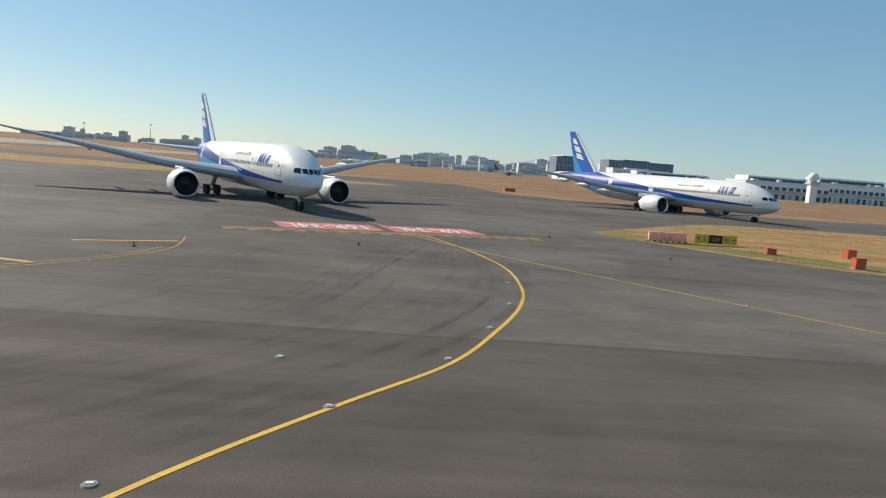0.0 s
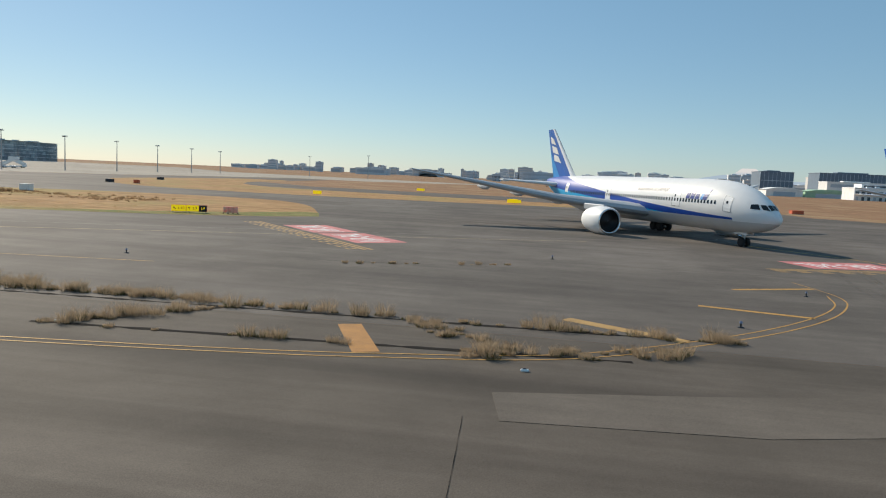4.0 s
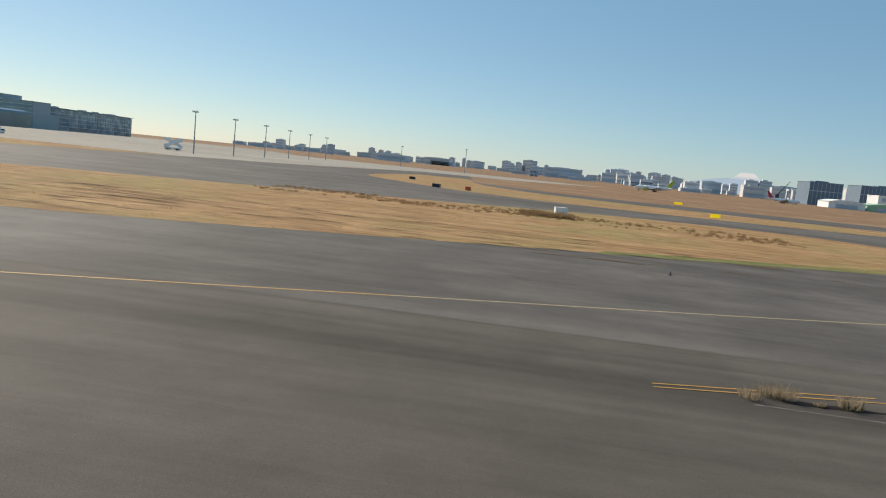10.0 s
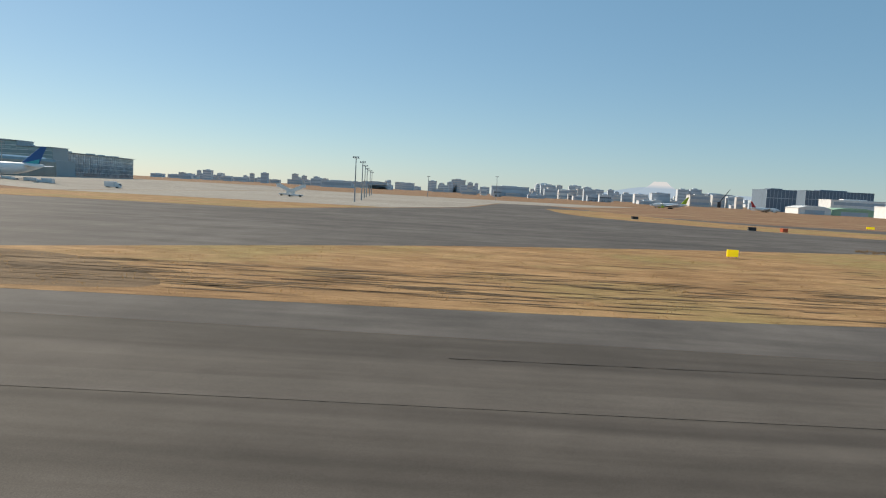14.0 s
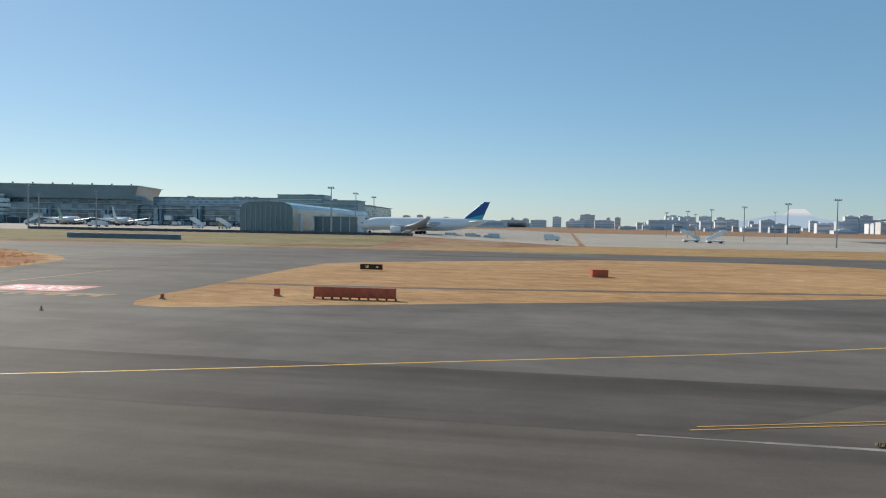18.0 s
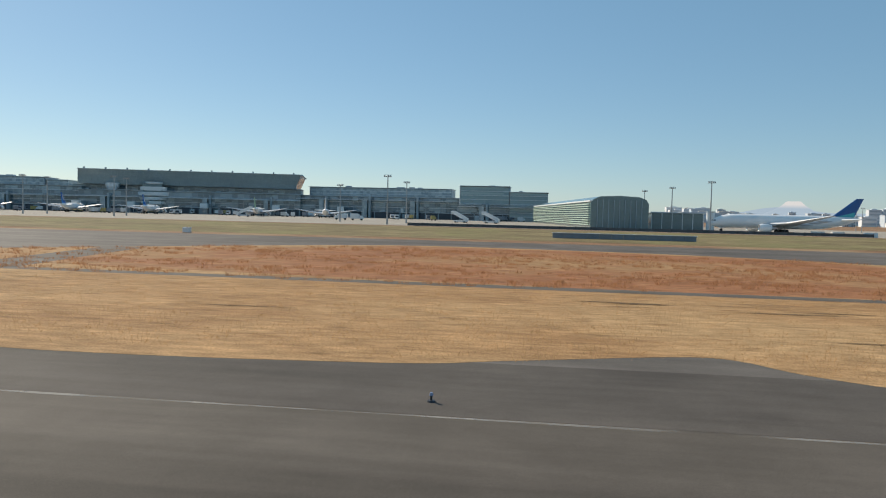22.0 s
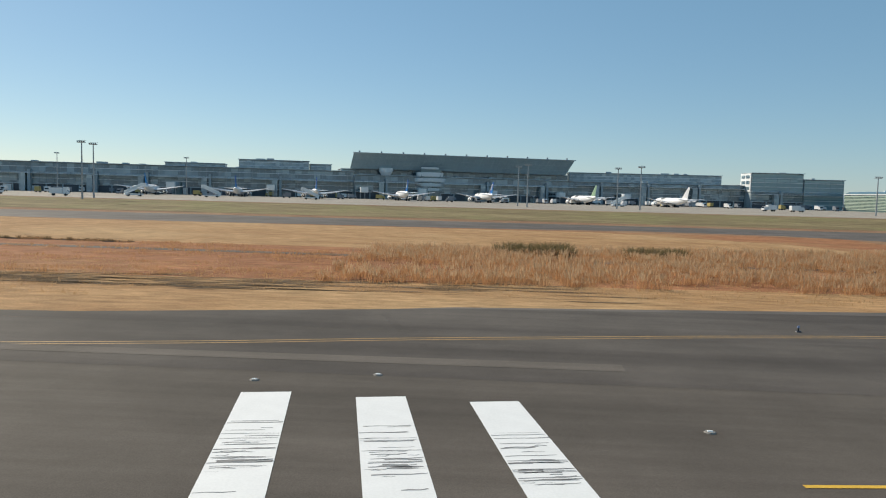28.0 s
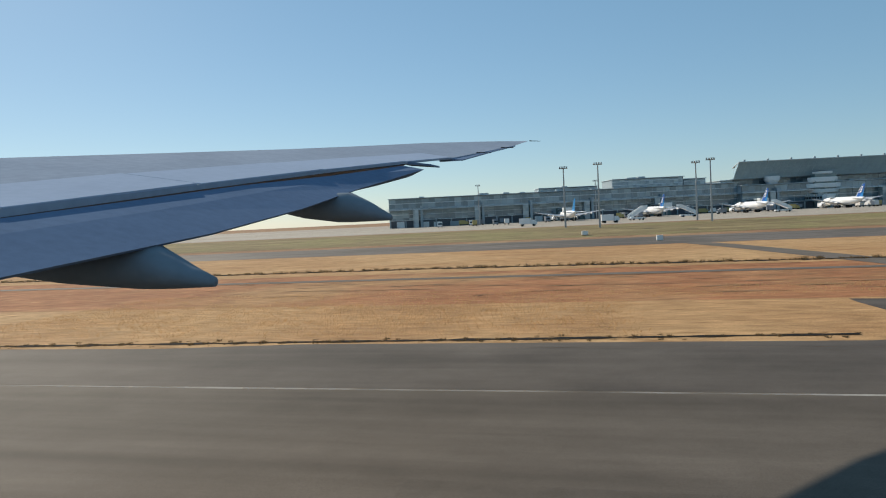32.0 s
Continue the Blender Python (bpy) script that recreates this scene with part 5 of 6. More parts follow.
for x, y in ((206.5, 38.8), (251.7, 65.2), (226, 60), (244, 78), (268, 55), (281, 48), (105, 57.5), (23.5, 33.6), (-523.7, 36.4), (197, 63), (140.3, 42.7), (-132, 31), (-190, 46), (168, 49), (-433, 26), (-393, 26), (-350, 26), (-310, 26.2), (-260, 26.2), (-470, 26), (-660, 26), (-640, 30)):
    copy_thing(lamp, pose(x, y, .03))


def flush_light(x, y):
    t = thing("flush_light", pose(x, y, .022, 0, 0, random.uniform(0, 90)), "pale metal flush light in the pavement", "airfield light", "flush lights")
    part("rim", tube(bmesh.new(), (0, 0, -.01), (0, 0, .02), .17, .14, 14), FADED_WHITE, t)
    part("lens", cube(-.08, .08, -.05, .05, .015, .04, .008), PALE_WALL, t)
    return t


fl = flush_light(223.7, 19.6)
for x, y in ((227.6, 24.6), (231, 29.9), (233, 35), (234.6, 40.5), (225.6, 28.9), (235.4, 47), (248.4, 44.6), (-200.5, 21.9), (-186, 25.2), (15.7, 22), (70, 18.9), (-543, 24.7), (-533, 19.9), (-575.7, 24.9), (-525, 21), (59.5, 24.6), (-547, 23.4)):
    copy_thing(fl, pose(x, y, .022))


def slab(x, y, w, d, h, angle, mat, text):
    t = thing("cover_slab", pose(x, y, .02, 0, 0, angle), text, "cover slab", "cover slabs")
    part("slab", cube(-w / 2, w / 2, -d / 2, d / 2, -.02, h, .03), mat, t)
    part("grip", cube(-w * .2, w * .2, -.02, .02, h, h + .03), DARK_METAL, t)
    return t


for x, y, a in ((178.9, 28.6, 20), (197.3, 27.6, 5), (110.1, 29, 15), (141.5, 26.8, 0), (-140.5, 26.5, 10), (-247.5, 27, -25), (-257.6, 23.8, 5), (-62, 25.5, 10)):
    slab(x, y, .3, .14, .07, a, PALE_WALL, "small white marker block on the pavement edge")

# ---- painted details of the junction ----
for pts, w, mat, z, text in ((smooth_line([(175, 24.7), (179, 25.2), (186, 26.3), (192, 27.6), (199, 30), (206, 36), (211, 42), (214, 47.5), (215, 52), (214, 58)]), .09, SIDE_YELLOW, .022, "yellow taxiway side line"),
                             (smooth_line([(175, 25.2), (179, 25.7), (186, 26.8), (191.8, 28.1), (198.6, 30.5), (205.5, 36.4), (210.4, 42.3), (213.4, 47.6), (214.4, 52)]), .09, SIDE_YELLOW, .022, "yellow taxiway side line"),
                             ([(214.4, 55), (208.8, 52)], .45, SIDE_YELLOW, .022, "yellow cross bar"), ([(211, 43), (205.5, 44.4)], .45, SIDE_YELLOW, .022, "yellow cross bar"), ([(203.5, 34.5), (198.5, 37.5)], .8, FADED_YELLOW, .022, "worn yellow cross bar"),
                             ([(189.6, 32.5), (191.6, 28.2)], 1.0, ORANGE_PAINT, .022, "worn orange patch of paint"), ([(176, 27), (173.8, 28.5)], 1.0, ORANGE_PAINT, .022, "worn orange patch of paint"),
                             ([(-150.3, 25.3), (-142, 28)], .09, SIDE_YELLOW, .022, "yellow taxiway side line"), ([(-150, 25.75), (-142, 28.4)], .09, SIDE_YELLOW, .022, "yellow taxiway side line"), ([(100, 26.8), (108, 28.8)], .1, SIDE_YELLOW, .022, "yellow taxiway side line"), ([(100, 27.2), (107.6, 29.2)], .1, SIDE_YELLOW, .022, "yellow taxiway side line"),
                             (smooth_line([(130, 41.5), (150, 43), (172, 46)]), .16, FADED_YELLOW, .022, "thin faded yellow line"),
                             (smooth_line([(-247, 22.6), (-240, 23.4), (-232, 24.2)]), .08, FADED_YELLOW, .022, "thin double yellow line"), (smooth_line([(-247, 23.3), (-240, 24.1), (-232, 24.9)]), .08, FADED_YELLOW, .022, "thin double yellow line"),
                             (smooth_line([(-437, 27.2), (-434, 27.4), (-431, 27.2)]), .1, FADED_YELLOW, .022, "thin yellow line"), ([(-222, 26), (-205, 38)], .14, FADED_WHITE, .022, "thin pale line"),
                             (smooth_line([(180, 105), (200, 98), (212, 94), (216, 99), (207, 104), (196, 102)]), .16, FADED_WHITE, .022, "pale curved stand line"), ([(130, 60), (182, 79), (205, 88)], .14, FADED_WHITE, .022, "thin pale line")):
    painted("painted_line", ribbon(pts, w, z), mat, text)

# broad stripes beside the runway
STRIPE = material("worn_white_stripe", (.80, .79, .77), .7, vary=.07, scale=1.2)
RUBBER_MARK = material("tyre_rubber_mark", (.24, .235, .23), .8, vary=.35, scale=3)
for i, x in enumerate((-546.15, -542.5, -538.95)):
    t = thing("runway_stripe", pose(x, 22, .020, 0, 0, 11.5), "broad white painted stripe with tyre rubber streaks", "marking", "runway stripes", kind="structure")
    part("paint", flat([(-.78, -13), (.78, -13), (.78, 0), (-.78, 0)], 0), STRIPE, t)
    for k in range(38):
        yy = random.choice((random.gauss(-4.0, .45), random.gauss(-5.1, .25), random.gauss(-5.9, .3), random.uniform(-8, -2.6)))
        ln = random.choice((.3, .6, .9, 1.3, 1.5))
        xx = random.uniform(-.77, .77 - ln)
        part("rubber_streak", ribbon([(xx, yy), (xx + ln * .3, yy + .02), (xx + ln * .7, yy - .01), (xx + ln, yy + random.uniform(-.05, .05))], random.uniform(.008, .05), .004, .6), RUBBER_MARK, t)

# tar joints and cracks; the ditches' painted shade uses the same strips
def crack(pts, w, text="dark tar joint in the pavement", z=.022):
    fine = []
    for (ax, ay), (bx, by) in zip(pts, pts[1:]):
        n = max(2, int(math.hypot(bx - ax, by - ay) / .6))
        fine += [(ax + (bx - ax) * i / n + random.gauss(0, .012), ay + (by - ay) * i / n + random.gauss(0, .012)) for i in range(n)]
    painted("joint_shade_strip", ribbon(fine + [pts[-1]], w, z, .7), TAR, text, "joint")


for pts, w in (([(196, 22.5), (196.8, 14)], .03),
               ([(-252.6, 31.5), (-252.9, 25.5)], .25), ([(-253, 26.5), (-247, 25.2)], .16), ([(-275, 27), (-255, 27.4)], .14), ([(-278, 30), (-274, 25)], .3), ([(-265, 31.5), (-267, 26)], .35), ([(-282, 26.3), (-255, 25.6)], .15),
               ([(12, 30.1), (18, 29.9), (34, 31)], .16), ([(-12, 29), (12, 30.1)], .12), ([(-668, 30), (-660, 29.6)], .1),
               ([(-395, 47), (-372, 40), (-352, 36)], .18), ([(-420, 28), (-436, 30), (-448, 36)], .2), ([(180, 52), (196, 56)], .1)):
    crack(pts, w * .4)

# paler repaired lanes and darker tyre films on the pavement
for pts, text in (([(196.5, 24.9), (203, 26.6), (209.2, 28.5), (214.9, 29.6), (211, 25.6), (204, 23.2), (197, 22.4)], "paler repaired slab of asphalt"),
                  ([(-46, 21.6), (29.6, 24.2), (29.9, 26.4), (-46, 24.0)], "paler paving lane with a square end"),
                  ([(-560, 26.2), (-534, 26.6), (-534, 27.7), (-560, 27.2)], "paler strip of asphalt")):
    painted("asphalt_patch", flat(pts, .0195), PALE_ASPHALT, text, "pavement")


RUBBER_FILM = film("rubber_film", (.022, .02, .019), .14, .5)
DUST_FILM = film("dust_film", (.20, .17, .14), .16, .5)
random.seed(31)
ARCS = ([(232, 76), (228.5, 62.6), (225.5, 48), (223.4, 37.6), (218.8, 28.1), (210, 17), (198, 8)], [(224, 72), (220.5, 55), (220.2, 42), (218, 32), (212, 22), (203, 13)], [(231, 72), (233, 58), (232, 45), (228, 34), (221, 23), (212, 13)])
for k in range(9):
    a = ARCS[k % 3]
    dx, dy = random.gauss(0, 1.5), random.gauss(0, 1.0)
    for off in (0, 1.6):
        painted("tyre_mark", ribbon(smooth_line([(x + dx + off, y + dy) for x, y in a[random.choice((0, 0, 1)):]], 10), random.uniform(.25, .6), .024 + .0008 * k), DUST_FILM if k % 3 == 1 else RUBBER_FILM, "faint curved tyre mark on the junction")
for pts, w in (([(-347.6, 27.5), (-347.9, 26.3), (-348.9, 17.4), (-350, 9)], 1.0), ([(-340.6, 28.4), (-339, 20), (-338.4, 12)], .8), ([(-351, 25.6), (-350.6, 20)], .35), ([(22.6, 23), (23.6, 19), (24.4, 15)], .9),
               ([(-544.6, 37.4), (-543, 32.5)], .4), ([(-100, 20.4), (-70, 20.6)], .5), ([(-366, 19.6), (-340, 20.4)], .45), ([(-92, 15.6), (-60, 15.4)], 1.1), ([(-700, 14.6), (-640, 14.2)], 1.2), ([(-440, 16.8), (-400, 16.6)], .7), ([(-300, 18.6), (-262, 18.4)], .9),
               ([(-226, 96), (-220, 78), (-218.5, 62), (-217, 52), (-212, 43), (-200, 36)], 3.0), ([(-222, 84), (-219.5, 66), (-219.5, 54), (-221, 46), (-228, 38), (-240, 30.5)], 2.2), ([(-219, 60), (-220, 50), (-224, 41), (-232, 33), (-244, 27.6), (-262, 26.4)], 1.1),
               ([(-239.6, 31.2), (-238.3, 24), (-236.8, 14)], 1.0), ([(-232, 21), (-212, 19.6), (-190, 19.4)], 1.4), ([(-262, 19.8), (-236, 19.2)], .8)):
    painted("tyre_mark", ribbon(smooth_line(pts, 10), w, .036, .35), RUBBER_FILM, "dark worn band across the pavement")

# ---- weeds, reeds and tufts ----
def straw(name, a, b):
    m = bpy.data.materials.new(name)
    m.use_nodes = True
    nt = m.node_tree
    g = nt.nodes.new("ShaderNodeNewGeometry")
    x = nt.nodes.new("ShaderNodeMix")
    x.data_type = "RGBA"
    x.inputs["A"].default_value, x.inputs["B"].default_value = (*a, 1), (*b, 1)
    nt.links.new(g.outputs["Random Per Island"], x.inputs["Factor"])
    p = nt.nodes["Principled BSDF"]
    p.inputs["Roughness"].default_value = .9
    nt.links.new(x.outputs["Result"], p.inputs["Base Color"])
    tr = nt.nodes.new("ShaderNodeBsdfTranslucent")
    nt.links.new(x.outputs["Result"], tr.inputs["Color"])
    both = nt.nodes.new("ShaderNodeMixShader")
    both.inputs[0].default_value = .5
    nt.links.new(p.outputs[0], both.inputs[1])
    nt.links.new(tr.outputs[0], both.inputs[2])
    nt.links.new(both.outputs[0], nt.nodes["Material Output"].inputs["Surface"])
    return m


STRAW = straw("dry_straw", (.56, .405, .265), (.31, .215, .135))
RED_STRAW = straw("reddish_straw", (.60, .345, .175), (.40, .215, .105))
PLUME = straw("reed_plume", (.60, .43, .27), (.44, .30, .17))
FOOT_SHADE = straw("clump_foot_shade", (.13, .115, .05), (.08, .075, .035))
OLIVE_LEAF = straw("olive_blade", (.38, .255, .12), (.48, .30, .145))


def blades(name, clumps, mat, text, per=26, wide=.018, lean=.35):
    """clumps: (x, y, z, height, radius); one sheet of stuff made of thin bent blades."""
    rng = np.random.default_rng(len(clumps) + per)
    c = np.repeat(np.array(clumps, float), per, axis=0)
    n = len(c)
    a, d = rng.uniform(0, 2 * np.pi, n), np.sqrt(rng.uniform(0, 1, n)) * c[:, 4]
    foot = np.stack([c[:, 0] + d * np.cos(a), c[:, 1] + d * np.sin(a), c[:, 2]], 1)
    h = c[:, 3] * rng.uniform(.45, 1.0, n)
    out = a + rng.normal(0, .8, n)
    tilt = h * rng.uniform(.1, lean, n)
    mid = foot + np.stack([tilt * .35 * np.cos(out), tilt * .35 * np.sin(out), h * .6], 1)
    tip = foot + np.stack([tilt * np.cos(out), tilt * np.sin(out), h], 1)
    face = rng.uniform(0, np.pi, n)
    side = np.stack([np.cos(face), np.sin(face) * .5, np.zeros(n)], 1) * (wide * rng.uniform(.7, 1.6, n))[:, None]
    v = np.stack([foot - side, foot + side, mid - side * .8, mid + side * .8, tip], 1).reshape(-1, 3)
    k = np.arange(n) * 5
    quads = np.stack([k, k + 1, k + 3, k + 2], 1).tolist()
    tris = np.stack([k + 2, k + 3, k + 4], 1).tolist()
    me = bpy.data.meshes.new("mesh")
    me.from_pydata(v.tolist(), [], quads + tris)
    me.materials.append(mat)
    return tagged(new(name, me), text, "grass", kind="stuff")


def row(a, b, step, h, spread, gaps=.3, z=.02):
    out, n = [], max(2, int(math.hypot(b[0] - a[0], b[1] - a[1]) / step))
    hold = 0
    for i in range(n):
        if hold > 0:
            hold -= 1
            continue
        if random.random() < gaps * .3:
            hold = random.randint(1, 5)
        if random.random() < gaps:
            continue
        u = (i + random.random()) / n
        hh = h * random.choice((.2, .3, .45, .7, 1, 1.25))
        out.append((a[0] + (b[0] - a[0]) * u + random.gauss(0, spread), a[1] + (b[1] - a[1]) * u + random.gauss(0, spread), z, hh, .12 + .28 * hh))
    return out


def area(x0, x1, y0, y1, n, h, z=.03, keep=None):
    out = []
    for _ in range(n):
        x, y = random.uniform(x0, x1), random.uniform(y0, y1)
        if keep and not keep(x, y):
            continue
        hh = h * random.uniform(.4, 1.2)
        out.append((x, y, z, hh, .15 + .35 * hh if h > .35 else .8))
    return out


def inside(pts, x, y):
    k = False
    for (ax, ay), (bx, by) in zip(pts, pts[1:] + pts[:1]):
        if (ay > y) != (by > y) and x < (bx - ax) * (y - ay) / (by - ay) + ax:
            k = not k
    return k


random.seed(21)
weeds = row((168, 34.4), (206, 35), .36, .85, .14, .2) + row((178, 28.2), (201, 30.2), .45, .65, .14, .45) + row((179, 28.5), (184, 34.6), .22, .85, .25, .1) + row((195, 29), (203, 32), .2, .75, .35, .2) + row((192, 34), (196.5, 30), .22, .75, .3, .2)
weeds += row((183, 51.5), (194, 57), .5, .4, .15, .4) + row((124, 33.2), (172, 35.4), .2, .95, .16, .1) + row((128, 27.4), (168, 28.9), .27, .8, .16, .28) + row((141.8, 28), (142.2, 35), .17, .85, .25, .05) + row((170, 34.6), (182, 35), .25, .95, .15, .1)
weeds += row((102, 27), (118, 28.2), .35, .7, .25, .3) + row((109, 29), (134, 37), .25, .75, .5, .15) + row((111, 28), (133, 33.5), .22, .75, .4, .15) + row((113, 27.4), (132, 30), .3, .6, .4, .3) + row((116, 27.5), (130, 28.5), .5, .4, .2, .4)
weeds = [(x, y, z, h * (.62 + .42 * noise.noise((x * 1.1, y * 1.1, 7))), r * .9) for x, y, z, h, r in weeds]
blades("weeds", weeds, straw("grey_straw", (.49, .375, .255), (.25, .185, .12)), "dry grey-brown weeds in the pavement joints", 150, .0066, 1.0)
# short dark blades imitate the shade inside the clumps
dark = [(x + random.gauss(0, .1), y - .05, z, h * .55, r) for x, y, z, h, r in weeds if random.random() < .6]
blades("weeds", dark, FOOT_SHADE, "short dark blades that paint shade at the foot of the weeds", 46, .012, 1.1)
for a, b in (((166, 33), (206, 35)), ((178, 28.2), (201, 30.2)), ((179, 28.5), (184, 34.6)), ((124, 33.2), (172, 35.4)), ((128, 27.4), (168, 28.9)), ((104, 27.2), (118, 28.2)), ((141.8, 28), (142.2, 35)), ((109, 29), (134, 37))):
    crack([a, b], .26, "dark weedy joint in the pavement", .021)

rough = []
for y, h, g in ((26.2, .35, .5), (28.0, .5, .35), (29.8, .45, .4), (31.8, .5, .4), (33.6, .55, .35), (35.4, .6, .25)):
    for k in range(2):
        rough += row((-101, y + random.uniform(-.5, .5)), (-48, y + .6 + random.uniform(-.5, .5)), .26, h, .3, g)
    for k in range(4):
        x = random.uniform(-108, -70)
        crack([(x, y + random.uniform(-.4, .6)), (x + random.uniform(8, 26), y + .3 + random.uniform(-.4, .6))], random.uniform(.12, .3), "dark weedy joint in the pavement", .021)
rough += row((-112, 25.7), (-66, 26.1), .2, .22, .12, .15)
blades("rough_weeds", [(x, y, z, h * random.uniform(.55, .9), r * 1.3) for x, y, z, h, r in rough if x < -70 or y < 33.4], STRAW, "rough dry weeds along the runway shoulder", 110, .0075, 1.4)
# shade at the clumps' feet again, as half-height dark blades
blades("rough_weeds", [(x, y, z, h * .5, r) for x, y, z, h, r in rough if random.random() < .45], FOOT_SHADE, "short dark blades that paint shade among the shoulder weeds", 16, .02, 1.0)
crack([(-112, 25.4), (-64, 25.8)], .3, "dark weedy joint in the pavement", .021)
blades("tall_grass", area(-97, -66, 36.6, 45.5, 1500, .55, keep=lambda x, y: x < -72.5 - (y > 41) * 1.5 and noise.noise((x * .12, y * .35, 2)) > -.2), straw("orange_straw", (.60, .375, .205), (.37, .215, .11)), "orange-brown grass along the shoulder", 44, .010, 1.1)
blades("tall_grass", area(-97, -64, 36.6, 45, 380, .45, keep=lambda x, y: x < -72 and noise.noise((x * .12, y * .35, 2)) < .1), STRAW, "dry straw among the orange grass", 24, .016, 1.0)
blades("tall_grass", area(-97, -91, 36.5, 40, 60, 1.1), RED_STRAW, "reddish bushes beside the shoulder", 50, .016, .9)
blades("tall_grass", area(-90, -58, 37.5, 46, 260, .22, keep=lambda x, y: (x < -70 or random.random() < .25) and noise.noise((x * .2, y * .5, 8)) > 0), OLIVE_LEAF, "low olive grass on the bare soil", 22, .016, 1.0)
for a, b in (((-145, 24.6), (-134, 31)), ((-134, 31), (-98, 34.4)), ((-140, 27), (-98, 30.6)), ((-140, 25.6), (-98, 27.8)), ((-145, 25), (-133, 26))):
    crack([a, b], .24, "dark weedy joint in the pavement", .021)
low = row((-134, 31), (-112, 33.8), .4, .22, .12, .3) + row((-133, 26), (-113, 30), .35, .25, .15, .3) + row((-127, 25.8), (-112, 27.4), .4, .2, .15, .3) + row((-145, 25), (-141, 27), .3, .3, .2, .2) + row((-282, 26.3), (-250, 25.6), .8, .12, .2, .5)
blades("low_weeds", low, STRAW, "low dry weeds in the pavement joints", 22, .014)
FIELD = [(-552, 50), (-512, 52), (-491, 58), (-483, 73), (-468, 84), (-458, 98), (-490, 92), (-552, 80)]
reeds = area(-552, -456, 50, 98, 6500, 1.0, keep=lambda x, y: inside(FIELD, x, y) and noise.noise((x * .05, y * .14, 3)) > -.25)
blades("reeds", reeds, RED_STRAW, "russet reeds on the grass field", 20, .015, .6)
blades("reed_plumes", [(x, y, z + h * .5, h * .6, r * .9) for x, y, z, h, r in reeds if random.random() < .8], PLUME, "pale feathery reed plumes", 12, .022, .8)
blades("short_reeds", area(-640, -550, 50, 82, 1900, .32, keep=lambda x, y: noise.noise((x * .03, y * .2, 5)) > -.1), RED_STRAW, "short russet grass on the field", 18, .018, .8)
blades("shrubs", area(-538, -530, 77, 80, 110, 1.5) + area(-524, -518, 78, 80, 70, 1.2), straw("shrub_brown", (.24, .18, .09), (.12, .10, .05)), "dark brown shrubs among the reeds", 60, .022, .9)
DITCH_HEDGE = straw("hedge_brown", (.36, .235, .13), (.22, .14, .075))
blades("hedge", area(91, 99, 112, 117, 120, .9), DITCH_HEDGE, "brown hedge of dead weeds on the grass strip", 40, .03, .4)
blades("hedge", area(50, 130, 106, 122, 700, .42, keep=lambda x, y: noise.noise((x * .06, y * .2, 4)) > -.1), DITCH_HEDGE, "brown dead weeds on the grass strip", 30, .016, 1.1)


isl = [i[2] for i in ISLANDS]
tufts = area(-480, -225, 33.4, 64, 13000, .11, keep=lambda x, y: inside(isl[3], x, y) and not (-400 < x < -347 and y < 55))
tufts += area(-190, -90, 50, 100, 3500, .11, keep=lambda x, y: inside(isl[2], x, y))
tufts += area(-740, -480, 34, 60, 11000, .13, keep=lambda x, y: not (x > -508 and y < 57) and y > (53 if -696 < x < -630 else 45.5 if x > -560 else 40))
tufts += area(-740, -694, 36.5, 52, 1800, .12)
tufts += area(-630, -570, 36, 42, 2200, .12)
blades("grass_tufts", tufts, straw("pale_straw", (.58, .375, .195), (.46, .28, .135)), "short dry grass tufts beside the runway", 9, .016, 1.3)
tufts = area(-50, 165, 40, 130, 6000, .13, keep=lambda x, y: inside(isl[0], x, y) and y < 98)
tufts += area(250, 330, 48, 126, 2500, .25, keep=lambda x, y: inside(isl[4], x, y))
blades("grass_tufts", tufts, OLIVE_LEAF, "olive and straw grass tufts on the islands", 9, .022, .8)
blades("grass_tufts", [(x, y, z, h, .3 + h) for x, y, z, h, r in area(-480, -225, 66, 130, 5200, .42, keep=lambda x, y: inside(isl[3], x, y) and noise.noise((x * .07, y * .2, 6)) > -.1)], straw("russet_straw", (.48, .25, .125), (.37, .18, .09)), "reddish dry grass tussocks on the verge", 24, .02, 1.0)

# bare soil and ruts
random.seed(8)
tagged(part("bare_soil", flat(smooth_line([(-79, 38.6), (-60, 38.4), (-46, 39.8), (-30, 42), (-34, 50), (-44, 57), (-54, 56.5), (-68, 49.2), (-80, 44), (-79, 38.6)], 4)[:-1], .0245), BARE_SOIL), "bare brown soil round the sign", "soil", kind="structure")
patches = bmesh.new()
for k in range(46):
    x, y, ln, w = -101 + k * 1.15 + random.uniform(-1, 1), 26.8 + (k * 7 % 13) * .74, random.uniform(2.5, 8), random.uniform(.14, .33)
    patches.faces.new([patches.verts.new((x + ln * a, y + w * b, .0165 + .0004 * (k % 6))) for a, b in ((0, 0), (.2, -.8), (.6, -1), (1, -.1), (.75, .8), (.3, 1))])
tagged(part("soil_patches", patches, BARE_SOIL), "brown soil patches among the shoulder weeds", "soil", kind="stuff")
def ruts(x0, x1, y0, y1, n, z):
    bm = bmesh.new()
    for _ in range(n):
        x, y, ln = random.uniform(x0, x1), random.uniform(y0, y1), random.uniform(2, 9)
        w = random.uniform(.05, .28)
        m = [bm.verts.new(p) for p in ((x, y, z), (x + ln * .3, y - w, z), (x + ln, y + .05, z), (x + ln * .6, y + w, z))]
        bm.faces.new(m)
    return bm


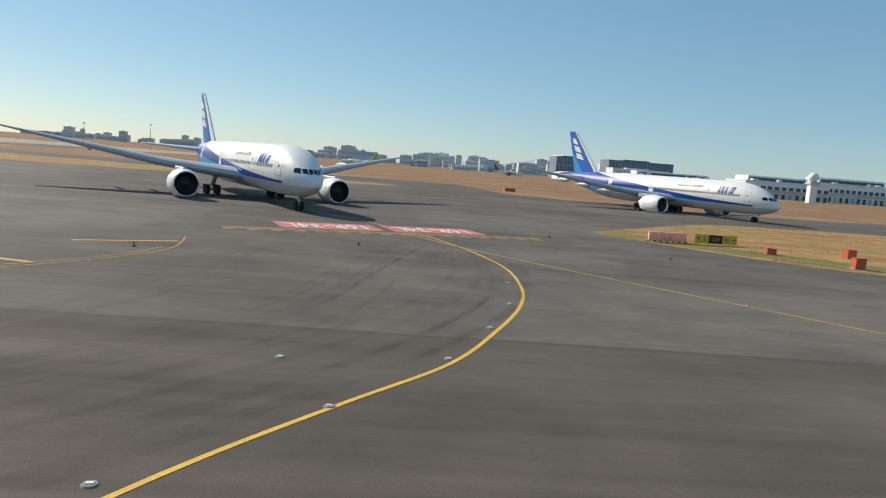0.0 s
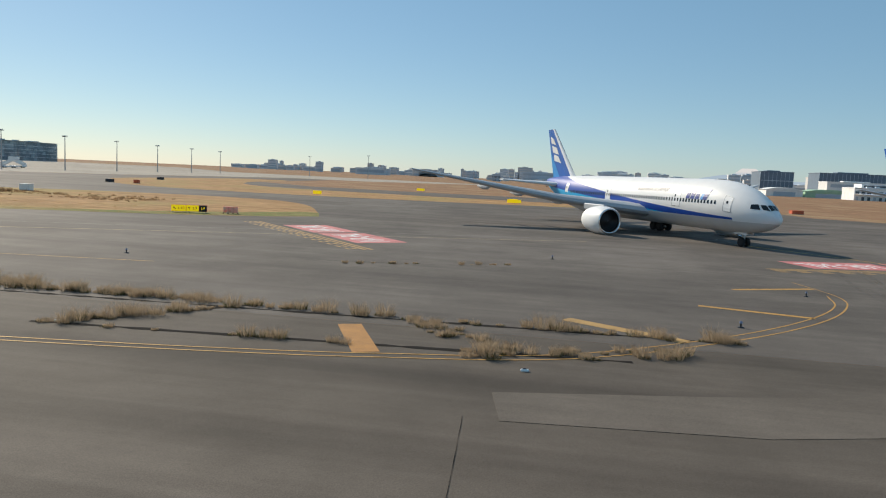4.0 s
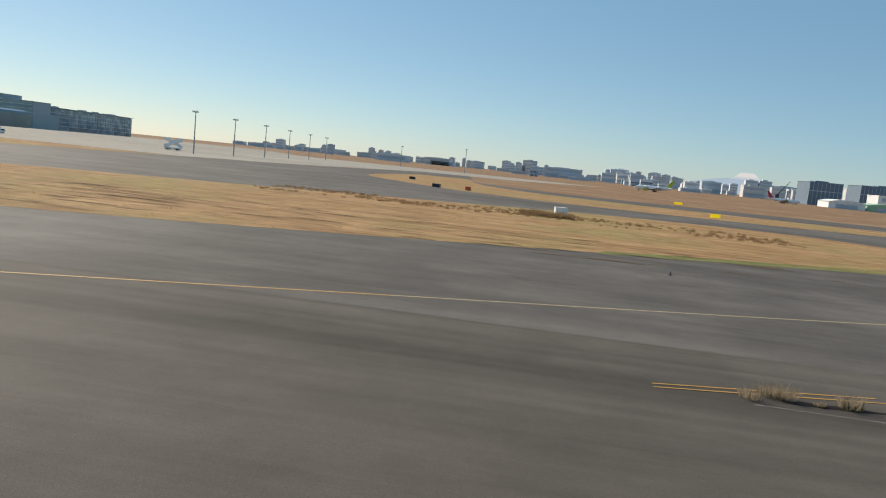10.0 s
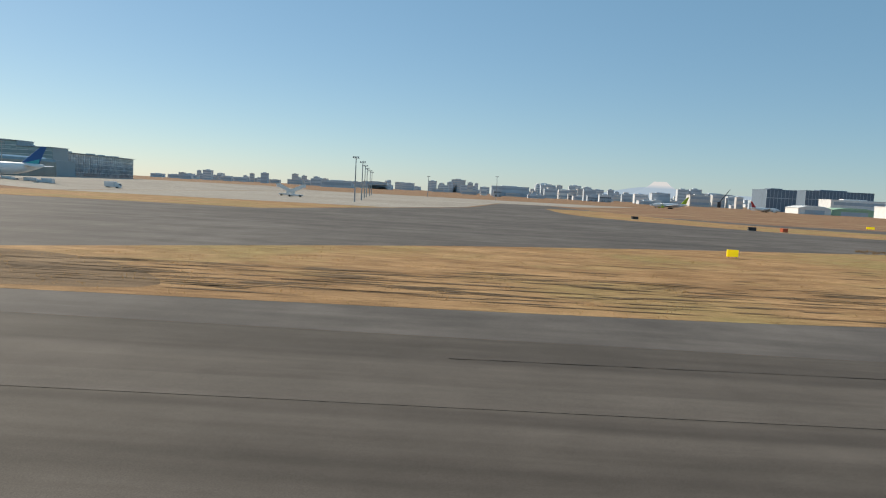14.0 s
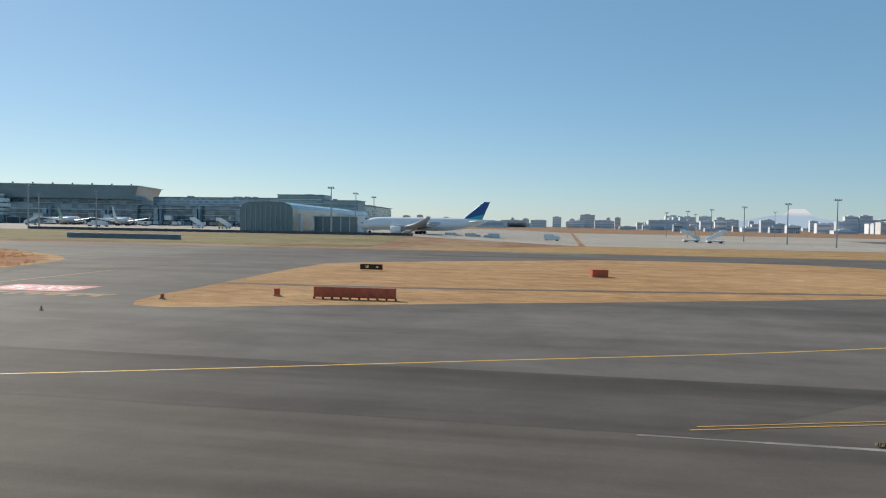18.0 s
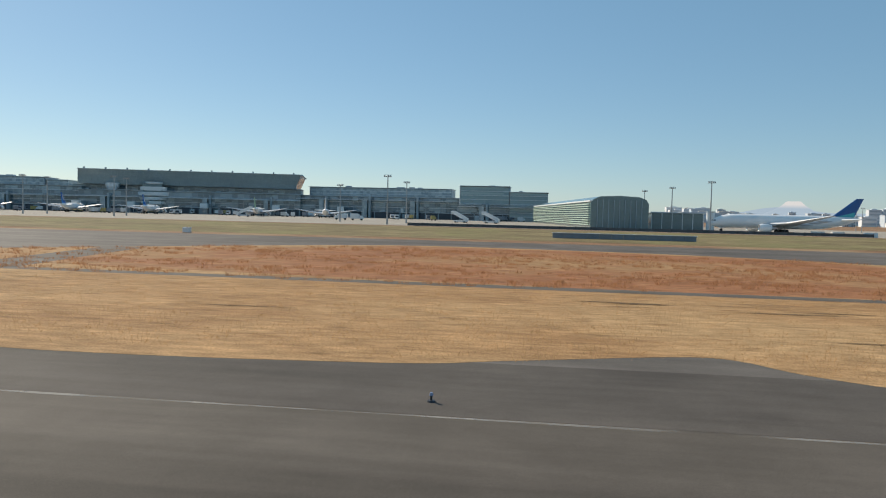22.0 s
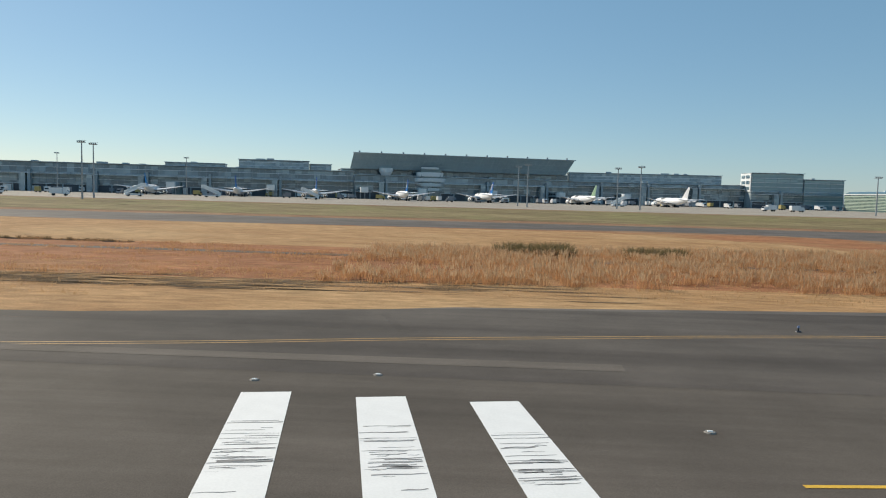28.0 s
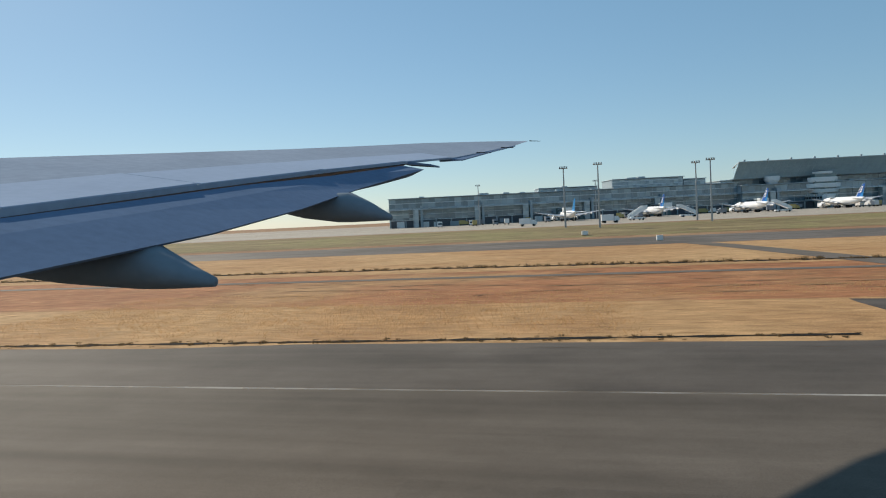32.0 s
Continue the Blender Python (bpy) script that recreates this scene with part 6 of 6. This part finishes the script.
for x0, x1, y0, y1, n, z in ((-600, -535, 44, 52, 120, .03), (-612, -556, 44.5, 50, 190, .03), (-740, -640, 56, 84, 120, .03), (-76, -50, 39.5, 56, 90, .05), (-58, -20, 41.5, 56, 130, .045), (-20, 30, 44, 60, 60, .052), (-30, 20, 43, 58, 90, .05), (-10, 60, 55, 80, 80, .05), (40, 120, 62, 84, 90, .05), (-425, -408, 44, 56, 40, .05), (-392, -352, 57, 63, 30, .05), (-305, -285, 54, 60, 10, .05), (-690, -600, 54, 64, 25, .03), (-470, -406, 36, 62, 40, .05), (-340, -240, 38, 62, 8, .05), (-372, -356, 52.5, 58.5, 40, .05)):
    tagged(part("soil_ruts", ruts(x0, x1, y0, y1, n, z), SOIL), "dark soil ruts in the dry grass", "soil", kind="stuff")

# vehicle tracks that curve round the sign
DITCH_SOIL = sheet_material("rut_soil", (0.115, 0.078, 0.048), (0.08, 0.056, 0.036), 0.95, fine=12, bump=0.8)
for k in range(9):
    rx, ry, a0 = 5.5 + k * .9, 2.6 + k * .55, random.uniform(-.3, .5)
    arc = [(-62 + rx * math.cos(a0 + q * .22) * -1, 45.2 + ry * math.sin(a0 + q * .22) * -1) for q in range(14)]
    tagged(part("soil_ruts", ribbon([p for p in arc if p[1] > 39.2], random.uniform(.2, .38), .052 + .0006 * k, .35), DITCH_SOIL), "curved wheel tracks in the bare soil", "soil", kind="stuff")

DITCH_BROWN = straw("ditch_brown", (.20, .135, .07), (.10, .07, .038))
for a, b, w, h in (((-800, 88.6), (-720, 89.2), .8, .5), ((-720, 89.2), (-640, 82.5), .9, .5), ((-640, 82.5), (-580, 80.5), .9, .5), ((-640, 54.4), (-604, 56), .35, .2), ((-420, 77.4), (-398, 73.2), .7, .7), ((-398, 73.2), (-366, 71.4), .8, .7), ((-745, 33.3), (-684, 36.2), .25, .15)):
    # a flat dark strip paints the shadow inside the ditch
    crack([a, b], w * 1.7, "ditch shade painted as a dark strip in the grass", .034)
    blades("ditch_weeds", row(a, b, .2, h * .8, .4, .15), DITCH_BROWN, "dark brown weeds along the ditch edge", 26, .014, 1.2)

# retaining wall and bank below the satellite
WALL_GREY = material("wall_grey", (.20, .22, .25), .8, vary=.2, scale=.5)
DARK_FENCE = material("dark_fence", (.085, .088, .092), .8, vary=.3, scale=.4)
wall = thing("retaining_wall", pose(-303, 197, 0), "low grey retaining wall below the apron", "wall", kind="structure")
for i in range(12):
    part("panel", cube(i * 3.1, i * 3.1 + 3.04, -.2, .2, 0, 2.0, .03), WALL_GREY, wall)
part("coping", cube(-.2, 37.4, -.35, .35, 2.0, 2.15, .03), PALE_WALL, wall)
fence = thing("apron_fence", pose(-350, 238, APRON), "low dark blast fence along the apron edge", "fence", kind="structure")
me = mesh_of(cube(0, 4.92, -.1, .1, .05, 1.0, .02), DARK_FENCE)
for i in range(29):
    o = new("panel", me)
    o.parent, o.location = fence, (i * 5, 0, 0)
me = mesh_of(cube(-.06, .06, -.14, .14, -.02, 1.12), DARK_METAL)
for i in range(30):
    o = new("post", me)
    o.parent, o.location = fence, (i * 5 - .04, 0, 0)

# radar tower
rt = thing("radar_tower", pose(518, 506, 0), "slender tower with white radar dome", "tower")
part("shaft", cube(-2.6, 2.6, -2.6, 2.6, 0, 14.5, .2), SHED_WHITE, rt)
part("cabin", cube(-3.6, 3.6, -3.6, 3.6, 13, 15.5, .3), CITY_GLASS, rt)
part("dome", rings(bmesh.new(), [[(3.6 * math.cos(q) * math.cos(2 * math.pi * i / 20), 3.6 * math.cos(q) * math.sin(2 * math.pi * i / 20), 18.2 + 3.6 * math.sin(q)) for i in range(20)] for q in [-1.1 + .3 * k for k in range(9)]]), SHED_WHITE, rt, "white radome", smooth=True)


# ---- apron traffic ----
VEHICLE = [material("vehicle_white", (.72, .72, .72), .35, vary=.04), material("vehicle_grey", (.22, .24, .27), .4), material("vehicle_ochre", (.42, .33, .12), .5)]


def service_truck(x, y, angle, paint, ln=6.5):
    t = thing("service_truck", pose(x, y, APRON if x < -204 else .03, 0, 0, angle), "small airport service truck on the apron", "truck", "apron vehicles")
    part("cargo_body", cube(-ln * .5, ln * .18, -1.15, 1.15, .8, 3.0, .06), paint, t)
    cab = part("cab", rings(bmesh.new(), [[(ln * .2, w, .6), (ln * .5, w, .6), (ln * .5, w, 1.5), (ln * .42, w, 2.3), (ln * .2, w, 2.35)] for w in (-1.1, 1.1)]), paint, t)
    part("windscreen", rings(bmesh.new(), [[(ln * .505, w, 1.5), (ln * .51, w, 1.5), (ln * .43, w, 2.25), (ln * .425, w, 2.25)] for w in (-.95, .95)]), PANE_DARK, cab)
    for dx in (-ln * .32, ln * .34):
        for s in (-1, 1):
            part("wheel", tube(bmesh.new(), (dx, s * .8, .45), (dx, s * 1.12, .45), .45, .45, 12), RUBBER, t)
    return t


def stairs_truck(x, y, angle, base=APRON):
    t = thing("passenger_stairs", pose(x, y, base, 0, 0, angle), "white mobile passenger stairs on the apron", "stairs", "passenger stairs")
    part("chassis", cube(-4, 3.5, -1.2, 1.2, .5, 1.1, .05), VEHICLE[0], t)
    part("flight", rings(bmesh.new(), [[(-4, w, 1.1), (3.2, w, 4.6), (4.6, w, 4.6), (4.6, w, 4.2), (3.2, w, 4.0), (-3.2, w, 1.1)] for w in (-1.0, 1.0)]), VEHICLE[0], t)
    for s in (-1, 1):
        part("handrail", rings(bmesh.new(), [[(-4, w, 1.2), (3.2, w, 4.7), (4.6, w, 4.7), (4.6, w, 5.8), (3.2, w, 5.8), (-4, w, 2.3)] for w in (s * 1.02, s * 1.08)]), PALE_WALL, t)
        for dx in (-2.6, 2.2):
            part("wheel", tube(bmesh.new(), (dx, s * .9, .45), (dx, s * 1.2, .45), .45, .45, 12), RUBBER, t)
    return t


random.seed(4)
for x, y, a in ((-345, 352, 160), (-330, 352, 165), (-470, 385, 20), (-690, 300, 40), (-626, 350, 200), (-668, 330, 190), (-90, 330, 10), (-98, 345, 190)):
    stairs_truck(x, y, a, APRON if x < -200 else .03)
for i in range(90):
    x = random.uniform(-790, -310)
    y = (513 + (x + 481) * .281 if x < -481 else 505) - random.choice((random.uniform(8, 26), random.uniform(30, 90)))
    service_truck(x, y, random.choice((0, 15, 105, 195, 285)), random.choice((VEHICLE[0], VEHICLE[0], VEHICLE[1], VEHICLE[1], VEHICLE[2])), random.uniform(3.0, 6.0))
for x, y, a in ((-192, 296, 0), (-184, 292, 180), (-200, 294, 0), (-160, 300, 0), (-395, 345, 10), (-405, 352, 190), (-700, 262, 20), (-730, 268, 0)):
    service_truck(x, y, a, VEHICLE[0])


def bridge(s, d0, d1, swing):
    """A boarding bridge from the pier to the parking stand."""
    t = thing("boarding_bridge", T(s, -d0), "pale grey boarding bridge at the terminal", "boarding bridge", "boarding bridges")
    ln = d1 - d0
    part("tunnel", cube(-1.6, 1.6, -ln, 0, 4.2, 7.2, .1), STEEL_WALL, t)
    part("head", cube(-2.4 + swing, 2.4 + swing, -ln - 4.5, -ln, 4.0, 7.4, .15), PALE_WALL, t)
    part("rotunda", tube(bmesh.new(), (0, 0, 0), (0, 0, 7.4), 2.3, 2.3, 14), GLASS_WALL, t)
    for k in (-1.4, 1.4):
        part("support", cube(k - .25, k + .25, -ln + 2, -ln + 2.5, 0, 4.2), GREY_METAL, t)
    for k in range(int(ln / 3)):
        part("window_strip", cube(-1.66, -1.58, -ln + k * 3 + .4, -ln + k * 3 + 2.6, 5.4, 6.6), PANE_DARK, t)
    return t


for s in (-262, -205, -148, -112, -64, -16, 30, 74):
    bridge(s, 0, random.uniform(18, 26), random.uniform(-1, 1))

# stacked white atrium floors in the terminal front
atr = thing("terminal_atrium", T(-102, -13), "white rounded stacked balconies in the terminal front", "terminal")
for z0, z1, w, dp in ((6.0, 8.2, 17, 5.0), (9.0, 11.2, 19, 6.0), (12.0, 14.6, 21, 6.5), (15.6, 18.4, 18, 5.0), (20.4, 21.8, 12, 4.0)):
    part("balcony", rings(bmesh.new(), [[(w / 2 * k * math.cos(math.pi * i / 12), 8 - dp * k * math.sin(math.pi * i / 12), z) for i in range(13)] for k, z in ((.94, z0), (1, z0 + .3), (1.03, z1 - .3), (1.0, z1))]), PALE_WALL, atr)
part("core", cube(-6.5, 6.5, 4.4, 8.5, 0, 20.4), GLASS_WALL, atr)

# construction crane far behind
cr = thing("construction_crane", pose(560, 1650, 0), "thin dark lattice crane above the far buildings", "crane")
part("boom", tube(bmesh.new(), (0, 0, 12), (22, 0, 42), 1.2, .5, 6), DARK_METAL, cr)
part("cabin", cube(-4, 3, -2, 2, 0, 13, .2), DARK_METAL, cr)

# airliner with a red fin among the far buildings
airliner(pose(372, 905, 0, 0, 0, 10), "white airliner with red fin by the far hangars", "airliner", length=40, r=2, span=36, fin_h=8, fin_mat=RED_FIN, logo=False, detail=False)


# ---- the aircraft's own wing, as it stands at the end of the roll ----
# blue paints in the sky's reflection; the flap is darker for weaker sun
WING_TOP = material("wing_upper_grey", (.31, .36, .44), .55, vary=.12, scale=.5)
FLAP_SKY_TINT = material("flap_sky_tint", (.15, .21, .315), .5, vary=.12, scale=.6)
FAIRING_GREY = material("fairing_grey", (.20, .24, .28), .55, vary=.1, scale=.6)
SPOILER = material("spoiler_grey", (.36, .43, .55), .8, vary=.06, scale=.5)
for m in (WING_TOP, FLAP_SKY_TINT, FAIRING_GREY, SPOILER):
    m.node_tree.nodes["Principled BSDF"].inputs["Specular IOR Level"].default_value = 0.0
own = thing("aircraft_wing", pose(-694.55, -1.36, 0), "blue-grey swept aircraft wing with lowered flaps, standing on its gear", "aircraft wing")
EYE_Z = 6.4
# lateral, trailing edge x and height, chord, leading-edge height, thickness
WING = [(3.0, -7.3, 0.0, 10.0, .55, 1.0), (6.7, -6.9, .37, 8.3, .95, .85), (10.1, -6.5, .74, 6.9, 1.35, .7), (14.0, -6.05, 1.15, 6.2, 1.70, .55), (18.2, -5.53, 1.56, 5.5, 2.08, .42), (21.7, -5.12, 1.88, 4.9, 2.42, .32), (25.5, -4.7, 2.36, 4.0, 2.80, .2), (29.0, -4.24, 2.83, 2.3, 3.08, .1), (31.2, -3.95, 3.2, .7, 3.22, .05)]
bm = rings(bmesh.new(), [[(tx - c * k, y, EYE_Z + tz + (lz - tz) * min(1, k / .6) + th * b) for k, b in ((0, 0), (.35, .10), (.6, .12), (.85, 0.02), (.97, -.3), (1, -.55), (.93, -.85), (.6, -1), (.2, -.45), (0, -.12))] for y, tx, tz, c, lz, th in WING])
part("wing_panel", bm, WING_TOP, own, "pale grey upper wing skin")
for (y0, tx0, tz0, ch0, lz0, th0), (y1, tx1, tz1, ch1, lz1, th1) in zip(WING[:5], WING[1:6]):
    # hinged spoiler panels ahead of the flap
    bm = bmesh.new()
    v = [bm.verts.new((tx - ch * k, y, EYE_Z + tz + (lz - tz) * k / .6 + th * .286 * k + e)) for y, tx, tz, ch, lz, th, k, e in
         ((y0 + .06, tx0, tz0, ch0, lz0, th0, 0, .02), (y1 - .06, tx1, tz1, ch1, lz1, th1, 0, .02), (y1 - .06, tx1, tz1, ch1, lz1, th1, .2, .02), (y0 + .06, tx0, tz0, ch0, lz0, th0, .2, .02))]
    bm.faces.new(v)
    w = [bm.verts.new(p.co - Vector((0, 0, .03))) for p in v]
    for k in range(4):
        bm.faces.new((v[k], w[k], w[(k + 1) % 4], v[(k + 1) % 4]))
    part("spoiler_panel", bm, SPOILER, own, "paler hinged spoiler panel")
# a black strip paints the shade in the gap before the flap
part("flap_gap_shade", rings(bmesh.new(), [[(tx - .04, y, EYE_Z + tz - .03), (tx - .04, y, EYE_Z + tz - .08), (tx - .5, y, EYE_Z + tz - .25), (tx - .5, y, EYE_Z + tz - .12)] for y, tx, tz, *_ in WING[:5]]), SIGN_BLACK, own, "black strip standing in for the shaded gap ahead of the flap")
FLAP = [(2.6, -7.25, -.12, -5.95, -.85), (5.45, -6.95, .13, -5.67, -.34), (8.5, -6.6, .46, -5.3, -.03), (11.1, -6.3, .75, -5.20, .30), (14.2, -5.95, 1.04, -5.32, .74), (15.86, -5.74, 1.22, -5.24, .97), (17.9, -5.55, 1.44, -4.98, 1.31)]
bm = rings(bmesh.new(), [[(lx, y, EYE_Z + lz), (lx + (bx - lx) * .35, y, EYE_Z + lz + (bz - lz) * .30), (bx, y, EYE_Z + bz), (bx - .05, y, EYE_Z + bz - .03), (lx + (bx - lx) * .3, y, EYE_Z + lz + (bz - lz) * .6 - .22), (lx - .15, y, EYE_Z + lz - .12)] for y, lx, lz, bx, bz in FLAP])
part("flap", bm, FLAP_SKY_TINT, own, "lowered flap, sky reflection painted in as darker blue-grey")
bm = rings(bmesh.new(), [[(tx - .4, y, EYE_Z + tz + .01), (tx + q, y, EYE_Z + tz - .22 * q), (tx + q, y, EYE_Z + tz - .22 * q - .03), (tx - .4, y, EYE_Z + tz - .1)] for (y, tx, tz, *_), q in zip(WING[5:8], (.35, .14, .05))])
part("aileron", bm, FLAP_SKY_TINT, own)
part("flap_tab", rings(bmesh.new(), [[(-5.7, y, EYE_Z + 1.60), (-4.89, y, EYE_Z + 1.46), (-4.89, y, EYE_Z + 1.42), (-5.7, y, EYE_Z + 1.52)] for y in (18.3, 19.2)]), FLAP_SKY_TINT, own)
for lat, stations in ((7.5, ((-7.6, -.36, -.45, .1), (-6.8, -.17, -.57, .28), (-5.75, -.10, -.66, .34), (-5.5, -.11, -.67, .34), (-5.2, -.29, -.67, .29), (-4.95, -.43, -.665, .2), (-4.7, -.54, -.66, .07))),
                      (13.0, ((-6.8, .42, .34, .1), (-6.08, .55, .15, .28), (-5.37, .61, .04, .34), (-5.08, .60, .03, .34), (-4.72, .41, .03, .26), (-4.3, .14, .03, .07)))):
    # canoe fairings under the flap, with a pointed tail
    bm = rings(bmesh.new(), [[(x, lat + w * math.cos(q * math.pi / 6), EYE_Z + (zt + zb) / 2 + (zt - zb) / 2 * math.sin(q * math.pi / 6)) for q in range(12)] for x, zt, zb, w in stations])
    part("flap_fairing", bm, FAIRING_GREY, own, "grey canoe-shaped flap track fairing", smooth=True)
for y, tx, tz in ((24, -4.8, 2.2), (27, -4.45, 2.6), (31.2, -3.9, 3.2)):
    part("static_wick", tube(bmesh.new(), (tx, y, EYE_Z + tz), (tx + .45, y + .3, EYE_Z + tz - .02), .02, .01, 6), SIGN_BLACK, own)
gear = part("main_gear", tube(bmesh.new(), (-11.5, 3.4, .8), (-11.5, 3.2, EYE_Z - .3), .28, .34, 12), GREY_METAL, own, "main landing gear leg")
for dx in (-1.5, 0, 1.5):
    for dy in (-.7, .7):
        wheel(gear, -11.5 + dx, 3.4 + dy, .66, .48)
